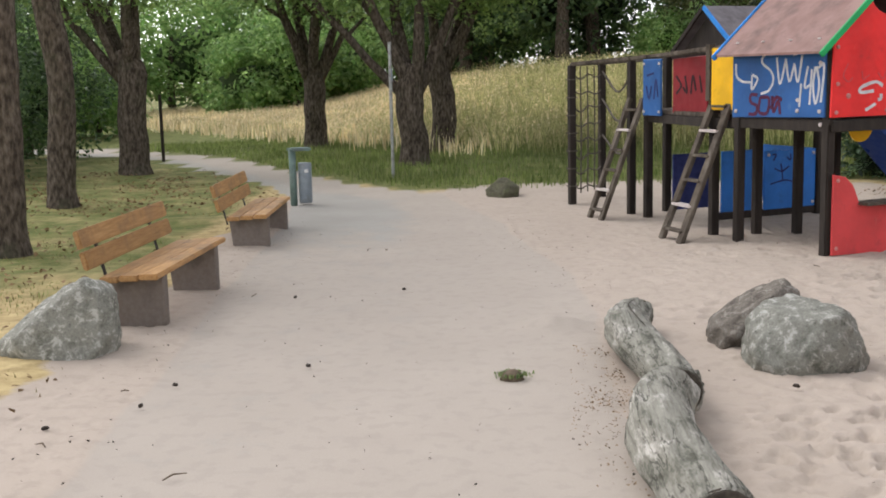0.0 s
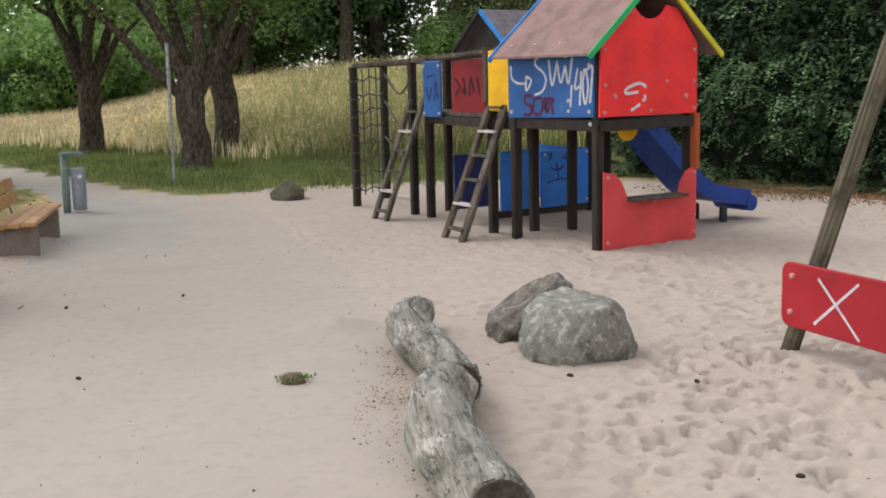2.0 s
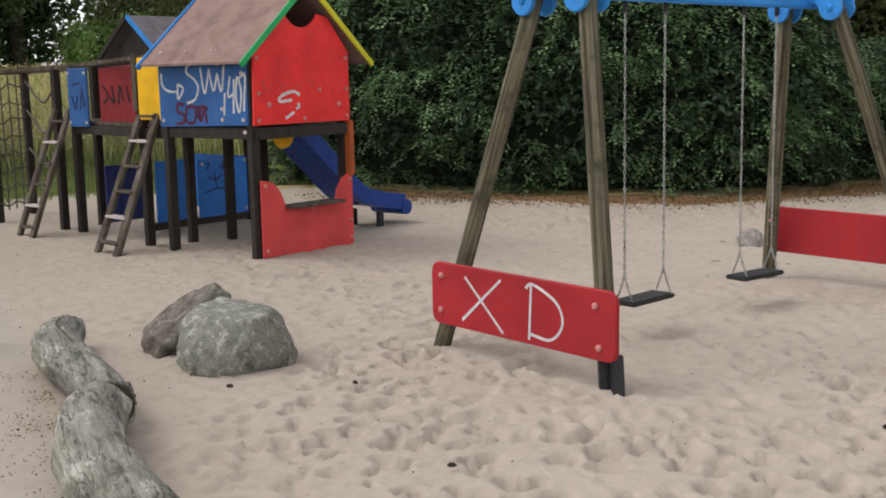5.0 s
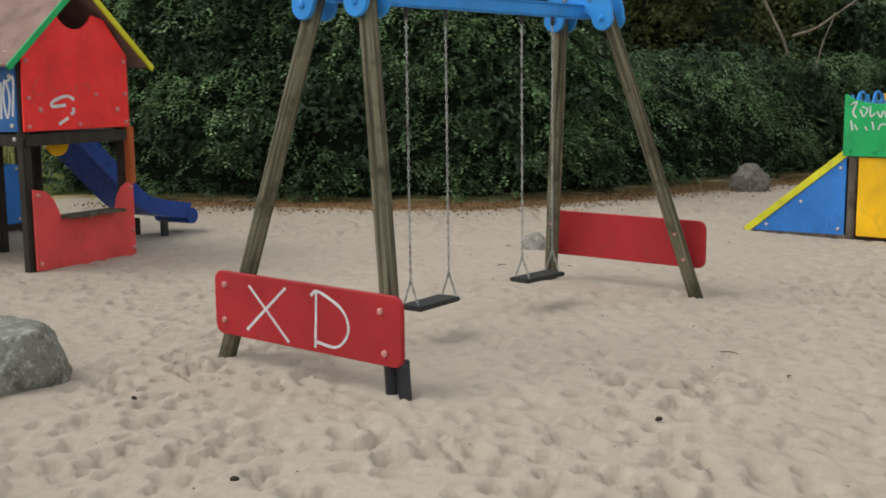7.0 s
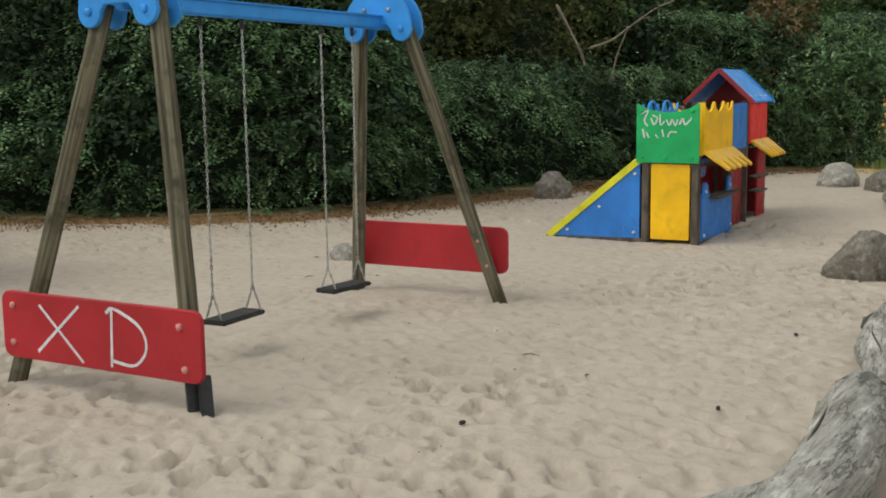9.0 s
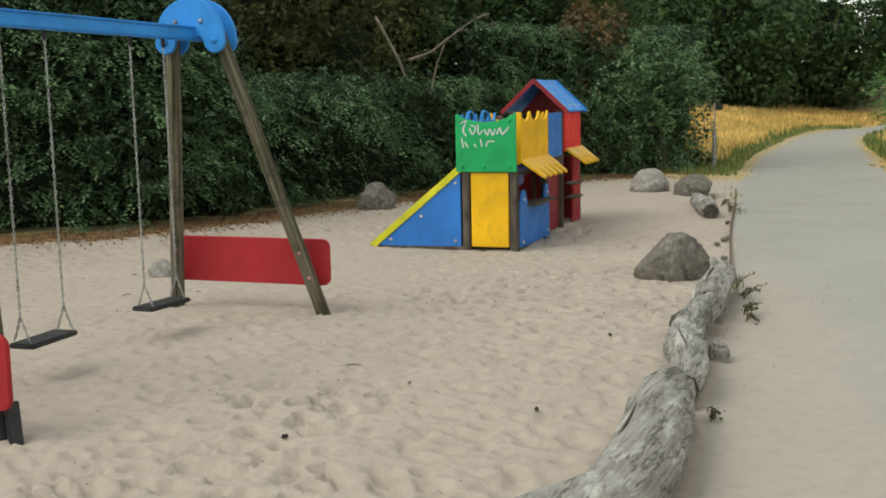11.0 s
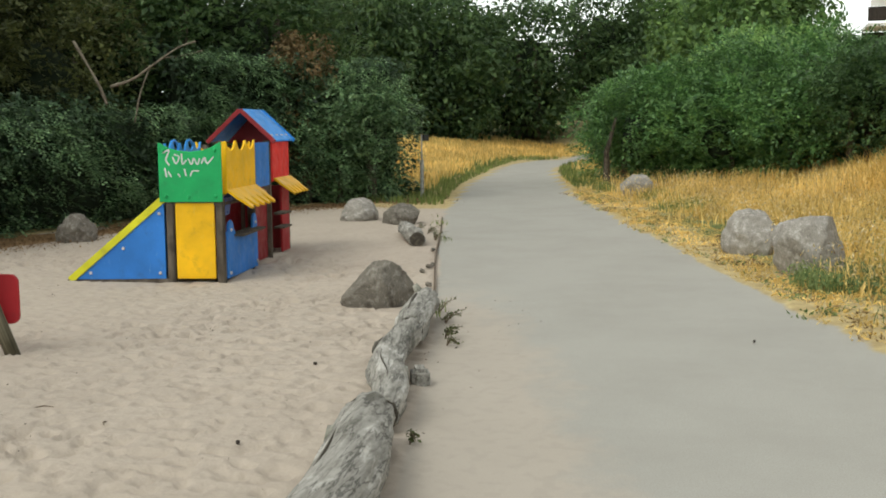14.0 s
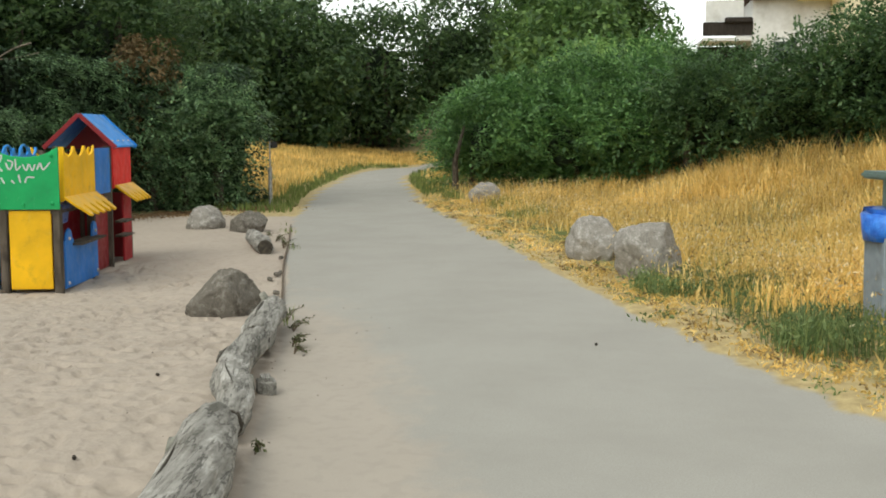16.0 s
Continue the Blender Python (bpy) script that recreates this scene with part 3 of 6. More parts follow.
# noise patches darken the sand to stand in for shade in the pits
pit_shade = ramp(n, l, tex(n, l, "noise", 8.5, 3, rough=0.5).outputs["Fac"], [(0.52, (0, 0, 0)), (0.62, (0.3, 0.3, 0.3))])
sand_c = mix(n, l, pit_shade, sand_c, (0.31, 0.265, 0.215))
speck = ramp(n, l, tex(n, l, "voronoi", 60).outputs["Distance"], [(0.05, (1, 1, 1)), (0.11, (0, 0, 0))])
sand_c = mix(n, l, mix(n, l, 0.35, (0, 0, 0), speck), sand_c, (0.20, 0.15, 0.11))
asph_c = ramp(n, l, tex(n, l, "noise", 90, 6, rough=0.7).outputs["Fac"], [(0.3, (0.305, 0.29, 0.256)), (0.7, (0.41, 0.393, 0.35))])
asph_c = mix(n, l, ramp(n, l, tex(n, l, "noise", 0.8, 7, rough=0.65).outputs["Fac"], [(0.42, (0, 0, 0)), (0.7, (0.55, 0.55, 0.55))]), asph_c, (0.295, 0.278, 0.244))
dry_c = ramp(n, l, tex(n, l, "noise", 5, 8, rough=0.7).outputs["Fac"], [(0.3, (0.27, 0.205, 0.10)), (0.5, (0.43, 0.335, 0.165)), (0.7, (0.56, 0.45, 0.235))])
green_c = ramp(n, l, tex(n, l, "noise", 3, 8, rough=0.7).outputs["Fac"], [(0.3, (0.07, 0.09, 0.025)), (0.55, (0.15, 0.165, 0.055)), (0.75, (0.30, 0.26, 0.11))])
field_c = mix(n, l, soft_edge(attribute("green"), 1.2, 0.9), dry_c, green_c)
c1 = mix(n, l, soft_edge(attribute("sand"), 9, 0.7), field_c, sand_c)
road_c = mix(n, l, soft_edge(attribute("dust"), 2.2, 1.0), asph_c, mix(n, l, 0.35, sand_c, asph_c))
c2 = mix(n, l, soft_edge(attribute("path"), 14, 0.5), c1, road_c)
litter = soft_edge(attribute("litter"), 7, 0.8)
c2 = mix(n, l, litter, c2, ramp(n, l, tex(n, l, "noise", 12, 8, rough=0.75).outputs["Fac"], [(0.3, (0.10, 0.06, 0.03)), (0.7, (0.36, 0.22, 0.10))]))
l.new(c2, b.inputs["Base Color"])
# trodden dents of loose sand, away from the path
wn1 = tex(n, l, "noise", 6, 3)
wv = n.new("ShaderNodeVectorMath")
wv.operation = 'MULTIPLY_ADD'
wv.inputs[1].default_value = (0.13, 0.13, 0.13)
l.new(wn1.outputs["Color"], wv.inputs[0])
l.new(n.new("ShaderNodeTexCoord").outputs["Object"], wv.inputs[2])
dent = n.new("ShaderNodeTexVoronoi")
dent.feature = 'SMOOTH_F1'
dent.voronoi_dimensions = '2D'
dent.inputs["Scale"].default_value = 6.6
dent.inputs["Smoothness"].default_value = 0.2
l.new(wv.outputs[0], dent.inputs["Vector"])
hgt = n.new("ShaderNodeMath")
hgt.operation = 'MULTIPLY_ADD'
l.new(tex(n, l, "noise", 17, 6, rough=0.55).outputs["Fac"], hgt.inputs[0])
hgt.inputs[1].default_value = 1.1
pitr = n.new("ShaderNodeMapRange")
pitr.interpolation_type = 'SMOOTHSTEP'
pitr.inputs["From Min"].default_value, pitr.inputs["From Max"].default_value = 0.17, 0.42
l.new(dent.outputs["Distance"], pitr.inputs[0])
patchy = n.new("ShaderNodeMath")
patchy.operation = 'MULTIPLY'
l.new(pitr.outputs[0], patchy.inputs[0])
l.new(ramp(n, l, tex(n, l, "noise", 2.6, 3).outputs["Fac"], [(0.38, (0.1, 0.1, 0.1)), (0.6, (0.5, 0.5, 0.5))]), patchy.inputs[1])
l.new(patchy.outputs[0], hgt.inputs[2])
first = bump(n, l, b, hgt.outputs[0], 0.5, 0.07)
bstr = n.new("ShaderNodeMath")
bstr.operation = 'MULTIPLY_ADD'
l.new(attribute("pit"), bstr.inputs[0])
bstr.inputs[1].default_value, bstr.inputs[2].default_value = 0.20, 0.03
l.new(bstr.outputs[0], first.node.inputs["Strength"])
bump(n, l, b, tex(n, l, "noise", 160, 3).outputs["Fac"], 0.25, 0.004, first)
M_GROUND = m

ground_me = raw_mesh("ground", np.column_stack([gx.ravel(), gy.ravel(), gz.ravel()]), quads, M_GROUND, smooth=True)
hill_d = np.minimum(gx * 0.85 + (gy - 18) * 0.52, gy - 19.0)
green = step(-1.0, 0.5, hill_d) * step(9, 3, hill_d) + step(-2.6, -3.4, gx) * step(7, 12, gy) * 0.62 + step(13, 20, gx) * step(0.3, 1.5, -dp) * 0.3 + step(0.1, 0.9, (gx - 9.5) * 0.333 - (gy + 0.8) * 0.943) * step(5, 8, gx) * step(30, 18, gx) * 0.45
hedge_line = [(7.3, 17.0), (8.5, 15.5), (9.75, 14.1), (11.5, 12.75), (13.8, 12.5), (16.0, 12.5), (19.6, 12.1), (23.0, 11.7), (24.6, 10.6), (26.6, 9.5)]
hd = np.full(gx.shape, 1e9)
for (x0, y0), (x1, y1) in zip(hedge_line, hedge_line[1:]):
    t = np.clip(((gx - x0) * (x1 - x0) + (gy - y0) * (y1 - y0)) / ((x1 - x0) ** 2 + (y1 - y0) ** 2), 0, 1)
    hd = np.minimum(hd, np.hypot(gx - x0 - t * (x1 - x0), gy - y0 - t * (y1 - y0)))
for name, arr in (("sand", sand_mask), ("path", path_mask), ("dust", dust), ("pit", pit * soft), ("green", np.clip(green, 0, 1)), ("litter", step(0.85, 0.1, hd + wob * 1.5))):
    a = ground_me.attributes.new(name, 'FLOAT', 'POINT')
    a.data.foreach_set("value", np.ascontiguousarray(arr, dtype=np.float32).ravel())
tagged(new("ground", ground_me), "pale trodden sand, dusty asphalt path and dry lawn", "ground", kind="structure")

# ---------------------------------------------------------------- climbing tower with two roofs, deck, net, ladders and slide
def bolts(places, parent, axis="y", r=0.022, mat=None, out=-1):
    """Round bolt caps on a panel, each a piece of its own."""
    for p in places:
        d = Vector((0, out, 0)) if axis == "y" else Vector((out, 0, 0))
        q = Vector(p)
        part("bolt", tube([q, q + d * 0.012, q + d * 0.02], [r, r * 0.95, r * 0.5], 8), mat or M_BOLT, parent, smooth=False)


def stroke(pts, width, axis, at, mat, parent, name="graffiti", thick=0.004, label=""):
    """A painted line on a board: a thin raised band along points (u, v)."""
    bm = bmesh.new()
    put = (lambda u, v, d: (u, d, v)) if axis == "y" else (lambda u, v, d: (d, u, v))
    p = spline([(u, 0, v) for u, v in pts], max(8, len(pts) * 5)) if len(pts) > 2 else [Vector((u, 0, v)) for u, v in pts]
    rows = []
    for i, c in enumerate(p):
        d = (p[min(i + 1, len(p) - 1)] - p[max(i - 1, 0)]).normalized()
        s = Vector((-d.z, 0, d.x)) * width * 0.5 * (0.8 + 0.4 * abs(noise.noise(c * 9)))
        rows.append([bm.verts.new(put((c + s).x, (c + s).z, at)), bm.verts.new(put((c - s).x, (c - s).z, at))])
    for a, b2 in zip(rows, rows[1:]):
        bm.faces.new((a[0], a[1], b2[1], b2[0]))
    ex = bmesh.ops.extrude_face_region(bm, geom=list(bm.faces))
    vec = (0, -thick, 0) if axis == "y" else (-thick, 0, 0)
    bmesh.ops.translate(bm, verts=[v for v in ex["geom"] if isinstance(v, bmesh.types.BMVert)], vec=vec)
    return part(name, bm, mat, parent, label)


def arc(cx, cy, r, a0, a1, n=10):
    return [(cx + r * math.cos(radians(a0 + (a1 - a0) * i / n)), cy + r * math.sin(radians(a0 + (a1 - a0) * i / n))) for i in range(n + 1)]


def post(x, y, z0, z1, w, parent, mat=None, name="post"):
    return part(name, box((w, w, z1 - z0), (x, y, (z0 + z1) / 2), 0.012), mat or M_DARKPOST, parent)


def bar(p, q, w, h, mat, parent, name, label="", bevel=0.006):
    """A straight board from p to q with width w across and height h."""
    p, q = Vector(p), Vector(q)
    d = q - p
    rot = d.to_track_quat('X', 'Z').to_matrix().to_4x4()
    return part(name, box((d.length, w, h), (0, 0, 0), bevel, Matrix.Translation((p + q) / 2) @ rot), mat, parent, label)


tower = thing("climbing_tower", "large coloured climbing tower with slide, ladders and graffiti", "play tower", (3.85, 11.2, 0), 23.9)
# posts
for x, y, z1 in ((0.02, 0.05, 2.2), (1.36, 0.05, 2.2), (0.0, 1.40, 2.1), (1.38, 1.40, 2.1), (0.1, 1.98, 2.12), (0.6, 1.82, 1.36), (0.97, 1.55, 1.36), (0.42, 3.8, 2.08), (0.44, 4.23, 2.05),
                 (1.0, 4.2, 2.08), (0.36, 5.68, 2.02), (1.2, 6.2, 2.06), (2.45, 2.86, 2.1), (2.45, 4.15, 2.1)):
    post(x, y, -0.12, z1, 0.10, tower)
part("post", box((0.085, 0.085, 0.62), (1.39, -0.03, 1.1), 0.01), M_ORANGE, tower, "post with worn orange-brown paint")
# platforms and beams
part("platform", box((1.44, 1.5, 0.05), (0.69, 0.73, 1.36)), M_DARKPOST, tower)
for p, q in (((0.0, -0.02, 1.32), (1.4, -0.02, 1.32)), ((0.0, 1.46, 1.32), (1.4, 1.46, 1.32)), ((-0.01, 0.0, 1.32), (-0.01, 1.5, 1.32)), ((1.41, 0.0, 1.32), (1.41, 1.5, 1.32)),
             ((0.08, 1.95, 1.3), (0.42, 3.82, 1.3)), ((0.05, 1.5, 1.3), (0.1, 2.0, 1.3)), ((1.0, 1.6, 1.3), (1.0, 4.2, 1.3)), ((0.42, 3.82, 1.3), (1.0, 4.22, 1.3))):
    bar(p, q, 0.05, 0.11, M_DARKPOST, tower, "beam")
part("deck", prism([(0.05, 1.5), (0.12, 2.0), (0.44, 3.85), (1.05, 4.25), (2.4, 4.2), (2.4, 2.8), (1.4, 1.5)], 0.045, 0, "z", 1.385), M_LADDER, tower, "grey-brown timber deck boards")
# top rails
for p, q in (((0.36, 5.68, 2.03), (0.44, 4.23, 2.08)), ((0.44, 4.23, 2.08), (0.40, 3.75, 2.09)), ((0.40, 3.75, 2.09), (0.1, 1.98, 2.15)), ((0.1, 1.98, 2.15), (0.02, 1.4, 2.16)),
             ((0.36, 5.68, 2.03), (1.2, 6.2, 2.05)), ((1.2, 6.2, 2.05), (1.0, 4.2, 2.08))):
    bar(p, q, 0.07, 0.06, M_LADDER, tower, "top_rail", bevel=0.015)

# red gable board with a round cut at its peak
gable = part("gable_panel", prism([(-0.04, 1.41), (1.40, 1.41), (1.40, 2.17), (1.08, 2.54)] + arc(0.68, 2.68, 0.26, -25, -155, 8) + [(0.34, 2.50), (-0.02, 2.17)], 0.03, 0.006, "y", -0.03), M_RED, tower, "bright red board with scrawled paint")
bolts([(0.02, -0.046, 2.1), (1.34, -0.046, 2.1), (0.03, -0.046, 1.74), (0.02, -0.046, 1.46), (1.34, -0.046, 1.46), (0.68, -0.046, 1.46), (0.92, -0.046, 1.76), (1.34, -0.046, 1.76)], gable, mat=M_BOLTR)
bolts([(0.17, -0.046, 1.62), (1.22, -0.046, 1.6)], gable, r=0.028, mat=M_BOLTR)
for pts in ([(0.62, 1.71), (0.52, 1.75), (0.34, 1.70), (0.33, 1.65), (0.50, 1.66)], [(0.60, 1.63), (0.60, 1.58), (0.56, 1.57)], [(0.53, 1.53), (0.40, 1.47)]):
    stroke(pts, 0.036, "y", -0.0455, M_WHITEP, gable, label="white paint scrawl")
for pts in ([(0.16, 1.94), (0.10, 1.82), (0.17, 1.76), (0.22, 1.80)], [(0.34, 1.86), (0.36, 1.78), (0.44, 1.82)], [(0.55, 1.84), (0.62, 1.78), (0.66, 1.86)], [(0.75, 1.86), (0.82, 1.86), (0.83, 1.80)]):
    stroke(pts, 0.02, "y", -0.0455, M_REDLOW, gable, label="faint pale paint scrawl")
# counter below
counter = part("counter_panel", prism([(0.02, 0.02), (1.41, -0.02), (1.41, 0.80), (1.34, 0.81)] + [(1.24, 0.77), (1.16, 0.66), (1.13, 0.55), (1.13, 0.52), (0.36, 0.54)] + [(0.34, 0.60), (0.28, 0.72), (0.18, 0.81), (0.02, 0.84)], 0.03, 0.006, "y", -0.03), M_REDLOW, tower, "faded red counter board with curved sides")
bolts([(0.07, -0.046, 0.78), (1.36, -0.046, 0.75), (0.07, -0.046, 0.09), (1.37, -0.046, 0.09), (1.37, -0.046, 0.28), (0.75, -0.046, 0.49)], counter, mat=M_BOLTR)
part("counter_shelf", box((0.80, 0.26, 0.03), (0.745, -0.06, 0.53), 0.008), M_LADDER, tower, "worn brown shelf")
# blue side board with graffiti
side = part("side_panel", prism([(0.04, 1.41), (1.47, 1.38), (1.47, 2.06), (0.04, 2.12)], 0.03, 0.006, "x", -0.04), M_BLUESHADE, tower, "blue board covered with graffiti")
bolts([(-0.056, 0.1, 1.47), (-0.056, 1.4, 1.45), (-0.056, 0.42, 1.58), (-0.056, 0.42, 1.47), (-0.056, 0.1, 1.95), (-0.056, 0.08, 1.34)], side, "x", 0.022)
for pts in ([(1.413, 1.963), (1.396, 1.832), (1.298, 1.773), (1.150, 1.764)],
            [(1.138, 1.844), (1.047, 1.798), (1.138, 1.688), (1.138, 1.844)],
            [(0.761, 2.065), (0.932, 2.052), (0.978, 1.971), (0.841, 1.883), (0.795, 1.789), (0.864, 1.679), (0.990, 1.641)],
            [(0.749, 2.018), (0.692, 1.747), (0.606, 2.001)],
            [(0.612, 2.001), (0.549, 1.773), (0.480, 1.950)],
            [(0.480, 1.950), (0.423, 1.764), (0.366, 2.035)],
            [(0.498, 2.043), (0.297, 2.069), (0.074, 2.043)],
            [(0.372, 1.747), (0.395, 1.510)],
            [(0.280, 1.921), (0.320, 1.713), (0.223, 1.747)],
            [(0.223, 1.891), (0.246, 1.535)],
            [(0.172, 1.916), (0.200, 1.730), (0.160, 1.548), (0.114, 1.730), (0.154, 1.916)],
            [(0.132, 1.904), (0.051, 1.921), (0.086, 1.561)]):
    stroke(pts, 0.03, "x", -0.0555, M_WHITEP, side, label="white spray lettering")
for pts in ([(1.047, 1.629), (1.150, 1.629), (1.155, 1.552), (1.052, 1.510), (1.070, 1.430), (1.184, 1.421)],
            [(1.001, 1.603), (1.018, 1.451), (0.887, 1.442), (0.864, 1.595), (1.001, 1.603)],
            [(0.812, 1.620), (0.784, 1.451), (0.715, 1.569), (0.681, 1.430)],
            [(0.829, 1.485), (0.749, 1.603), (0.658, 1.578)]):
    stroke(pts, 0.04, "x", -0.0555, M_MAROONP, side, label="dark red spray lettering")


def roof(cx, half, apex, drop, y0, y1, mat, edge_front, edge_back, parent, along="y", barge=True):
    """A pitched roof of two sheets with coloured edge boards; its ridge runs along y or x."""
    sw = (lambda u, v, z: (u, v, z)) if along == "y" else (lambda u, v, z: (v, u, z))
    for s in (-1, 1):
        bm = bmesh.new()
        th = 0.025
        a, c = (cx, apex), (cx + s * half, apex - drop)
        vs = [bm.verts.new(sw(u, v, z + o)) for o in (0, th) for u, v, z in ((a[0], y0, a[1]), (a[0], y1, a[1]), (c[0], y1, c[1]), (c[0], y0, c[1]))]
        for f in ((0, 1, 2, 3), (4, 7, 6, 5), (0, 4, 5, 1), (1, 5, 6, 2), (2, 6, 7, 3), (3, 7, 4, 0)):
            bm.faces.new([vs[i] for i in f])
        sheet = part("roof_sheet", bm, mat, parent)
        for k in range(4):
            t, v = 0.86, y0 + (y1 - y0) * (0.12 + 0.25 * k)
            c0 = Vector(sw(cx + s * half * t, v, apex - drop * t + th))
            part("bolt", tube([c0, c0 + Vector((0, 0, 0.015))], [0.022, 0.016], 8), M_BOLT, sheet)
        for yy, em in ((y0, edge_front[0 if s < 0 else 1]), (y1, edge_back)):
            p, q = Vector(sw(cx, yy, apex + 0.01)), Vector(sw(cx + s * half * 1.03, yy, apex - drop * 1.03 + 0.01))
            bar(p, q, 0.03, 0.062, em, parent, "edge_board", bevel=0.006)


roof(0.73, 0.96, 2.88, 0.84, -0.12, 1.56, M_ROOF, (M_GREEN, M_YELG), M_BLUEB, tower)
roof(3.45, 0.80, 2.70, 0.66, 1.02, 2.6, M_ROOFD, (M_BLUEB, M_DARKPOST), M_DARKPOST, tower, along="x")
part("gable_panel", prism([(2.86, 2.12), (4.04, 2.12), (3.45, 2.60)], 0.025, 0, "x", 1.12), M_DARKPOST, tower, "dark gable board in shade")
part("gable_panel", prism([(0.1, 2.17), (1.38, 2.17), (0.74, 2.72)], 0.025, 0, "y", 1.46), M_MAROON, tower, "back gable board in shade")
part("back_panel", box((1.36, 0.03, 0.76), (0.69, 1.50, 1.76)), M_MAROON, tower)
# boards along the deck
deck_yellow = part("deck_panel", box((0.03, 0.46, 0.70), (0.05, 1.74, 1.80), 0.006), M_YEL, tower, "yellow board")
# recessed red board; the maroon carries its shade
deck_red = part("deck_panel", prism([(2.40, 1.38), (3.10, 1.38), (3.10, 2.05), (2.40, 2.08)], 0.03, 0.006, "x", 0.32), M_MAROON, tower, "red board with shade in its colour and scrawled paint")
for pts in ([(3.02, 1.84), (2.92, 1.72), (3.02, 1.62)], [(2.84, 1.84), (2.80, 1.64), (2.88, 1.70)], [(2.72, 1.62), (2.68, 1.84), (2.62, 1.66)], [(2.55, 1.84), (2.50, 1.64)]):
    stroke(pts, 0.035, "x", 0.3045, M_BLACKP, deck_red, label="dark spray lettering")
deck_blue = part("deck_panel", prism([(3.30, 1.34), (3.70, 1.34), (3.70, 2.06), (3.30, 2.06)], 0.03, 0.006, "x", 0.28), M_BLUESHADE, tower, "blue board with dark scrawl")
for pts in ([(3.62, 1.72), (3.56, 1.56), (3.50, 1.72)], [(3.45, 1.55), (3.40, 1.80), (3.36, 1.58)], [(3.6, 1.85), (3.45, 1.88)]):
    stroke(pts, 0.03, "x", 0.2645, M_NAVY, deck_blue, label="dark blue spray scrawl")
bolts([(0.264, 3.33, 1.39), (0.264, 3.67, 1.39), (0.264, 3.33, 2.0), (0.264, 3.67, 2.0)], deck_blue, "x", 0.018)
bar((0.06, 2.02, 1.55), (0.06, 2.02, 2.2), 0.08, 0.08, M_LADDER, tower, "grab_post")
# lower room under the second roof
low = part("lower_panel", box((0.60, 0.03, 0.78), (1.2, 2.88, 0.49)), M_BLUE, tower, "blue board")
low2 = part("lower_panel", box((0.88, 0.03, 0.76), (2.0, 2.86, 0.47)), M_BLUE, tower, "blue board with a scrawled stick drawing")
for pts in ([(1.66, 0.42), (1.90, 0.46), (2.06, 0.42)], [(1.86, 0.46), (1.84, 0.60), (1.82, 0.68)], [(1.72, 0.62), (1.84, 0.58), (1.96, 0.64)], [(1.70, 0.72), (1.74, 0.80), (1.68, 0.80)], [(1.92, 0.76), (1.98, 0.72), (1.98, 0.80)]):
    stroke(pts, 0.022, "y", 2.8445, M_NAVY, low2, label="dark blue scrawl")
bolts([(2.36, 2.844, 0.80), (2.36, 2.844, 0.15), (1.62, 2.844, 0.80)], low2)
# blue board in navy, so that its shade is in the colour
part("lower_panel", box((0.62, 0.03, 0.70), (0.54, 2.98, 0.52)), M_NAVY, tower, "dark blue board in shade")
part("lower_panel", box((0.03, 1.25, 0.76), (2.46, 3.5, 0.47)), M_BLUE, tower)
bar((0.85, 2.9, 0.05), (2.45, 2.88, 0.05), 0.08, 0.09, M_DARKPOST, tower, "ground_beam")


def ladder(feet, tops, rungs, name="ladder"):
    lad = part(name, tube([feet[0], tops[0]], 0.01, 4), M_LADDER, tower, "worn timber ladder with flat rungs")
    for f, t in zip(feet, tops):
        f, t = Vector(f), Vector(t)
        d = t - f
        rot = d.to_track_quat('Z', 'Y').to_matrix().to_4x4()
        part("stringer", box((0.115, 0.05, d.length), (0, 0, 0), 0.01, Matrix.Translation((f + t) / 2) @ rot), M_LADDER, lad)
    for k in range(rungs):
        s = (k + 0.6) / (rungs + 0.2)
        p, q = (Vector(f).lerp(Vector(t), s) for f, t in zip(feet, tops))
        bar(p, q, 0.11, 0.028, M_BOLT if k % 3 == 1 else M_LADDER, lad, "rung")


ladder(((-0.56, 2.10, -0.06), (-0.62, 1.66, -0.06)), ((0.14, 1.99, 1.66), (0.12, 1.66, 1.66)), 6)
ladder(((-0.23, 4.24, -0.06), (-0.26, 3.9, -0.06)), ((0.36, 4.14, 1.56), (0.34, 3.80, 1.56)), 6)

# climbing net between two posts, and hanging ropes
net = part("climbing_net", tube([(0.40, 5.70, 2.0), (0.40, 5.70, 0.1)], 0.012, 6), M_ROPE, tower, "knotted rope climbing net")
for k in range(1, 4):
    s = k / 4
    x, y = 0.4 + 0.76 * s, 5.70 + 0.47 * s
    part("rope", tube([(x, y, 2.0), (x + 0.01, y, 1.1), (x, y, 0.12)], 0.011, 6), M_ROPE, net)
for k in range(8):
    z = 0.22 + k * 0.235
    part("rope", tube(spline([(0.38, 5.69, z + 0.03), (0.60, 5.83, z - 0.04 - 0.015 * (k % 3)), (0.80, 5.95, z + 0.02 * (k % 2)), (1.0, 6.07, z - 0.05 + 0.02 * (k % 3)), (1.18, 6.18, z + 0.02)], 11), 0.011, 6), M_ROPE, net)
for z, sag in ((1.92, 0.30), (1.5, 0.3), (0.95, 0.22)):
    part("rope", tube(spline([(1.18, 6.15, z), (0.85, 5.2, z - sag), (0.48, 4.27, z - 0.02)], 10), 0.016, 6), M_ROPE, tower, "sagging grey rope")
for i in range(7):
    part("rope_clamp", box((0.13, 0.13, 0.02), (0.36, 5.68, 0.25 + i * 0.26), 0.004), M_ROPE, tower)

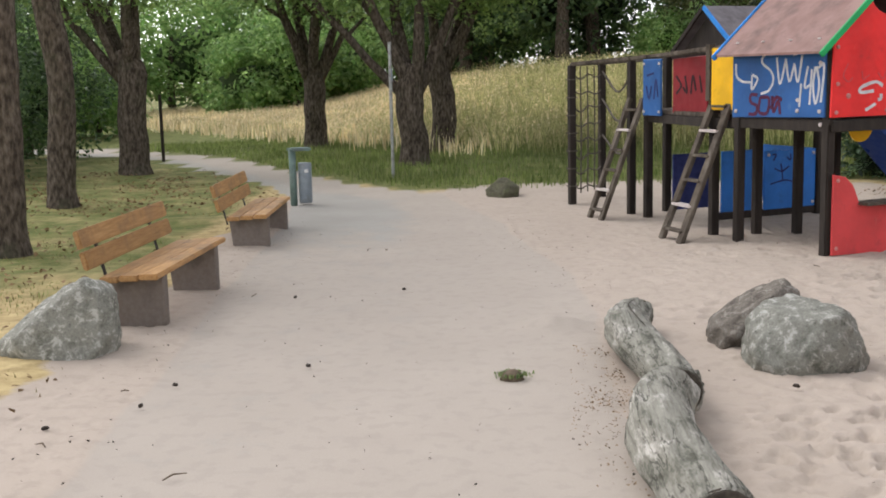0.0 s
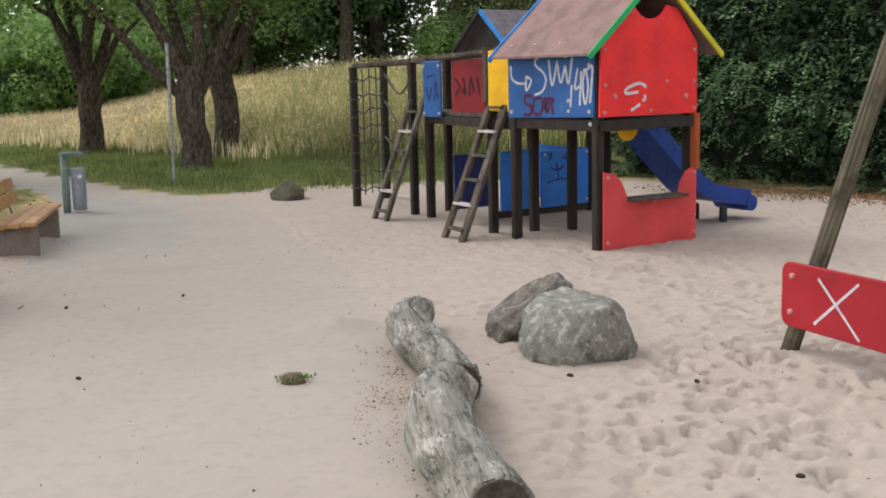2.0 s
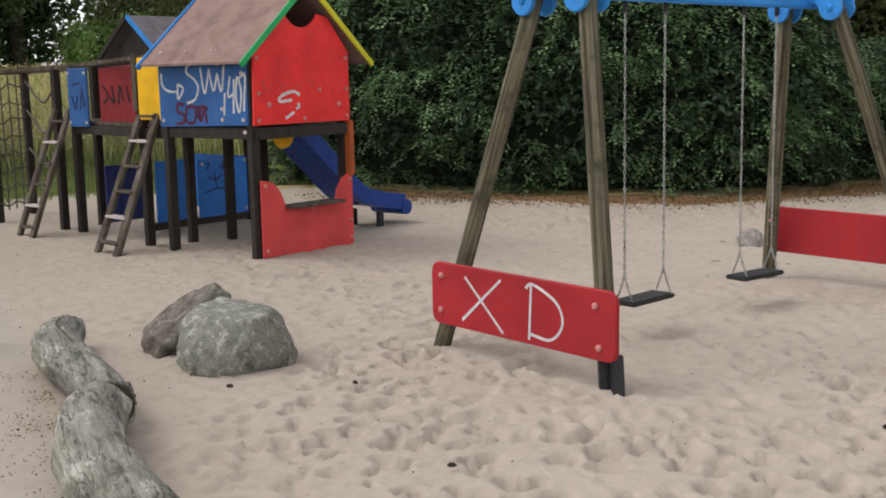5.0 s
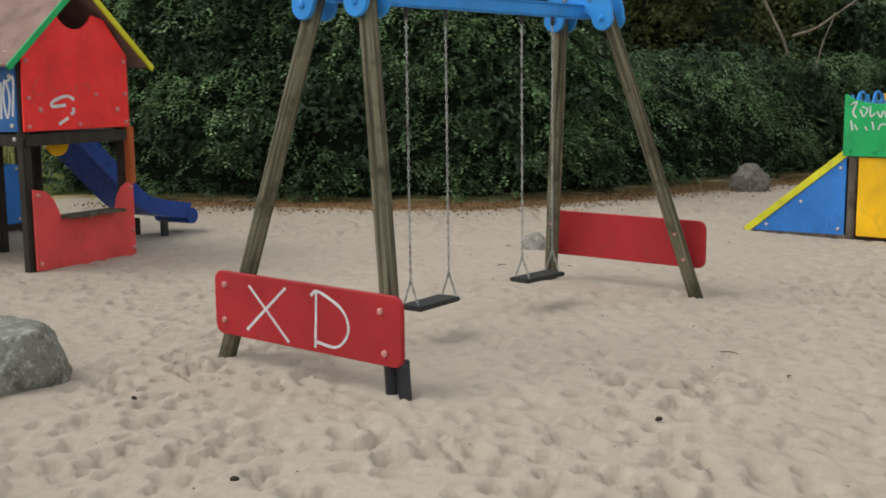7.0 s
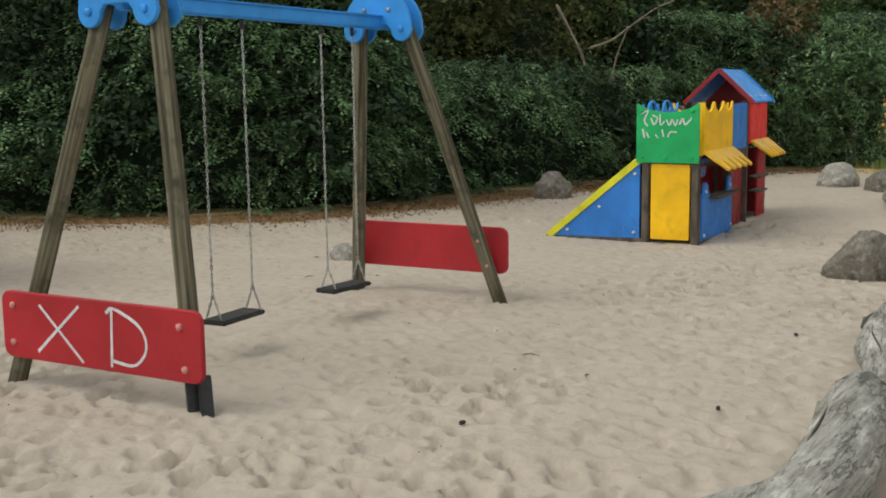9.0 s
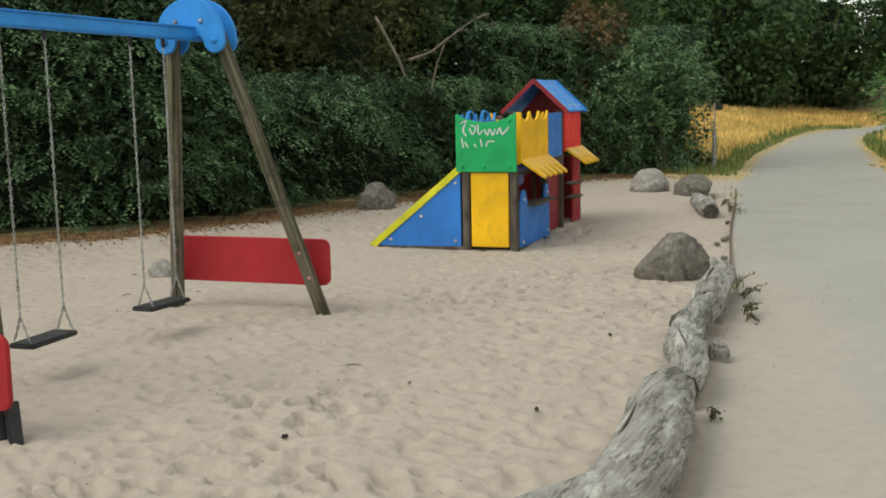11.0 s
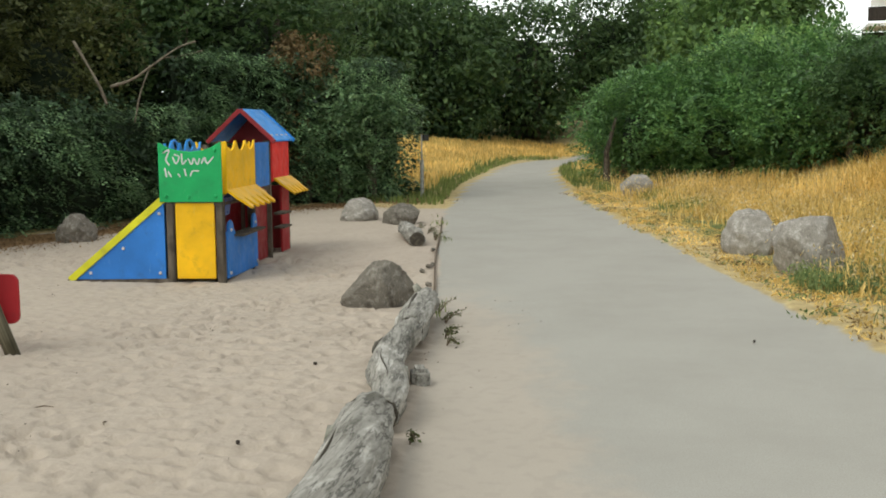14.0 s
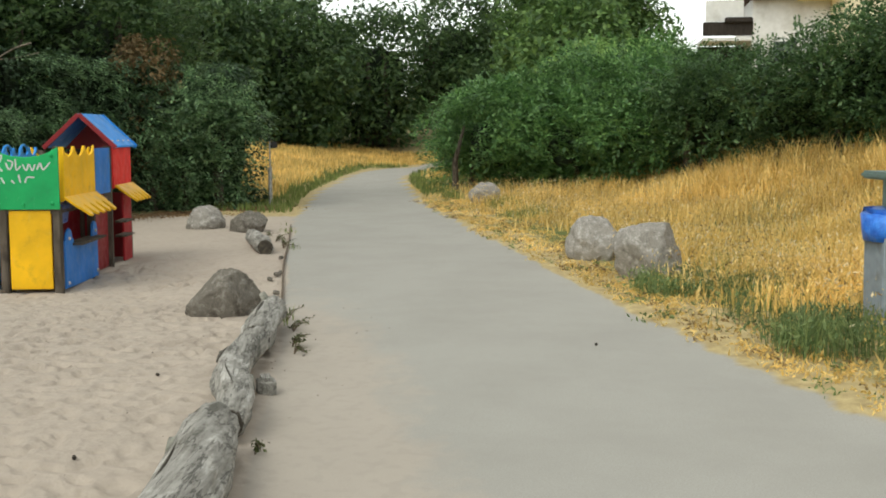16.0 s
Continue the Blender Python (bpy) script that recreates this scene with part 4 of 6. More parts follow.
# slide
slide_path = spline([(1.10, 0.95, 1.36), (1.40, 0.95, 1.16), (1.90, 0.95, 0.72), (2.30, 0.95, 0.38), (2.65, 0.95, 0.26), (3.16, 0.95, 0.17)], 22)
bm = bmesh.new()
section = [(-0.27, 0.0), (-0.27, 0.20), (-0.235, 0.20), (-0.225, 0.03), (0.225, 0.03), (0.235, 0.20), (0.27, 0.20), (0.27, 0.0)]
rings = []
for i, p in enumerate(slide_path):
    d = (slide_path[min(i + 1, 21)] - slide_path[max(i - 1, 0)]).normalized()
    upv = Vector((-d.z, 0, d.x))
    rings.append([bm.verts.new(p + Vector((0, u, 0)) + upv * v) for u, v in section])
for r0, r1 in zip(rings, rings[1:]):
    for k in range(8):
        bm.faces.new((r0[k], r0[(k + 1) % 8], r1[(k + 1) % 8], r1[k]))
bm.faces.new(rings[0])
bm.faces.new(rings[-1])
chute = part("slide", bm, M_SLIDE, tower, "deep blue plastic slide")
part("slide_end", tube([(3.20, 0.67, 0.2), (3.20, 1.23, 0.2)], 0.10, 12), M_SLIDE, chute)
for y in (0.72, 1.18):
    part("slide_foot", box((0.12, 0.05, 0.26), (2.72, y, 0.07), 0.02), M_BLACKST, chute)
part("slide_badge", prism(arc(0.78, 1.275, 0.16, 180, 360, 12), 0.02, 0.004, "y", 0.40), M_YEL, tower, "yellow half-round badge")

# ---------------------------------------------------------------- double swing
swing = thing("swing_frame", "double swing with round timber legs and blue beam", "swing", (3.88, 6.07, 0), 12.5)
LEGS = {"a": ((0.0, 0.81, -0.1), (0.41, 0.22, 2.42)), "b": ((0.0, -0.77, 0.2), (0.41, -0.22, 2.42)), "c": ((3.87, -0.84, -0.1), (3.30, -0.22, 2.42)), "d": ((3.87, 0.70, -0.1), (3.30, 0.22, 2.42))}
for p, q in LEGS.values():
    p, q = Vector(p), Vector(q)
    lg = part("leg", tube([(0, 0, (q - p).length * k / 8) for k in range(9)], 0.060, 14, jitter=0.006), M_POLE, swing, "grey weathered round timber leg", smooth=True)
    lg.matrix_local = Matrix.Translation(p) @ (q - p).to_track_quat('Z', 'Y').to_matrix().to_4x4()
# steel shoe under one leg
f, t = (Vector(v) for v in LEGS["b"])
for o in (-0.05, 0.05):
    bar(f + Vector((-0.01, o - 0.05, -0.32)), f + Vector((0.02, o, 0.02)), 0.075, 0.05, M_BLACKST, swing, "steel_shoe", "black steel ground shoe")


def end_plate(x, out):
    pts = arc(0, 2.38, 0.33, 0, 180, 16)
    pts = [(0.335, 2.36)] + pts + [(-0.335, 2.36)] + arc(-0.235, 2.36, 0.10, 180, 360, 8) + [(-0.1, 2.40), (0.1, 2.40)] + arc(0.235, 2.36, 0.10, 180, 360, 8)
    pl = part("end_plate", prism(pts[:-1], 0.035, 0.006, "x", x), M_BLUEB, swing, "rounded blue end plate")
    bolts([(x + out * 0.018, y, 2.36) for y in (-0.235, 0.235)], pl, "x", 0.028, M_BLUEB, out)
    bolts([(x + out * 0.018, y, 2.52) for y in (-0.12, 0.12)], pl, "x", 0.02, M_STEEL, out)


for x, out in ((0.30, -1), (0.50, 1), (3.22, -1), (3.40, 1)):
    end_plate(x, out)
beam = part("beam", box((3.10, 0.09, 0.11), (1.86, 0, 2.42), 0.012), M_BLUEB, swing, "blue painted steel beam")
part("beam_flange", box((3.1, 0.13, 0.014), (1.86, 0, 2.47), 0.004), M_BLUEB, beam)


def guard(p, q, z0, z1, out, mat, name="guard_board"):
    """A red board with rounded corners across two legs; p, q are (y) ends."""
    r = 0.07
    pts = arc(q - r, z1 - r, r, 0, 90, 4) + arc(p + r, z1 - r, r, 90, 180, 4) + arc(p + r, z0 + r, r, 180, 270, 4) + arc(q - r, z0 + r, r, 270, 360, 4)
    return prism(pts, 0.035, 0.006, "x", out)


near = part("guard_board", guard(-0.90, 0.78, 0.19, 0.62, -0.058, M_REDD), M_REDD, swing, "red board with two white painted letters")
bolts([(-0.076, y, z) for y, z in ((0.67, 0.53), (0.68, 0.29), (-0.74, 0.52), (-0.77, 0.27))], near, "x", 0.023, M_BOLTR)
stroke([(0.43, 0.55), (0.06, 0.22)], 0.021, "x", -0.0735, M_WHITEP, near, label="white painted letter X")
stroke([(0.08, 0.57), (0.46, 0.25)], 0.021, "x", -0.0735, M_WHITEP, near, label="white painted letter X")
stroke([(-0.20, 0.58), (-0.18, 0.22)], 0.021, "x", -0.0735, M_WHITEP, near, label="white painted letter D")
stroke([(-0.15, 0.55), (-0.22, 0.58), (-0.42, 0.49), (-0.47, 0.36), (-0.37, 0.25), (-0.18, 0.26)], 0.021, "x", -0.0735, M_WHITEP, near, label="white painted letter D")
far_board = part("guard_board", guard(-0.88, 0.74, 0.25, 0.66, 3.88, M_REDD), M_REDD, swing, "plain red board")
bolts([(3.74 - 0.235 * (z - 0.3), y, z) for y, z in ((-0.69, 0.56), (-0.75, 0.34), (0.56, 0.56), (0.61, 0.34))], far_board, "x", 0.02, M_BOLTR)


def chain(p, q, parent):
    """Interlocked links from p down to q, one joined body."""
    p, q = Vector(p), Vector(q)
    n_links = int((p - q).length / 0.03)
    bm = bmesh.new()
    d = (q - p).normalized()
    s0 = d.orthogonal().normalized()
    s1 = d.cross(s0)
    for i in range(n_links):
        c = p.lerp(q, (i + 0.5) / n_links)
        s = s0 if i % 2 else s1
        loop = [c + d * (0.021 * math.sin(a)) + s * (0.0075 * math.cos(a)) for a in (0, 1.05, 2.1, 3.14, 4.19, 5.24)]
        for u, v in zip(loop, loop[1:] + loop[:1]):
            tube([u, v], 0.0036, 4, bm)
    return part("chain", bm, M_STEEL, parent, "galvanised link chain")


def swing_seat(x, twist):
    for s in (-1, 1):
        hx = x + s * 0.215
        part("hanger", box((0.03, 0.03, 0.08), (hx, 0, 2.335), 0.008), M_BLACKST, swing)
        chain((hx, 0, 2.30), (hx + 0.012, 0, 0.46), swing)
        for o in (-0.07, 0.07):
            chain((hx + 0.012, 0, 0.46), (hx + 0.015, o, 0.285), swing)
    seat = part("swing_seat", box((0.50, 0.20, 0.035), (x + 0.012, 0, 0.27), 0.014, Matrix.Translation((x, 0, 0)) @ pose(0, 0, 0, 0, 0, twist) @ Matrix.Translation((-x, 0, 0))), M_BLACK, swing, "flat black rubber swing seat")
    return seat


swing_seat(1.25, 4)
swing_seat(2.62, -3)

# ---------------------------------------------------------------- low play castle with ramp and roofed hut
castle = thing("play_castle", "low colourful play castle with ramp and blue-roofed hut", "playhouse", (12.2, 6.68, 0), 13.9)
for x, y, z1 in ((0.0, 0.0, 1.0), (0.0, 0.61, 1.0), (1.45, 0.0, 1.62), (1.45, 0.61, 1.62), (2.35, 0.0, 1.66), (2.35, 0.68, 1.66), (3.46, 0.0, 1.66), (3.46, 0.68, 1.66)):
    post(x, y, -0.1, z1, 0.095, castle, M_LADDER)


def crown(p, q, z0, z1, teeth, dip):
    """A board whose top edge has rounded dips."""
    pts = [(p, z0), (q, z0), (q, z1)]
    w = (q - p) / teeth
    for k in reversed(range(teeth)):
        a, c = p + w * k, p + w * (k + 1)
        pts += [(c - 0.02, z1)] + [(c - w * s, z1 - dip * math.sin(math.pi * s) ** 0.8) for s in (0.15, 0.3, 0.5, 0.7, 0.85)] + [(a + 0.02, z1)]
    pts.append((p, z1))
    return pts


front = part("upper_panel", prism(crown(-0.05, 0.72, 0.96, 1.67, 1, 0.11), 0.03, 0.005, "x", -0.06), M_GREEN, castle, "green board with scalloped top and white scrawl")
bolts([(-0.076, y, z) for y, z in ((0.03, 1.03), (0.64, 1.03), (0.36, 1.02), (0.03, 1.58), (0.66, 1.58))], front, "x", 0.025, M_GREEN)
for pts in ([(0.66, 1.55), (0.58, 1.58), (0.62, 1.47), (0.58, 1.40)], [(0.54, 1.50), (0.50, 1.42), (0.46, 1.50), (0.52, 1.53)], [(0.43, 1.54), (0.42, 1.42), (0.37, 1.46)], [(0.35, 1.48), (0.31, 1.41), (0.28, 1.48), (0.24, 1.41), (0.21, 1.48)],
            [(0.19, 1.42), (0.15, 1.49), (0.12, 1.42), (0.04, 1.50)], [(0.64, 1.37), (0.62, 1.26)], [(0.60, 1.33), (0.56, 1.26)], [(0.48, 1.30), (0.45, 1.26)], [(0.40, 1.36), (0.38, 1.27)], [(0.33, 1.27), (0.30, 1.33), (0.22, 1.33)]):
    stroke(pts, 0.02, "x", -0.0755, M_WHITEP, front, label="white scrawl")
part("lower_panel", box((0.03, 0.48, 0.92), (-0.02, 0.305, 0.49)), M_YEL, castle, "plain yellow board")
part("platform", box((1.5, 0.68, 0.05), (0.72, 0.305, 0.93)), M_LADDER, castle)
back = part("upper_panel", prism(crown(-0.02, 0.72, 0.96, 1.66, 2, 0.12), 0.03, 0.005, "x", 1.40), M_YEL, castle, "yellow board with scalloped top")
part("upper_panel", prism(crown(0.0, 1.42, 0.96, 1.66, 5, 0.10), 0.03, 0.005, "y", 0.66), M_BLUEB, castle, "blue board with scalloped top")
sidey = part("upper_panel", prism(crown(0.06, 1.42, 1.06, 1.68, 3, 0.12), 0.03, 0.005, "y", -0.06), M_YEL, castle, "yellow board with scalloped top")


def awning(x0, x1, z):
    """A slanting yellow board with a toothed lower edge."""
    pts, n_teeth = [(x0, 0.0), (x1, 0.0)], 5
    w = (x1 - x0) / n_teeth
    for k in reversed(range(n_teeth)):
        a = x0 + w * k
        pts += [(a + w, 0.17), (a + w * 0.88, 0.20), (a + w * 0.80, 0.33), (a + w * 0.62, 0.36), (a + w * 0.38, 0.34), (a + w * 0.22, 0.22), (a + w * 0.08, 0.17)]
    bm = prism(pts, 0.03, 0.004, "z", 0.0)
    bmesh.ops.transform(bm, matrix=Matrix.Translation((0, -0.07, z)) @ Matrix.Rotation(radians(38), 4, 'X') @ Matrix.Diagonal((1, -1, 1, 1)), verts=bm.verts)
    return part("awning", bm, M_YEL, castle, "yellow toothed awning board")


awning(0.05, 1.42, 1.09)
cb = part("counter_panel", prism([(0.06, 0.02), (1.48, 0.0), (1.48, 0.62)] + arc(1.36, 0.62, 0.10, 0, 180, 6) + [(1.24, 0.52), (0.42, 0.52), (0.40, 0.58)] + arc(0.22, 0.60, 0.12, 0, 180, 6) + [(0.06, 0.58)], 0.03, 0.005, "y", -0.05), M_BLUE, castle, "blue counter board with rounded ends")
bolts([(0.14, -0.066, 0.08), (1.42, -0.066, 0.08), (0.2, -0.066, 0.6), (1.36, -0.066, 0.6)], cb)
part("counter_shelf", box((1.1, 0.22, 0.028), (0.9, -0.08, 0.52)), M_LADDER, castle)
part("lower_panel", box((1.3, 0.03, 0.9), (0.73, 0.63, 0.46)), M_SLIDE, castle, "dark blue board in shade")
part("arch_panel", prism([(0.06, 1.0), (0.06, 0.78)] + arc(0.75, 0.62, 0.5, 160, 20, 8) + [(1.42, 0.78), (1.42, 1.0)], 0.03, 0.005, "y", -0.02), M_SLIDE, castle, "blue arch board")
# ramp with two blue cheeks and yellow edge
for x in (-0.03, 0.62):
    ck = part("ramp_side", prism([(0.68, 0.02), (0.68, 0.98), (1.82, 0.02)], 0.03, 0.005, "x", x), M_BLUE, castle, "blue triangular ramp side")
    bolts([(x - 0.016, y, z) for y, z in ((0.75, 0.1), (0.74, 0.82), (1.2, 0.40), (1.62, 0.1))], ck, "x", 0.02)
    bar((x, 0.62, 1.05), (x, 1.88, 0.01), 0.07, 0.085, M_YELG, castle, "ramp_edge", "yellow-green rounded edge strip")
    bar((x, 0.60, 0.01), (x, 1.92, -0.01), 0.06, 0.05, M_LADDER, castle, "ramp_sill")
bar((0.30, 0.66, 0.96), (0.30, 1.84, 0.0), 0.62, 0.04, M_LADDER, castle, "ramp_deck")
# rails seen over the scalloped boards
for x in (0.35, 0.95):
    part("hoop", tube([Vector((x + 0.16 * math.cos(a), 0.66, 1.58 + 0.11 * math.sin(a))) for a in [math.pi * k / 8 for k in range(9)]], 0.016, 6), M_BLUEB, castle, "bent blue hoop")
# link and hut
part("link_panel", box((0.74, 0.03, 0.60), (1.90, -0.04, 1.34)), M_BLUE, castle, "blue link board")
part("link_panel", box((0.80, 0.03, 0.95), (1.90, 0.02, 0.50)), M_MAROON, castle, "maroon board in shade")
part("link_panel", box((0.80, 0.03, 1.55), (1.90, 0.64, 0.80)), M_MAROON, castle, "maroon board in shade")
part("hut_panel", box((1.04, 0.03, 0.56), (2.92, -0.05, 1.36)), M_RED, castle, "red upper board")
part("hut_panel", box((0.46, 0.03, 1.02), (3.20, -0.04, 0.53)), M_REDD, castle, "dull red door board")
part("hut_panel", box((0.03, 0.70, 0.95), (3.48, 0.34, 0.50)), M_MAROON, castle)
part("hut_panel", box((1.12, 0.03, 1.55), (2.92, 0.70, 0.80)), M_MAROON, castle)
# the gable is open; this added sheet stands in for its dark interior
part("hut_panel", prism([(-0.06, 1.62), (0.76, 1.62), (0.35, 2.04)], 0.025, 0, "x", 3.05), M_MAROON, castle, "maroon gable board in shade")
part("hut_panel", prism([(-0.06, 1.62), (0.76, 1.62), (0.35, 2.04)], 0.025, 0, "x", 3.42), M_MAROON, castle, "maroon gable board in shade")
awning(2.45, 3.46, 1.12)
for z in (0.42, 0.62):
    bar((2.5, -0.12, z), (2.98, -0.12, z), 0.16, 0.028, M_LADDER, castle, "shelf")
roof(0.35, 0.47, 2.08, 0.44, 2.30, 3.52, M_BLUEB, (M_MAROON, M_MAROON), M_BLUEB, castle, along="x")

# ---------------------------------------------------------------- boulders, logs, benches, bins
def boulder(at, size, rz, seed, mat=None, label="rounded grey granite boulder half sunk in the sand", tilt=0, cut=(), lean=(0, 0, 0)):
    bm = bmesh.new()
    bmesh.ops.create_icosphere(bm, subdivisions=5, radius=1)
    off = Vector((seed * 3.7, seed * 1.3, seed * 2.1))
    cuts = []
    r2 = random.Random(seed)
    for _ in range(9):
        d = Vector((r2.gauss(0, 1), r2.gauss(0, 1), r2.gauss(0.3, 0.8))).normalized()
        cuts.append((d, r2.uniform(0.70, 0.93)))
    cuts += [(Vector(c).normalized(), h) for c, h in cut]
    for v in bm.verts:
        d = v.co.normalized()
        r = 1 + 0.16 * noise.noise(d * 1.3 + off) + 0.07 * noise.noise(d * 3.1 + off)
        p = d * r
        for c, h in cuts:
            k = p.dot(c) - h
            if k > 0:
                p -= c * k * 0.93
        p += d * (0.045 * noise.noise(d * 4.5 + off) + 0.035 * (0.5 - abs(noise.noise(d * 7 + off))) + 0.016 * noise.noise(d * 15 + off) + 0.008 * noise.noise(d * 34 + off))
        v.co = p + Vector(lean) * p.z
    bmesh.ops.transform(bm, matrix=pose(0, 0, 0, 0, tilt, 0) @ Matrix.Diagonal((*size, 1)), verts=bm.verts)
    ob = new("boulder", finish(bm, "boulder", mat or M_ROCK, True))
    ob.matrix_world = pose(*at, 0, 0, rz)
    return tagged(ob, label, "boulder", "boulders")


boulder((-2.80, 7.92, 0.10), (0.45, 0.34, 0.47), 8, 3, label="pale grey boulder beside a bench", lean=(0.2, 0, 0), cut=[((-0.62, -0.1, 0.75), 0.60), ((0.95, 0, 0.2), 0.82)])
boulder((2.36, 7.26, 0.08), (0.45, 0.36, 0.38), 5, 5, M_ROCK, "broad grey lichen-spotted boulder in the sand", cut=[((1, 0, 0.1), 0.78), ((0.25, 0, 1), 0.78), ((-0.75, -0.2, 0.65), 0.80)])
boulder((2.19, 7.86, 0.11), (0.40, 0.27, 0.25), 12, 8, M_ROCKB, "tilted brown-grey boulder behind another", tilt=-34, cut=[((0, -0.9, -0.2), 0.7), ((0, 0, 1), 0.7)])
boulder((0.93, 17.75, 0.06), (0.30, 0.26, 0.24), 0, 11, M_ROCKM, "small mossy boulder at the meadow edge", cut=[((0.7, 0, 0.7), 0.75), ((-0.7, 0, 0.7), 0.8)])
boulder((11.18, 4.24, 0.08), (0.37, 0.36, 0.40), -30, 14, M_ROCKB, "brown-grey boulder beside the log", lean=(0.0, -0.25, 0), cut=[((-0.4, 0.9, 0.35), 0.66), ((-0.6, 0.2, 0.75), 0.72), ((0.75, 0, 0.6), 0.76)])
boulder((20.9, 8.6, 0.10), (0.40, 0.36, 0.33), 0, 17, M_ROCKC, "pale rounded boulder before the hedge")
boulder((20.3, 7.5, 0.08), (0.42, 0.36, 0.32), 40, 19, M_ROCKB, "brown boulder near the path edge")
boulder((16.0, 11.6, 0.08), (0.38, 0.32, 0.34), 15, 23, M_ROCKB, "dark grey rounded boulder under the hedge")
boulder((16.5, 0.75, 0.22), (0.48, 0.42, 0.42), 10, 29, M_ROCKC, "round grey boulder in dry grass")
boulder((14.55, -0.02, 0.28), (0.48, 0.45, 0.52), 0, 31, M_ROCKC, "large cracked grey boulder in dry grass", cut=[((-0.2, -0.9, 0.3), 0.72)])
boulder((28.9, 4.35, 0.22), (0.46, 0.40, 0.36), 0, 37, M_ROCKC, "pale boulder in long grass")
boulder((8.75, 9.15, 0.03), (0.19, 0.15, 0.15), 50, 41, M_ROCKC, "small pale pointed stone in the sand", cut=[((0.8, 0, 0.6), 0.6), ((-0.8, 0, 0.6), 0.6)])


def log(pts, radii, label, seed, knots=(), mat=None, cracks=()):
    pts = [Vector(p) for p in pts]
    path = spline(pts, 46)
    rr = np.interp(np.linspace(0, len(radii) - 1, 46), np.arange(len(radii)), radii)
    run_way = path[-1] - path[0]
    az = math.degrees(math.atan2(run_way.y, run_way.x))
    lg = thing("log", label, "log", path[0] * 1.0, az)
    back = Matrix.Rotation(radians(-az), 4, 'Z')
    loc = [back @ (p - path[0]) for p in path]
    bm = tube(loc, list(rr), 40)
    for i, v in enumerate(bm.verts):
        k, j = divmod(i, 40)
        ang, run = j / 40 * 2 * math.pi, k * 0.045
        c = loc[k]
        w = noise.noise(Vector((math.cos(ang) * 1.1, math.sin(ang) * 1.1, run * 0.9 + seed * 5))) * 0.030
        w += noise.noise(Vector((math.cos(ang) * 4.0, math.sin(ang) * 4.0, run * 1.6 + seed * 9))) * 0.014
        w += noise.noise(Vector((math.cos(ang) * 9.0, math.sin(ang) * 9.0, run * 4.0 + seed * 3))) * 0.010
        w -= max(0.0, 0.10 - abs(noise.noise(Vector((math.cos(ang) * 2.6, math.sin(ang) * 2.6, run * 0.8 + seed * 7))))) * 0.16
        v.co += (v.co - c).normalized() * w
    part("stem", bm, mat or M_LOG, lg, "bare silver-grey weathered trunk", True)
    for i, j in ((0, 1), (-1, -2)):
        d = (loc[i] - loc[j]).normalized()
        part("cut_end", tube([loc[i] - d * 0.01, loc[i] + d * 0.008], [rr[i] * 0.93, rr[i] * 0.85], 16), M_LOGEND, lg, "dark cracked end grain")
    for k, ang, ln, r in knots:
        d = (loc[min(k + 1, 45)] - loc[k - 1]).normalized()
        s = d.cross(Vector((0, 0, 1))).normalized()
        o = s * math.cos(radians(ang)) + Vector((0, 0, 1)) * math.sin(radians(ang))
        part("branch_stub", tube([loc[k] + o * rr[k] * 0.5, loc[k] + o * (rr[k] + ln)], [r * 1.3, r], 10, jitter=0.02), M_LOG, lg, "broken branch stub", True)
    for k0, k1, ang, w in cracks:
        run = []
        for k in range(k0, k1 + 1):
            d = (loc[min(k + 1, 45)] - loc[max(k - 1, 0)]).normalized()
            s = d.cross(Vector((0, 0, 1))).normalized()
            a = radians(ang + 2.5 * math.sin(k * 0.35))
            run.append(loc[k] + (s * math.cos(a) + Vector((0, 0, 1)) * math.sin(a)) * (rr[k] * 0.985))
        part("crack", tube(run, [w * (0.3 + 0.7 * math.sin(math.pi * (i + 0.5) / len(run))) for i in range(len(run))], 6, jitter=w * 0.3), M_LOGEND, lg, "dark drying crack")
    return lg


log([(1.44, 8.26, 0.13), (1.35, 8.0, 0.14), (1.24, 7.6, 0.15), (1.25, 6.95, 0.15), (1.28, 6.35, 0.15), (1.27, 6.02, 0.15)], [0.10, 0.14, 0.155, 0.15, 0.145, 0.15], "grey driftwood log edging the sand pit", 1, ((39, 165, 0.008, 0.04),), cracks=((10, 26, 95, 0.006),))
log([(1.21, 5.98, 0.16), (1.09, 5.6, 0.17), (1.02, 5.15, 0.17), (1.03, 4.6, 0.17), (1.06, 4.15, 0.17)], [0.155, 0.17, 0.17, 0.165, 0.15], "thick grey split log beside the path", 2, cracks=((4, 26, 128, 0.007),))
log([(3.95, 1.95, 0.15), (4.4, 1.80, 0.16), (4.9, 1.87, 0.16), (5.5, 2.03, 0.16), (6.0, 2.20, 0.16), (6.25, 2.28, 0.15)], [0.15, 0.165, 0.172, 0.172, 0.168, 0.155], "thick grey weathered log along the path", 3, ((30, 168, 0.02, 0.08),), M_LOGX, ((12, 34, 128, 0.008),))
log([(6.46, 2.28, 0.12), (6.9, 2.40, 0.14), (7.5, 2.68, 0.14), (8.1, 2.87, 0.14), (8.86, 3.02, 0.15)], [0.11, 0.12, 0.13, 0.12, 0.125], "winding grey weathered log along the path", 4, ((36, 178, 0.03, 0.06), (20, 5, 0.03, 0.05)), M_LOGX, ((29, 38, 150, 0.026), (10, 26, 100, 0.006)))
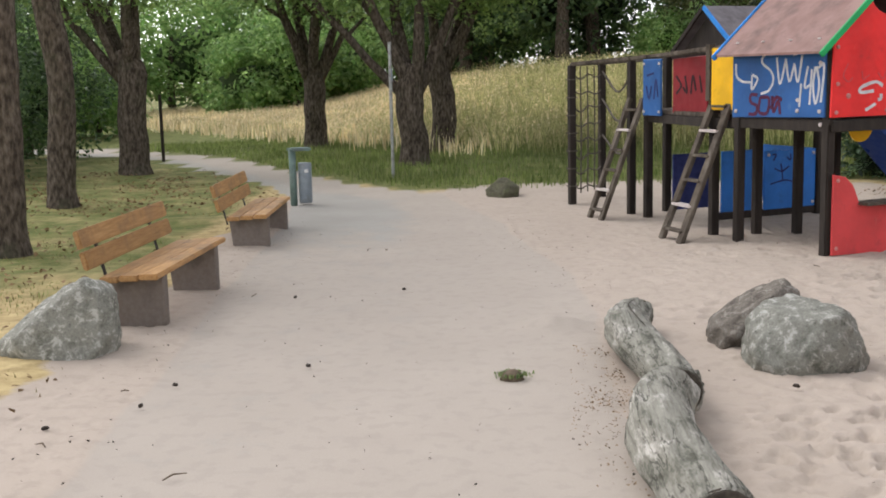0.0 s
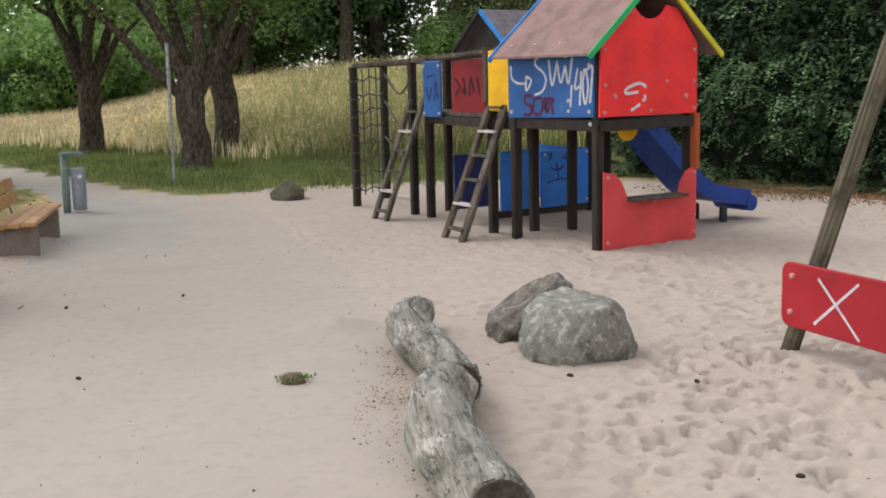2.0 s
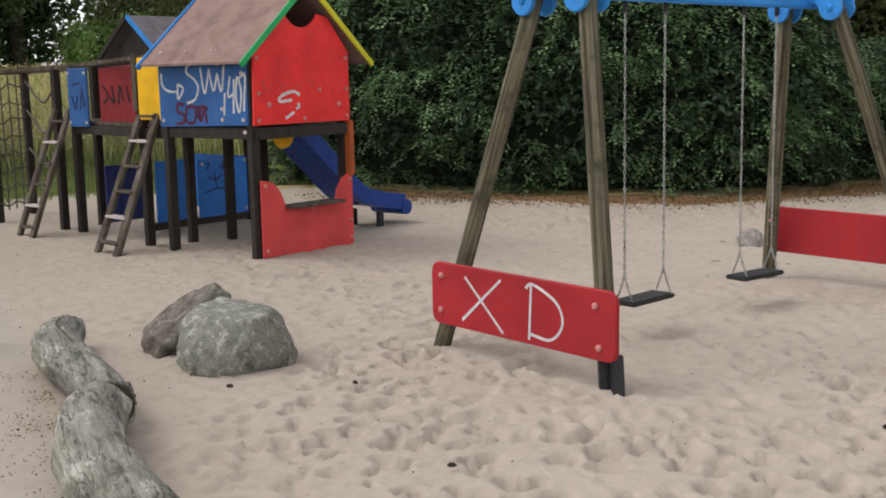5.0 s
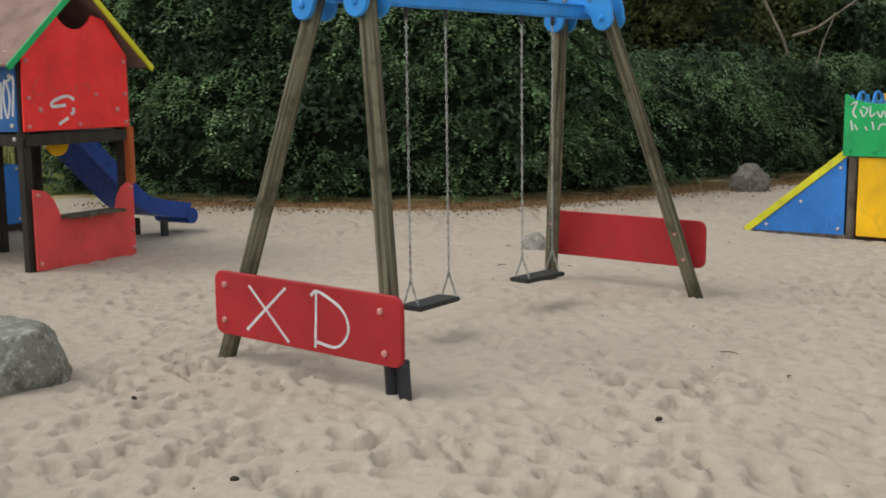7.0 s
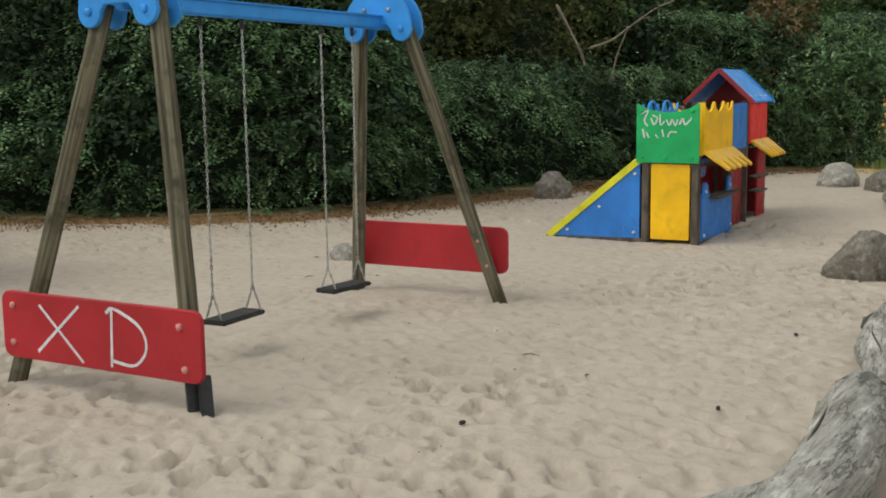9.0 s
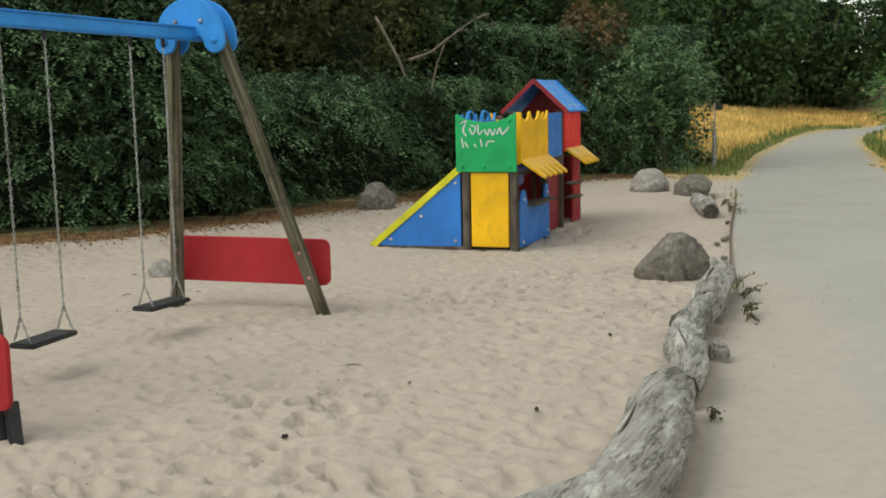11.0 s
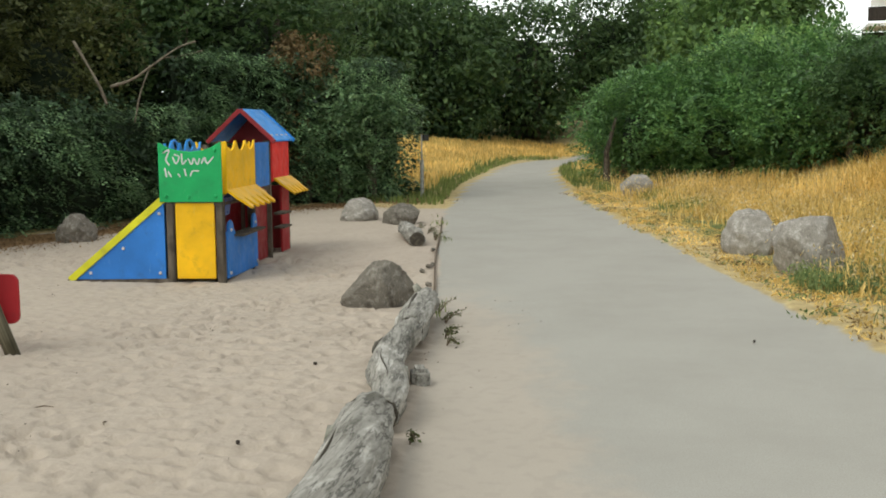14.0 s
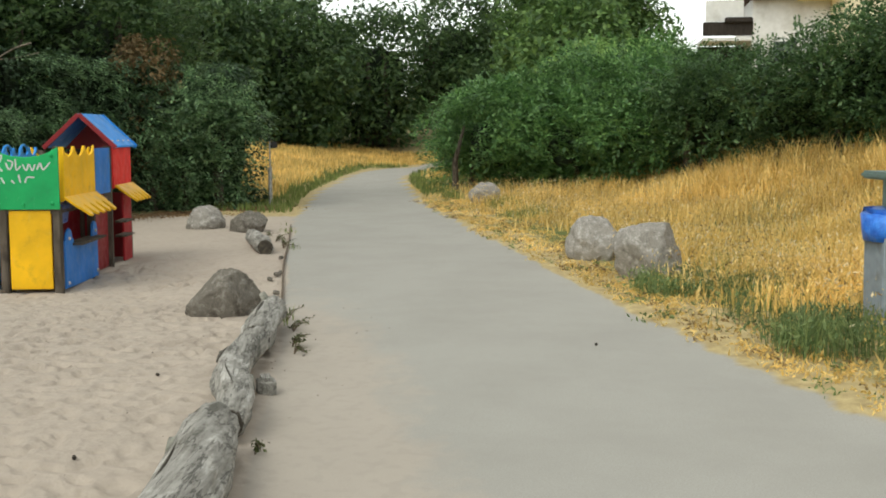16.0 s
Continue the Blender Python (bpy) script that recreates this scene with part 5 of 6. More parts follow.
log([(8.98, 3.06, 0.14), (9.4, 3.16, 0.15), (10.1, 3.36, 0.15), (10.5, 3.46, 0.15)], [0.13, 0.135, 0.135, 0.13], "grey cracked log end by a boulder", 5, ((43, 120, 0.06, 0.03),), M_LOGX, ((6, 32, 112, 0.016),))
log([(16.5, 5.75, 0.10), (17.2, 6.1, 0.11), (18.3, 6.65, 0.10)], [0.13, 0.14, 0.12], "short grey log at the path edge", 6, (), M_LOGX)
kerb = thing("timber_block", "small grey-brown timber block beside the log", "block", (7.80, 2.53, 0), 26)
part("block", box((0.22, 0.13, 0.15), (0, 0, 0.04), 0.03), M_LOGX, kerb)


# thin steel edging between the path and the sand, beyond the logs
edging = thing("path_edging", "thin rusty steel edging strip between path and sand", "edging")
edge_run = spline([(10.7, 3.47, 0), (12.1, 3.93, 0), (15.2, 5.0, 0), (18.3, 6.0, 0), (21.6, 7.1, 0)], 30)
for k, (p, q) in enumerate(zip(edge_run, edge_run[1:])):
    bar(p + Vector((0, 0, 0.004)), q + Vector((0, 0, 0.004)), 0.022, 0.05, M_TWIG, edging, "strip", bevel=0)
rk = random.Random(88)
for k in range(6):
    p = edge_run[rk.randint(6, 16)]
    st = thing("stone", "small brown-grey stone by the path edge", "stone", (p.x + rk.uniform(-0.12, 0.1), p.y + rk.uniform(0.02, 0.14), 0.02), rk.uniform(0, 180), "edge stones")
    part("body", tube([(-0.05, 0, 0), (-0.03, 0, 0.01), (0.03, 0, 0.01), (0.05, 0, 0)], [0.012, 0.028, 0.025, 0.01], 8, jitter=0.02), M_ROCKB, st, smooth=True)


def sprig(at, rz, reach, n_stem, seed):
    """A straggling weed: wiry stems with small leaves."""
    rs = random.Random(seed)
    lr2 = np.random.default_rng(seed)
    t = thing("weed", "straggling weed beside the log and the path edge", "weed", at, rz, "edge weeds")
    tips = []
    for _ in range(n_stem):
        a, e = rs.uniform(-1.2, 1.2), rs.uniform(0.05, 0.7)
        d = Vector((math.cos(a) * math.cos(e), math.sin(a) * math.cos(e), math.sin(e))) * reach * rs.uniform(0.25, 0.75)
        run = spline([(0, 0, -0.01), d * 0.45 + Vector((0, 0, 0.04)), d], 8)
        part("stem", tube(run, [0.005, 0.005, 0.0045, 0.004, 0.004, 0.003, 0.003, 0.002], 5), M_TWIG, t)
        tips += [tuple(p) for p in run[2:]] * 2
    p3 = np.array(tips) + lr2.normal(0, 0.012, (len(tips), 3))
    p3[:, 2] = np.maximum(p3[:, 2], 0.02)
    lv = new("leaves", leaf_mesh("leaves", p3, np.tile([[0, 0, 0.8]], (len(p3), 1)), 0.032, L_OLIVE, lr2, 0.3, 0.5))
    lv.parent = t


sprig((10.2, 3.15, 0), -20, 0.35, 7, 1)
sprig((10.75, 3.40, 0), 10, 0.34, 5, 2)
sprig((9.5, 2.92, 0), -70, 0.30, 8, 3)
sprig((9.2, 2.80, 0), -60, 0.25, 6, 4)
sprig((6.34, 2.06, 0), -60, 0.09, 4, 5)
sprig((17.3, 5.75, 0.02), -20, 0.40, 9, 6)
sprig((18.2, 6.2, 0.02), -10, 0.40, 9, 7)
sprig((18.9, 6.6, 0.02), 20, 0.35, 8, 8)


def bench(at, rz):
    be = thing("bench", "timber park bench on two concrete slab legs", "bench", at, rz, "park benches")
    for y in (0.0, 1.50):
        part("leg", prism([(-0.40, -0.14), (0.0, -0.14), (0.0, 0.41), (-0.46, 0.39)], 0.11, 0.012, "y", y), M_CONC, be, "brown-grey concrete slab")
    for k in range(3):
        part("seat_plank", box((0.152, 2.02, 0.045), (-0.065 - k * 0.157, 0.78, 0.435 - 0.010 * k), 0.010), M_BENCH, be)
    lean = pose(-0.50, 0, 0.36, 0, -14, 0)
    for y in (0.12, 1.42):
        part("bracket", box((0.012, 0.05, 0.50), (-0.02, y, 0.20), 0.004, lean), M_BLACKST, be, "dark blue-black steel bracket")
    for z in (0.215, 0.385):
        part("back_plank", box((0.045, 2.08, 0.145), (0.012, 0.76, z), 0.010, lean), M_BENCH, be)
    return be


first_bench = bench((-2.23, 8.70, 0.0), -4)
copy_thing(first_bench, pose(-2.07, 12.95, -0.07, 0, 0, 0))


def path_bin():
    b2 = thing("litter_bin", "grey-green steel litter bin with lid beside the path", "litter bin", (-2.26, 17.2, 0), 20)
    part("post", tube([(-0.09, 0, -0.1), (-0.09, 0, 0.84)], 0.055, 14), M_BINGREEN, b2, "grey-green post", True)
    part("container", tube([(0.10, 0, 0.02), (0.10, 0, 0.04), (0.10, 0, 0.62), (0.10, 0, 0.64)], [0.09, 0.10, 0.105, 0.10], 18), M_BINGREY, b2, "blue-grey drum", True)
    part("lid", box((0.34, 0.22, 0.05), (0.02, 0, 0.85), 0.02), M_BINGREEN, b2)
    part("bracket", box((0.12, 0.06, 0.03), (0.0, 0, 0.5), 0.004), M_STEEL, b2)
    part("sticker", box((0.06, 0.004, 0.05), (0.10, -0.106, 0.52), 0), M_PAPER, b2, "small white sticker")


path_bin()


def bag_bin():
    b2 = thing("litter_bin", "grey litter bin lined with a blue plastic bag", "litter bin", (10.96, -2.28, 0.02), 12)
    part("container", prism([(-0.22, -0.05), (0.22, -0.05), (0.26, 1.0), (-0.26, 1.0)], 0.46, 0.03, "y", 0), M_BINGREY, b2, "grey metal bin body")
    bm = tube([(0, 0, 0.84), (0, 0, 0.92), (0, 0, 1.08), (0, 0, 1.13), (0, 0, 1.04), (0, 0, 0.94)], [0.335, 0.34, 0.345, 0.32, 0.25, 0.22], 28, jitter=0.05)
    part("bag", bm, M_BAG, b2, "crumpled blue bag folded over the rim", True)
    part("roof_plate", box((0.64, 0.5, 0.07), (0, 0, 1.42), 0.02), M_BINGREEN, b2)
    part("post", box((0.10, 0.06, 1.5), (0.30, 0, 0.66), 0.008), M_BINGREEN, b2)
    part("sticker", box((0.006, 0.11, 0.17), (-0.252, 0.13, 0.62), 0), M_PAPER, b2, "white notice sticker")


bag_bin()

sp = thing("sign_post", "slim pale metal sign post in the grass", "post", (-0.98, 21.0, 0.1), 0)
part("pole", tube([(0, 0, -0.1), (0.0, 0, 2.45)], 0.032, 10), M_STEEL, sp)
part("sign_plate", box((0.02, 0.18, 0.22), (0.03, 0, 1.85), 0.004), M_BINGREY, sp, "small plate seen edge-on")
lp = thing("bollard_post", "thin dark post beside the far path", "post", (-6.84, 27.2, 0), 0)
part("pole", tube([(0, 0, -0.1), (0, 0, 1.62)], 0.04, 10), M_DARKPOST, lp)
wp = thing("fence_post", "pale post at the end of the hedge", "post", (26.9, 9.45, 0), 0)
part("pole", tube([(0, 0, -0.1), (0, 0, 1.0)], 0.05, 10), M_STEEL, wp)
part("cap", box((0.4, 0.05, 0.16), (0.3, 0.0, 1.55), 0.02), M_BLACK, wp, "dark tag hanging by the post")
part("pole", tube([(0, 0, 0.9), (0.0, 0, 1.65)], 0.02, 8), M_STEEL, wp)

# ---------------------------------------------------------------- hedge, trees, bushes
rng = np.random.default_rng(7)


def stuff(name, me, label, category):
    return tagged(new(name, me), label, category, kind="stuff")


def hedge(name, line, height, depth, n, size, mat, label, rng, blob=0.75, core=True, z0=0.0, shoots=85):
    """Leaf clumps piled along a line, over a dark core."""
    path = spline([(x, y, 0) for x, y in line], 120)
    length = sum((b2 - a).length for a, b2 in zip(path, path[1:]))
    rows = []
    count = int(length * height / (blob * blob * 0.42))
    for _ in range(count):
        s = rng.uniform(0, 118.9)
        k = int(s)
        p = path[k].lerp(path[k + 1], s - k)
        d = (path[k + 1] - path[k]).normalized()
        nrm = Vector((d.y, -d.x, 0))
        r = blob * rng.uniform(0.55, 1.15)
        z = rng.uniform(0.02, 1) * height
        q = p - nrm * (depth * rng.uniform(0.55, 0.9) - 0.25 * math.sin(z * 1.1))
        rows.append((q.x, q.y, z0 + land(np.array(q.x), np.array(q.y)) + z, r, r, r * 0.52))
    pts, out = blob_points(rows, n, rng, 0.3)
    out = out * 0.5 + np.array([0, 0, 0.8])
    pts[:, 2] = np.maximum(pts[:, 2], 0.05 + rng.random(len(pts)) * 0.2)
    ob = thing(name, label, "hedge")
    # inner leaves take the darker copy, so the depth shade is colour
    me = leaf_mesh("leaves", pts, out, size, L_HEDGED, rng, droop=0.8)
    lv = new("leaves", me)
    lv.parent = ob
    tagged(lv, kind="stuff")
    # layered shoots over an uneven face, with hollows between them
    m = int(length * height * shoots)
    pa = np.array([tuple(p) for p in path])
    sv = rng.uniform(0, 118.9, m)
    ki = sv.astype(int)
    pp = pa[ki] + (pa[ki + 1] - pa[ki]) * (sv - ki)[:, None]
    dd = pa[ki + 1] - pa[ki]
    dd /= np.linalg.norm(dd, axis=1, keepdims=True)
    nn = np.column_stack([dd[:, 1], -dd[:, 0], np.zeros(m)])
    zz = rng.uniform(0.03, 1.04, m) ** 0.95 * height
    al = sv / 119 * length
    bulge = (value_noise(al, zz * 1.6, 0.9, 61) - 0.5) * 0.7 + (value_noise(al, zz * 1.8, 0.33, 62) - 0.5) * 0.35 + 0.20 * np.sin(zz * 1.1)
    keep = rng.random(m) < 0.12 + 1.0 * step(0.36, 0.62, value_noise(al, zz * 2.0, 0.55, 63))
    at = pp + nn * (bulge - 0.38 - 0.35 * rng.random(m) ** 2)[:, None]
    at[:, 2] = land(at[:, 0], at[:, 1]) + z0 + zz
    way = nn * rng.uniform(0.5, 1.2, m)[:, None] + dd * rng.normal(0, 0.75, m)[:, None] + np.array([0, 0, 1.0]) * rng.normal(-0.32, 0.24, m)[:, None]
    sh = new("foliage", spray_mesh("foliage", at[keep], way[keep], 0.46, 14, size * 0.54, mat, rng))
    sh.parent = ob
    tagged(sh, kind="stuff")
    # dark sheet added behind the leaves to stand in for inner shade
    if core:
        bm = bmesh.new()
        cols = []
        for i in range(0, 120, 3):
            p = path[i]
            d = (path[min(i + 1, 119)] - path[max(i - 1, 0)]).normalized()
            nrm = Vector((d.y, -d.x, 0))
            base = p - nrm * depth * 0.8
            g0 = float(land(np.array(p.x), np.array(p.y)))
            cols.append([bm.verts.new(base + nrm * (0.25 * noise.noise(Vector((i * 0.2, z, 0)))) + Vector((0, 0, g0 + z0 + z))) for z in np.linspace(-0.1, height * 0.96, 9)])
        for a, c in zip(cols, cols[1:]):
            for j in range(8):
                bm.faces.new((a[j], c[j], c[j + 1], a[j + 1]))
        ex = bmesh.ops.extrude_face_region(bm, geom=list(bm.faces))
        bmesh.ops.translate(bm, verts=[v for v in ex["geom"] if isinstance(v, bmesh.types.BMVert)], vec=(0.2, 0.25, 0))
        part("inner_mass", bm, L_HEDGEIN, ob, "dark sheet for the shade inside the hedge")
    return ob


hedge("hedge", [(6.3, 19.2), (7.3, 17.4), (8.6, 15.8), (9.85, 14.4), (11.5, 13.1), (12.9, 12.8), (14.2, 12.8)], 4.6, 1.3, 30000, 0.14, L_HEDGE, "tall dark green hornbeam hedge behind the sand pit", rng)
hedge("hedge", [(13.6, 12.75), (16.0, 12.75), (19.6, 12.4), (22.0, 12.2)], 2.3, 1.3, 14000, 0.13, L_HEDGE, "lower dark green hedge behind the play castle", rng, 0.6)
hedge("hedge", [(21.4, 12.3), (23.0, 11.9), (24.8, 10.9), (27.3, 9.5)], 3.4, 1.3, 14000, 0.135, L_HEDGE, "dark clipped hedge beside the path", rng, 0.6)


def limb(start, way, length, r, rnd, parent, name="limb", bend=0.25, mat=None):
    p, d = Vector(start), Vector(way).normalized()
    path, rad = [p.copy()], [r]
    n_seg = 7
    for k in range(n_seg):
        d = (d + Vector((rnd.gauss(0, bend * 0.35), rnd.gauss(0, bend * 0.35), 0.06))).normalized()
        p = p + d * length / n_seg
        path.append(p.copy())
        rad.append(r * (1 - 0.75 * (k + 1) / n_seg))
    part(name, tube(path, rad, 9, jitter=r * 0.12), mat or M_BARK, parent, smooth=True)
    return path


def tree(at, r, fork, limbs, seed, label, crown_at=(3.6, 7.5), spread=2.6, n=9000, size=0.13, leaf=None, z=None, low=0.0):
    rnd = random.Random(seed)
    lr = np.random.default_rng(seed)
    x, y = at
    t = thing("tree", label, "tree", (x, y, float(land(np.array(float(x)), np.array(float(y))))), 0, "park trees")
    trunk = [(0, 0, -0.15), (0.0, 0, 0.12), (0.02, 0, 0.5), (rnd.gauss(0, 0.05), 0, fork * 0.6), (rnd.gauss(0, 0.06), 0, fork), (rnd.gauss(0, 0.1), 0, fork + 0.5)]
    part("trunk", tube(spline(trunk, 20), list(np.interp(np.linspace(0, 5, 20), range(6), [r * 1.45, r * 1.2, r * 1.04, r * 0.98, r * 1.05, r * 0.7])), 20, jitter=r * 0.14), M_BARK, t, "furrowed brown bark", True)
    tips = []
    for az, lean, k in limbs:
        way = (math.cos(radians(az)) * math.sin(radians(lean)), math.sin(radians(az)) * math.sin(radians(lean)), math.cos(radians(lean)))
        path = limb((0, 0, fork - 0.1 - rnd.random() * 0.3), way, 4.6, r * k, rnd, t)
        tips += path[3:]
        for j in (3, 5):
            w2 = (rnd.gauss(0, 0.7), rnd.gauss(0, 0.7), 0.6)
            tips += limb(path[j], w2, 2.0, r * k * 0.4, rnd, t, "branch")[3:]
    blobs = [(p.x + lr.normal(0, 0.3), p.y + lr.normal(0, 0.3), max(p.z, crown_at[0]) + lr.normal(0, 0.25), *(lr.uniform(0.5, 0.95) * np.array([1, 1, 0.7]))) for p in tips]
    for _ in range(16):
        a, q = lr.uniform(0, 6.28), spread * lr.uniform(0.3, 1.15)
        blobs.append((math.cos(a) * q, math.sin(a) * q, lr.uniform(*crown_at) - low, 0.8, 0.8, 0.5))
    pts, out = blob_points(blobs, n, lr, 0.6)
    lv = new("crown", leaf_mesh("crown", pts, out * 0.4 + np.array([0, 0, 0.8]), size, leaf or L_TREE, lr, droop=0.6))
    lv.parent = t
    return t


tree((-5.0, 12.6), 0.20, 3.2, [(20, 25, 0.6), (140, 30, 0.6), (260, 35, 0.5)], 1, "old tree with mottled brown trunk on dry lawn", crown_at=(4.6, 7), n=6000)
tree((-6.0, 17.4), 0.205, 3.4, [(40, 25, 0.6), (160, 30, 0.6), (270, 25, 0.5)], 2, "straight brown tree trunk on dry lawn", crown_at=(4.6, 7), n=7000)
tree((-6.55, 23.6), 0.29, 2.1, [(175, 48, 0.42), (120, 22, 0.6), (20, 12, 0.75), (300, 24, 0.5), (200, 20, 0.5)], 3, "forked tree with several dark limbs on the lawn", crown_at=(3.5, 8), n=14000)
tree((-3.45, 30.1), 0.28, 1.7, [(180, 26, 0.62), (10, 24, 0.55), (100, 15, 0.6), (195, 12, 0.6), (0, 36, 0.4), (300, 12, 0.6)], 4, "many-limbed dark tree beside the meadow", crown_at=(3.9, 9), n=20000, spread=3.4)
tree((-0.64, 23.7), 0.28, 1.6, [(170, 40, 0.42), (10, 34, 0.42), (90, 14, 0.6), (190, 14, 0.6), (330, 18, 0.55), (350, 26, 0.45)], 5, "many-limbed brown tree at the meadow edge", crown_at=(3.5, 8), n=16000, spread=3.0)
tree((-0.02, 26.0), 0.27, 1.9, [(15, 36, 0.45), (60, 18, 0.55), (180, 16, 0.55), (340, 26, 0.5)], 6, "brown forked tree standing close behind another", crown_at=(3.6, 9), n=16000, spread=3.2)


def thicket(name, spots, leaf, n, size, label, seed, trunk=False, category="bush", flat=0.8, shoots=0):
    """One bush or far tree group: clumps of leaves round the given spots (x, y, height, half width)."""
    lr = np.random.default_rng(seed)
    t = thing(name, label, category, (spots[0][0], spots[0][1], 0))
    x0, y0 = spots[0][:2]
    blobs = []
    for x, y, h, w in spots:
        g = float(land(np.array(float(x)), np.array(float(y))))
        for _ in range(int(32 + w * h * 6.0)):
            d = lr.normal(0, 1, 3)
            d /= np.linalg.norm(d)
            k = lr.uniform(0.66, 1.0)
            r = (0.16 * w + 0.22) * lr.uniform(0.5, 1.65)
            blobs.append((x - x0 + d[0] * w * k, y - y0 + d[1] * w * k, max(g + 0.25, g + h * 0.5 + d[2] * h * 0.5 * k), r, r, r * flat))
    pts, out = blob_points(blobs, n, lr, 0.45)
    lv = new("crown", leaf_mesh("crown", pts, out * 0.7 + np.array([0, 0, 0.6]), size, leaf, lr, droop=0.5))
    lv.parent = t
    if shoots:
        pts, out = blob_points(blobs, shoots, lr, 0.3)
        out = out * np.array([1, 1, 0.5]) + lr.normal(0, 0.35, out.shape) + np.array([0, 0, 0.15])
        sh = new("foliage", spray_mesh("foliage", pts, out, size * 3.0, 10, size * 0.72, leaf, lr))
        sh.parent = t
    # a dark blob added in each spot stands in for the inner shade
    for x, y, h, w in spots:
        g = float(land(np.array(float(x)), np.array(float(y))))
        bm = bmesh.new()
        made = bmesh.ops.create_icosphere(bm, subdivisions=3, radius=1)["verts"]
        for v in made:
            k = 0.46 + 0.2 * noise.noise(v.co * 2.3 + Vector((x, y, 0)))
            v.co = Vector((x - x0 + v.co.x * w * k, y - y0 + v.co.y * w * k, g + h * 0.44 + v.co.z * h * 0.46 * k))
        part("inner_mass", bm, L_LIGHTIN if leaf in (L_TREE, L_BRIGHT) else L_HEDGEIN, t, "dark blob for the shade inside the foliage", True)
    for x, y, h, w in spots:
        g = float(land(np.array(float(x)), np.array(float(y))))
        for _ in range(3 if trunk else 2):
            px, py = x - x0 + lr.normal(0, w * 0.25), y - y0 + lr.normal(0, w * 0.25)
            part("stem", tube([(px, py, g - 0.1), (px + lr.normal(0, 0.1), py, g + h * 0.3), (px + lr.normal(0, 0.2), py + lr.normal(0, 0.2), g + h * 0.6)], [0.035 * h, 0.025 * h, 0.01 * h], 7), M_BARK, t)
    return t


# beyond the lawn and the meadow
thicket("bush", [(-9.8, 22.5, 3.6, 1.8), (-11.5, 25.5, 4.6, 2.4), (-10.6, 29, 4.4, 2.0), (-13, 21, 5, 2.5)], L_TREED, 26000, 0.15, "green shrubbery behind the lawn trees", 101)
thicket("bush", [(-13.0, 41, 3.4, 2.0), (-14.4, 38, 5, 2.6)], L_BRIGHT, 20000, 0.19, "bright green shrubs at the bend of the path", 102)
thicket("tree_group", [(-12, 58, 6.4, 5), (-5, 62, 6.8, 5), (-19, 52, 6, 5), (2, 60, 7.5, 4.5)], L_BRIGHT, 46000, 0.34, "green trees far behind the meadow", 103, True, "trees")
thicket("tree_group", [(-8.6, 50, 3.4, 2.6), (-4.8, 52, 3.6, 2.6), (-6.5, 49, 4.5, 2.2)], L_BRIGHT, 22000, 0.24, "sunlit green bushes beyond the meadow", 104)
thicket("tree_group", [(4.2, 46, 9, 3.4), (6.6, 47, 10, 2.5), (12.6, 52, 9, 2.6), (1.2, 49, 9, 3.6)], L_TREED, 36000, 0.30, "dark broad trees on the meadow crest", 105, True, "trees")
thicket("bush", [(10.4, 43.5, 4.6, 2.0), (11.8, 40.5, 4.4, 2.0), (13.8, 42, 5.2, 2.4), (12.6, 36, 4.2, 1.8)], L_OLIVE, 18000, 0.2, "yellow-green shrubs on the meadow crest", 106)
thicket("bush", [(8.8, 43, 2.3, 1.6), (10.5, 42, 2.6, 1.7)], L_BRIGHT, 12000, 0.17, "light green shrubs on the meadow crest", 116)
thicket("tree_group", [(11.5, 29, 7, 3.0), (14, 24, 8, 3.2), (16.5, 20, 9, 3.4), (20, 21, 10, 3.4), (25, 19, 10, 3.4)], L_TREED, 40000, 0.27, "dark trees behind the hedge", 107, True, "trees")
thicket("tree_group", [(17.2, 16.4, 6.5, 2.0), (19.6, 15.2, 5.6, 1.9), (15.4, 17.6, 6.5, 2.2), (18.4, 18.0, 7.5, 2.4), (21.2, 16.2, 7, 2.0)], L_OLIVE, 30000, 0.13, "olive-leaved tree rising over the hedge", 108, True, "trees", shoots=9000)
thicket("tree_group", [(23.0, 15.6, 7.5, 2.4), (27, 15, 8, 3.0), (30, 16, 8, 3.0)], L_TREED, 20000, 0.19, "dark trees behind the end of the hedge", 109, True, "trees", shoots=5000)
thicket("tree_group", [(25.2, 12.1, 4.4, 0.85)], L_RUST, 9000, 0.12, "withered brown crown above the hedge", 110, True, "trees")
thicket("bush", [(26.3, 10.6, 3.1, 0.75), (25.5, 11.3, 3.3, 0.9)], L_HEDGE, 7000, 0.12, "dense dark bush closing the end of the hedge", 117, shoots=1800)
# round the far end of the path
thicket("tree_group", [(66, 23, 9, 5), (74, 19, 9.6, 4.0), (60, 27, 9, 5), (80, 9, 9, 4.5), (68.5, 23.2, 10.5, 3.6), (79, 14.6, 10.5, 3.6), (64, 27, 10, 4), (78, 13, 5, 4), (64, 22, 3.4, 3.5), (72, 19, 3.4, 3.5)], L_TREED, 84000, 0.38, "dark trees closing the far end of the path", 111, True, "trees")
thicket("tree_group", [(62, 5.2, 10.5, 3.8), (64, 4.6, 10.5, 3.4), (53, 4.0, 7, 2.8), (67, 6.2, 9, 3.0), (63, 2.1, 8.0, 2.6)], L_TREEM, 44000, 0.36, "green trees behind the bushes", 112, True, "trees")
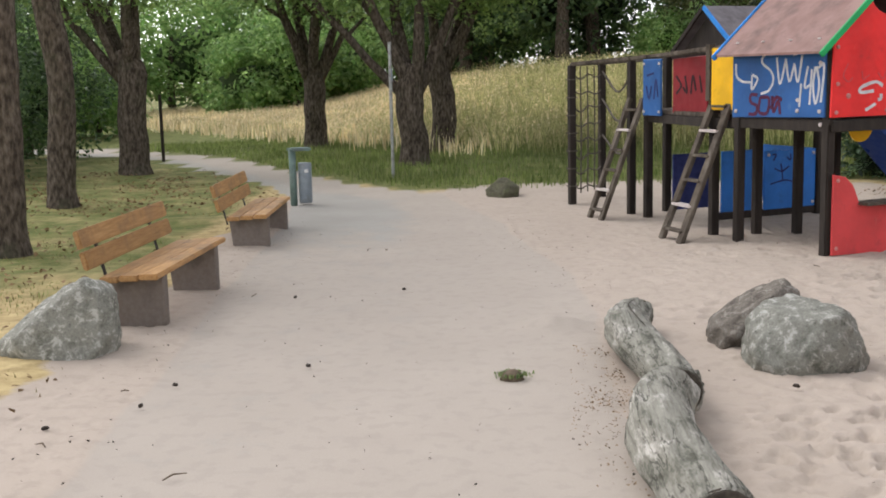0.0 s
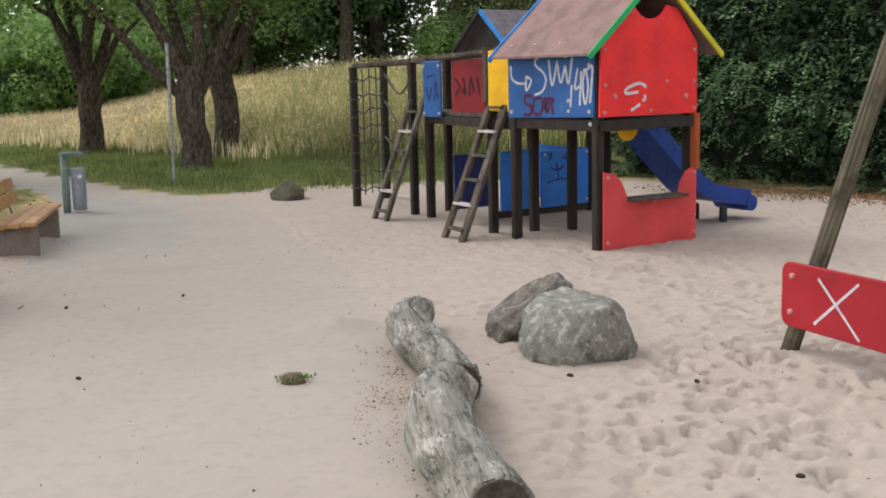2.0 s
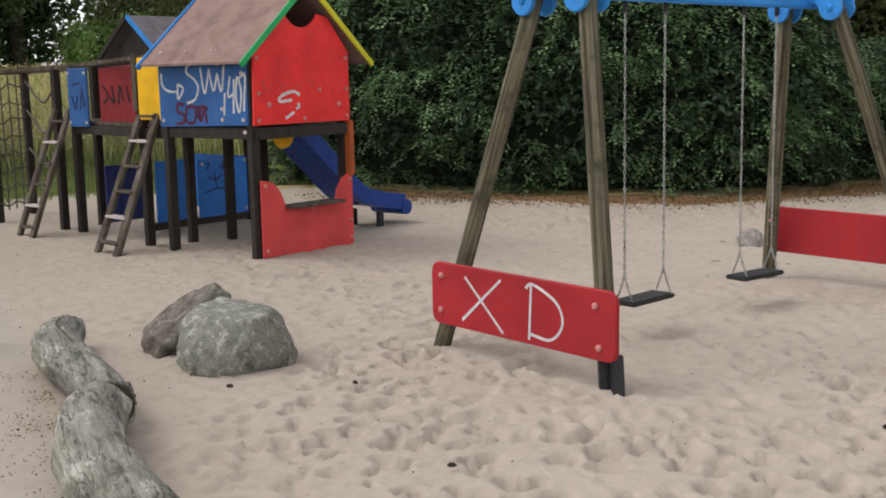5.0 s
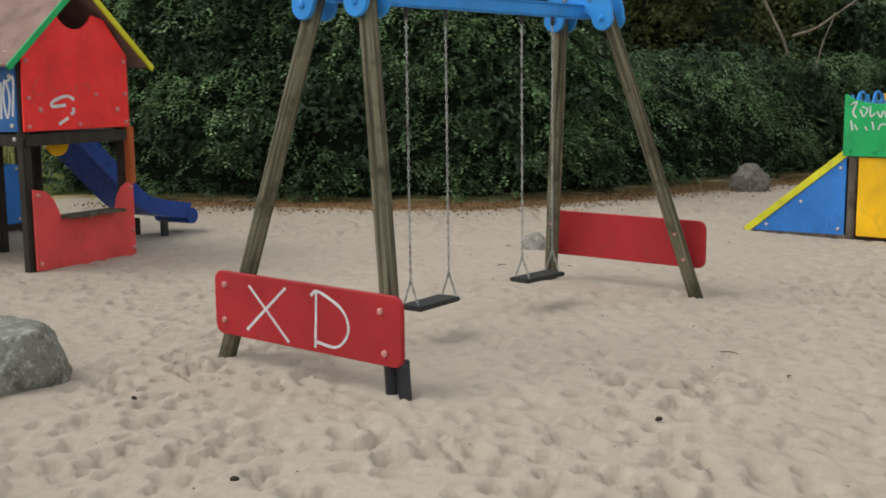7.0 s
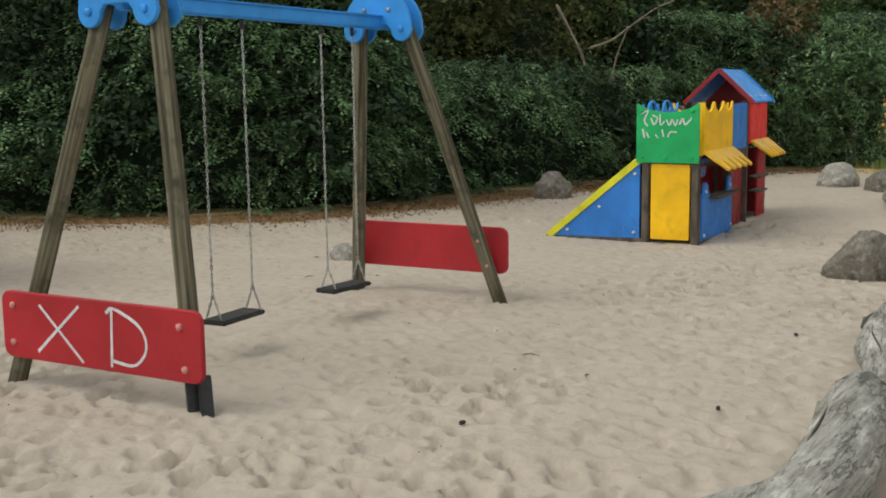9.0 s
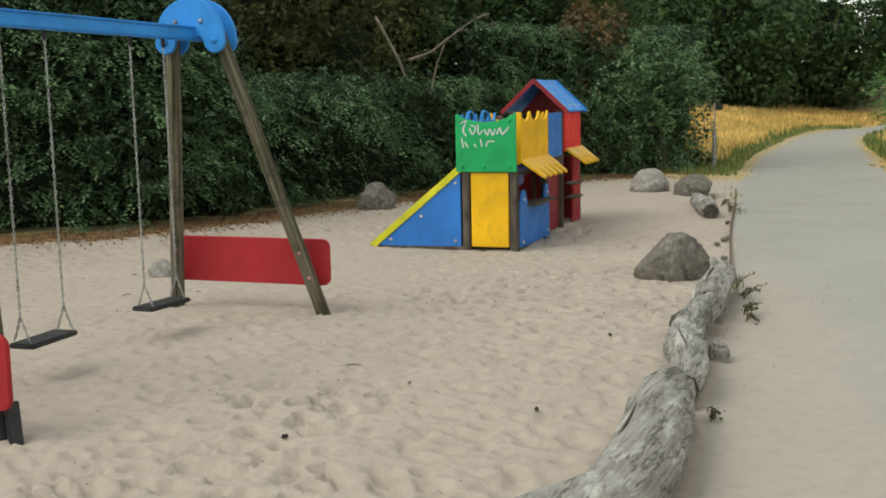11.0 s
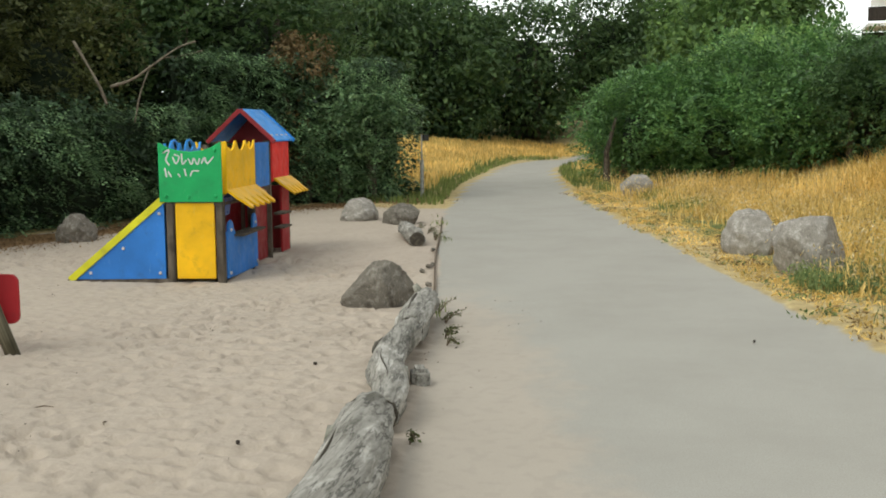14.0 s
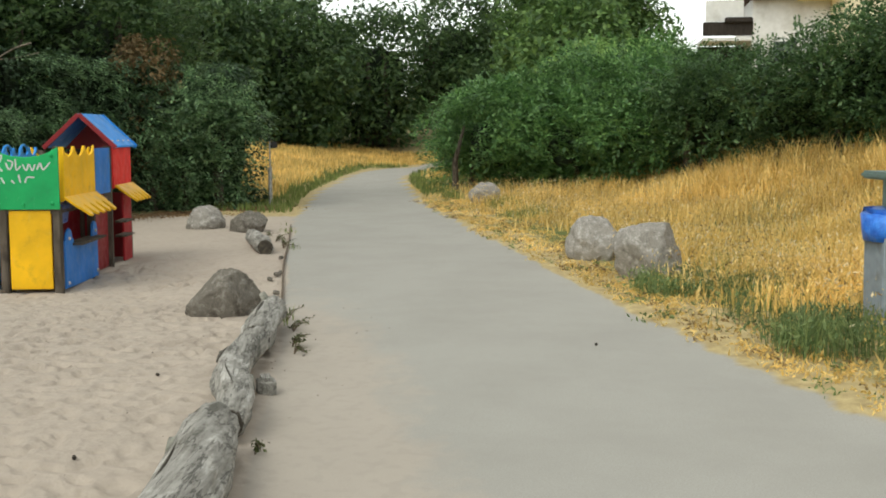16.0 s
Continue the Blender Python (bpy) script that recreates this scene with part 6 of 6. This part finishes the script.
thicket("bush", [(35.0, 4.9, 3.4, 2.0), (35.8, 2.4, 3.6, 2.4), (34.0, 0.0, 3.4, 2.1), (37.5, 6.0, 3.3, 1.5), (33.4, 2.6, 3.0, 1.6), (32.0, 0.4, 2.9, 1.6)], L_BUSH, 30000, 0.155, "large rounded grey-green bush beside the path", 113, shoots=11000)
thicket("bush", [(40, 0.7, 3.6, 2.0), (43, 2.4, 4.4, 2.4)], L_BRIGHT, 26000, 0.17, "bright green shrub behind a bush", 114)
thicket("bush", [(28.8, -3.2, 2.9, 1.8), (27.2, -4.6, 3.5, 1.3), (26.0, -6.2, 3.3, 2.0), (24.0, -8.2, 3.8, 2.4), (30.5, -1.6, 3.1, 1.8)], L_BUSHD, 26000, 0.132, "dark overgrown hedge above the bank", 115, shoots=11000)

# dead pale branch above the hedge
dead = thing("dead_branch", "bare pale dead branches above the hedge", "branch", (18.3, 12.5, 0))
for run, r0, r1 in (([(-0.10, 0.0, 2.3), (-0.17, 0.03, 2.5), (-0.26, 0.10, 2.75), (-0.47, 0.40, 3.45)], 0.03, 0.024),
                    ([(-0.12, -0.1, 2.62), (0.10, -0.45, 2.76), (0.30, -0.72, 3.0), (0.57, -1.13, 3.34), (0.76, -1.41, 3.47)], 0.026, 0.010),
                    ([(0.31, -0.70, 3.02), (0.19, -0.54, 2.5), (0.12, -0.44, 1.95)], 0.014, 0.016),
                    ([(0.44, -0.92, 3.16), (0.62, -1.2, 3.2), (0.85, -1.5, 3.3)], 0.012, 0.005)):
    part("branch", tube(spline(run, 16), list(np.linspace(r0, r1, 16)), 8, jitter=0.015), M_BIRCH, dead, smooth=True)

# ---------------------------------------------------------------- grass
def scatter(n, x0, x1, y0, y1, keep):
    x, y = rng.uniform(x0, x1, n), rng.uniform(y0, y1, n)
    k = rng.random(n) < keep(x, y)
    return np.column_stack([x[k], y[k]])


def sown(name, xy, h, w, mat, label, lean=0.35, heads=False):
    stuff(name, blades(name, xy, land(xy[:, 0], xy[:, 1]), h, w, mat, rng, lean, heads), label, "grass")


def seed_heads(name, xy, h, size, mat, label):
    """Small ears and husks in the upper half of tall grass."""
    n2 = len(xy)
    p = np.column_stack([xy + rng.normal(0, 0.10, (n2, 2)), land(xy[:, 0], xy[:, 1]) + h * rng.uniform(0.35, 1.15, n2)])
    stuff(name, leaf_mesh(name, p, rng.normal(0, 1, (n2, 3)), size, mat, rng, -1.5, 0.35), label, "grass")


def d_hill(x, y):
    return np.minimum(x * 0.85 + (y - 18) * 0.52, y - 19.0)


tall = scatter(100000, -14, 22, 19, 52, lambda x, y: step(3.4, 5.6, d_hill(x, y)) * (on_path(x, y) < -0.3) * step(55, 25, y))
sown("meadow_grass", tall, 0.7 * (0.6 + 0.5 * value_noise(tall[:, 0], tall[:, 1], 1.7, 21)) * (0.6 + 0.4 * step(-5, 2, tall[:, 0])), 0.016, G_TALL, "tall seeding meadow grass on the slope", 0.95, True)
under = tall[::2]
sown("meadow_grass", under + rng.normal(0, 0.1, under.shape), 0.42 * (0.5 + 0.9 * value_noise(under[:, 0], under[:, 1], 1.3, 23)), 0.018, G_GREEN, "green undergrowth of the meadow", 0.9)
gold = scatter(85000, -14, 4, 24, 56, lambda x, y: step(3.0, 6.0, d_hill(x, y)) * step(4, -3, x) * (on_path(x, y) < -0.4))
sown("meadow_grass", gold, 0.42, 0.03, G_PALE, "straw-yellow meadow grass", 0.3, True)
seed_heads("grass_ears", tall, 0.62 * (0.6 + 0.4 * step(-5, 2, tall[:, 0])), 0.085, G_TALL, "pale ears of meadow grass")
plume = tall[::3]
seed_heads("grass_ears", plume + rng.normal(0, 0.15, plume.shape), 0.68 * (0.5 + 0.7 * value_noise(plume[:, 0], plume[:, 1], 1.7, 21)), 0.09, G_PALE, "straw-pale plumes of meadow grass")
low_green = scatter(72000, -10, 12, 17.5, 34, lambda x, y: step(-0.4, 0.6, d_hill(x, y)) * step(7, 4, d_hill(x, y)) * (on_path(x, y) < -0.05))
sown("green_grass", low_green, 0.17, 0.016, G_GREEN, "short green grass under the meadow")
lawn = scatter(45000, -12, -2.2, 5.5, 30, lambda x, y: step(-2.45, -3.0, x + 0.3 * (value_noise(x, y, 0.6, 30) - 0.5)) * (on_path(x, y) < -0.1) * (0.35 + 0.65 * value_noise(x, y, 1.3, 31)))
sown("lawn_grass", lawn, 0.055, 0.008, G_LAWN, "short parched lawn grass", 0.9)
lawn2 = scatter(30000, -12, -2.4, 8, 30, lambda x, y: step(-2.6, -3.2, x) * (on_path(x, y) < -0.1) * step(0.4, 0.75, value_noise(x, y, 1.9, 33)))
sown("lawn_grass", lawn2, 0.055, 0.008, G_GREEN, "greener tufts in the parched lawn", 0.9)


def e_bank(x, y):
    return (x - 9.5) * 0.333 - (y + 0.8) * 0.943


straw = scatter(230000, 8, 38, -16, 9, lambda x, y: step(0.7, 2.0, e_bank(x, y) + 0.8 * (value_noise(x, y, 1.5, 40) - 0.5)) * (on_path(x, y) < -0.4) * step(40, 18, x) * (0.25 + 0.75 * value_noise(x, y, 1.1, 41)))
sown("straw_grass", straw, 0.52 * (0.35 + 0.8 * value_noise(straw[:, 0], straw[:, 1], 1.4, 42)) * (0.6 + 0.5 * step(0.8, 4, e_bank(straw[:, 0], straw[:, 1]))) * (1 + 0.45 * step(4, 8, e_bank(straw[:, 0], straw[:, 1]))), 0.016, G_DRY, "tall golden dry grass on the bank", 0.85, True)
verge = scatter(190000, 6, 40, -6, 11, lambda x, y: step(-1.7, -0.7, on_path(x, y)) * step(0.0, -0.25, on_path(x, y)) * step(-0.1, 0.3, e_bank(x, y)) * step(0.12, 0.55, value_noise(x, y, 0.5, 43)))
sown("verge_grass", verge, 0.075, 0.014, G_DRY, "flattened dry grass at the path edge", 1.2)
seed_heads("grass_ears", straw, 0.50 * (0.35 + 0.8 * value_noise(straw[:, 0], straw[:, 1], 1.4, 42)), 0.05, G_DRY, "golden ears of dry grass")
seed_heads("grass_ears", straw[::3] + 0.07, 0.55 * (0.35 + 0.8 * value_noise(straw[::3, 0], straw[::3, 1], 1.4, 42)), 0.055, G_PALE, "pale bleached ears of dry grass")
seed_heads("grass_ears", straw[::9], 0.5, 0.05, G_BROWN, "brown dry dock and grass ears")
by_stones = scatter(19000, 9.5, 15.2, -4.5, 1, lambda x, y: step(0.35, 0.75, e_bank(x, y) + 0.5 * (value_noise(x, y, 0.6, 48) - 0.5)) * step(2.3, 1.3, e_bank(x, y) + 0.6 * (value_noise(x, y, 0.8, 49) - 0.5)) * step(14.3, 13.5, x) * step(0.34, 0.7, value_noise(x, y, 0.45, 53)))
sown("weeds", by_stones, 0.34 * (0.4 + 0.9 * value_noise(by_stones[:, 0], by_stones[:, 1], 0.5, 52)), 0.009, G_WEED, "dark green weeds beside the stones and the bin", 0.6)
seed_heads("weed_leaves", np.repeat(by_stones, 2, 0), 0.26 * (0.4 + 0.9 * value_noise(np.repeat(by_stones[:, 0], 2), np.repeat(by_stones[:, 1], 2), 0.5, 52)), 0.06, G_WEED, "small leaves of the roadside weeds")
weeds = scatter(130000, 8, 34, -5, 8, lambda x, y: step(0.7, 1.2, e_bank(x, y)) * step(3.2, 1.6, e_bank(x, y)) * step(0.5, 0.8, value_noise(x, y, 1.2, 45)) * (on_path(x, y) < -0.5))
sown("weeds", weeds, 0.30, 0.009, G_GREEN, "green weeds between straw", 0.6)
straw_litter = scatter(26000, 6, 34, -6, 9, lambda x, y: step(-1.9, -0.9, on_path(x, y)) * step(0.02, -0.2, on_path(x, y)) * step(-0.3, 0.2, e_bank(x, y)))
sl = np.column_stack([straw_litter, land(straw_litter[:, 0], straw_litter[:, 1]) + 0.02 + 0.05 * value_noise(straw_litter[:, 0], straw_litter[:, 1], 0.35, 47) ** 2])
stuff("straw_litter", leaf_mesh("straw_litter", sl, np.tile([[0, 0, 0.7]], (len(sl), 1)), 0.06, G_DRY, rng, 0, 0.45), "trampled crumbly straw along the path edge", "straw")
lumps = scatter(9000, 7, 30, -6, 8, lambda x, y: step(-1.5, -0.7, on_path(x, y)) * step(0.10, -0.12, on_path(x, y) + 0.5 * (value_noise(x, y, 0.7, 54) - 0.5)) * step(-0.6, 0.0, e_bank(x, y)))
for every, mat, nm, lab in ((0, G_DRY, "straw_tuft", "crumbly straw tufts along the path edge"), (1, G_BROWN, "earth_crumbs", "dark crumbs of earth and stalks in straw"), (2, G_WEED, "weed_tuft", "low green sprigs in the straw edge")):
    c = lumps[[i for i in range(len(lumps)) if (i % 5 in ((0, 1, 3), (2,), (4,))[every])]]
    c = np.repeat(c, 16, 0)
    q = np.column_stack([c + rng.normal(0, 0.05, c.shape), land(c[:, 0], c[:, 1]) + rng.uniform(0.0, 0.075, len(c))])
    stuff(nm, leaf_mesh(nm, q, np.tile([[0, 0, 0.5]], (len(q), 1)), 0.05, mat, rng, 0, 0.4), lab, "straw")
fallen = scatter(7000, -9, -2.2, 5.5, 24, lambda x, y: step(-2.3, -2.8, x) * (on_path(x, y) < -0.05) * (0.15 + 0.85 * step(0.4, 0.7, value_noise(x, y, 1.1, 55))))
fl = np.column_stack([fallen, land(fallen[:, 0], fallen[:, 1]) + 0.045])
stuff("fallen_leaves", leaf_mesh("fallen_leaves", fl, np.tile([[0, 0, 1.2]], (len(fl), 1)), 0.06, G_LITTER, rng, 0, 0.6), "dry brown leaves scattered on the lawn", "leaves")
gold_ears = gold[::2]
seed_heads("grass_ears", gold_ears, 0.42, 0.08, G_PALE, "golden ears of the far meadow")
far_field = scatter(42000, 28, 70, 8.5, 26, lambda x, y: (on_path(x, y) < -0.4) * step(0.5, 2.0, -on_path(x, y)))
sown("meadow_grass", far_field, 0.38, 0.045, G_DRY, "straw-yellow field beyond the hedge", 0.3, True)
far_green = scatter(30000, 25, 60, 6.5, 18, lambda x, y: (on_path(x, y) < -0.2) * step(3.0, 1.0, -on_path(x, y)) * (in_play(x, y) < -0.2))
sown("green_grass", far_green, 0.22, 0.03, G_GREEN, "green verge beyond the hedge")
edge = scatter(9000, 10.5, 22, 1.5, 9, lambda x, y: step(0.28, 0.05, np.abs(on_path(x, y))) * step(0.72, 0.85, value_noise(x, y, 0.7, 50)) * (y > 0.32 * x - 0.2))
sown("edge_weeds", edge, 0.10, 0.012, G_GREEN, "sparse weeds along the log", 0.9)
edge1 = scatter(13000, 0.6, 1.1, 4.3, 8.0, lambda x, y: step(0.32, 0.0, np.abs(x - 0.92 - 0.12 * step(5.6, 7, y))) * step(8.0, 6.8, y) * (0.06 + 0.4 * step(0.5, 0.9, value_noise(x, y, 0.3, 51))))
el3 = np.column_stack([edge1, np.full(len(edge1), 0.008)])
stuff("edge_litter", leaf_mesh("edge_litter", el3, np.tile([[0, 0, 1.2]], (len(el3), 1)), 0.017, G_LITTER, rng, 0, 0.6), "brown crumbs and dry leaves along the log", "litter")


# ---------------------------------------------------------------- house behind the bushes
M_PLASTER = surface("white_plaster", [(0.3, (0.66, 0.65, 0.62)), (0.7, (0.76, 0.75, 0.72))], 3, (0.55, 0.53, 0.48), 0.7, 0.9, 0.2, 40, 0.15)
M_TILE = surface("brown_roof_tile", [(0.3, (0.10, 0.055, 0.04)), (0.7, (0.18, 0.10, 0.075))], 6, None, rough=0.8)
M_PANE = surface("dark_window_glass", [(0.3, (0.02, 0.025, 0.03)), (0.7, (0.04, 0.045, 0.05))], 2, None, rough=0.08, spec=0.6, bump_amt=0.0)
M_CREAM = surface("cream_plaster", [(0.3, (0.66, 0.58, 0.40)), (0.7, (0.74, 0.66, 0.47))], 3, None, rough=0.9)
M_AWNING = surface("yellow_awning_cloth", [(0.3, (0.62, 0.44, 0.10)), (0.7, (0.74, 0.55, 0.16))], 5, None, rough=0.9)
house = thing("house", "white apartment house with a corner balcony behind the bushes", "house", (70, -12.5, 0), 3)
part("wall", box((9, 15, 9.7), (4.5, 0, 4.85), 0.02), M_PLASTER, house, "white plaster walls")
part("wall", box((2.0, 3.4, 11.6), (0.6, 1.4, 5.8), 0.02), M_CREAM, house, "cream plastered stair bay")
part("eave", box((1.2, 4.2, 0.30), (-0.35, 5.6, 9.75), 0.03), M_TILE, house, "dark brown eave")
part("roof", prism([(-8.0, 9.9), (8.0, 9.9), (8.0, 10.15), (0, 12.9), (-8.0, 10.15)], 9.6, 0.02, "x", 4.9), M_TILE, house, "brown tiled roof")
part("awning", prism([(-1.5, 9.35), (-1.5, 9.45), (-0.02, 9.95), (-0.02, 9.85)], 2.6, 0.01, "y", 3.9), M_AWNING, house, "yellow cloth awning")
for y in (-5.5, -1.5, 5.6):
    for z in (4.6, 6.6):
        w = part("window", box((0.10, 1.5, 1.3), (-0.02, y, z), 0.01), M_PLASTER, house)
        part("pane", box((0.06, 1.32, 1.12), (-0.06, y, z), 0), M_PANE, w)
bc = part("balcony", box((4.0, 2.9, 0.20), (2.0, 8.9, 7.35), 0.02), M_PLASTER, house, "corner balcony with dark railing")
part("railing", box((0.06, 2.9, 0.80), (0.0, 8.9, 7.95), 0.01), M_DARKPOST, bc, "dark boarded railing")
# dark sheet added below the balcony, its colour standing in for recess shade
part("back_wall", box((0.2, 2.9, 7.2), (3.9, 8.9, 3.6), 0.01), M_DARKPOST, bc, "dark wall for the recess shade under the balcony")
part("windscreen", box((0.05, 2.2, 1.25), (0.1, 9.1, 9.0), 0.01), M_PLASTER, bc, "pale cloth screen")
part("flower_box", box((0.3, 1.6, 0.30), (-0.16, 8.3, 8.45), 0.05), M_DARKPOST, bc)

# ---------------------------------------------------------------- small things on the ground
def moss_clump(at, r, seed):
    lr = np.random.default_rng(seed)
    xy = np.column_stack([lr.normal(at[0], r * 0.5, 400), lr.normal(at[1], r * 0.4, 400)])
    t = thing("grass_clod", "torn green-brown clod of grass on the path", "clod", (0, 0, 0))
    o = new("blades", blades("blades", xy, np.full(400, 0.03), 0.03, 0.012, G_WEED, lr, 1.4))
    o.parent = t
    part("soil", tube([(at[0], at[1], -0.02), (at[0], at[1], 0.03), (at[0], at[1], 0.05)], [r, r * 0.8, r * 0.3], 12, jitter=0.05), M_TWIG, t, smooth=True)


moss_clump((0.40, 6.95), 0.08, 61)
rc = random.Random(70)
crumbs = [(2.09, 6.55), (2.79, 6.22), (4.85, 3.95), (8.12, 3.51), (9.95, 0.34), (-0.40, 9.95), (-1.35, 9.7), (-2.28, 6.05), (-1.85, 6.45), (-1.75, 6.9), (-0.95, 7.3), (2.6, 4.6), (6.0, 3.0)]
for x, y in crumbs:
    t = thing("pine_cone", "small dark cone lying on the sand", "cone", (x, y, 0.012), rc.uniform(0, 360), "fallen cones")
    part("body", tube([(-0.022, 0, 0), (-0.012, 0, 0.004), (0.009, 0, 0.004), (0.022, 0, 0)], [0.005, 0.012, 0.013, 0.005], 8, jitter=0.008), M_CRUMB, t)
for _ in range(16):
    x, y = rc.uniform(-2.4, 9), rc.uniform(3.5, 13)
    t = thing("twig", "thin brown twig lying on the sand", "twig", (x, y, 0.012), rc.uniform(0, 360), "fallen twigs")
    ln = rc.uniform(0.025, 0.07)
    part("stick", tube([(-ln, 0, 0), (0, rc.uniform(-0.02, 0.02), 0.008), (ln, 0, 0.003)], [0.004, 0.005, 0.003], 6), M_TWIG, t)
# scattered crumbs of bark and leaf, beyond counting
lr = np.random.default_rng(71)
xy = np.column_stack([lr.uniform(-2.6, 12, 5000), lr.uniform(2, 15, 5000)])
ok = (lr.random(5000) < 0.12 + 0.5 * step(0.5, 0.0, np.abs(on_path(xy[:, 0], xy[:, 1]))) + 0.4 * (xy[:, 0] < -1.9))
xy = xy[ok]
p3 = np.column_stack([xy, np.full(len(xy), 0.012)])
stuff("litter", leaf_mesh("litter", p3, np.tile([[0, 0, 1.0]], (len(p3), 1)), 0.018, M_CRUMB, lr, 0, 0.6), "scattered dark crumbs of bark and leaf", "litter")
# dry leaves under the hedge
hx = spline([(x, y, 0) for x, y in hedge_line], 9000)
hp = np.array([(p.x, p.y, 0.02) for p in hx]) + np.column_stack([lr.normal(-0.2, 0.45, 9000), lr.normal(-0.3, 0.45, 9000), np.zeros(9000)])
stuff("leaf_litter", leaf_mesh("leaf_litter", hp, np.tile([[0, 0, 1.0]], (9000, 1)), 0.045, G_LITTER, lr, 0, 0.6), "fallen brown leaves under the hedge", "leaves")
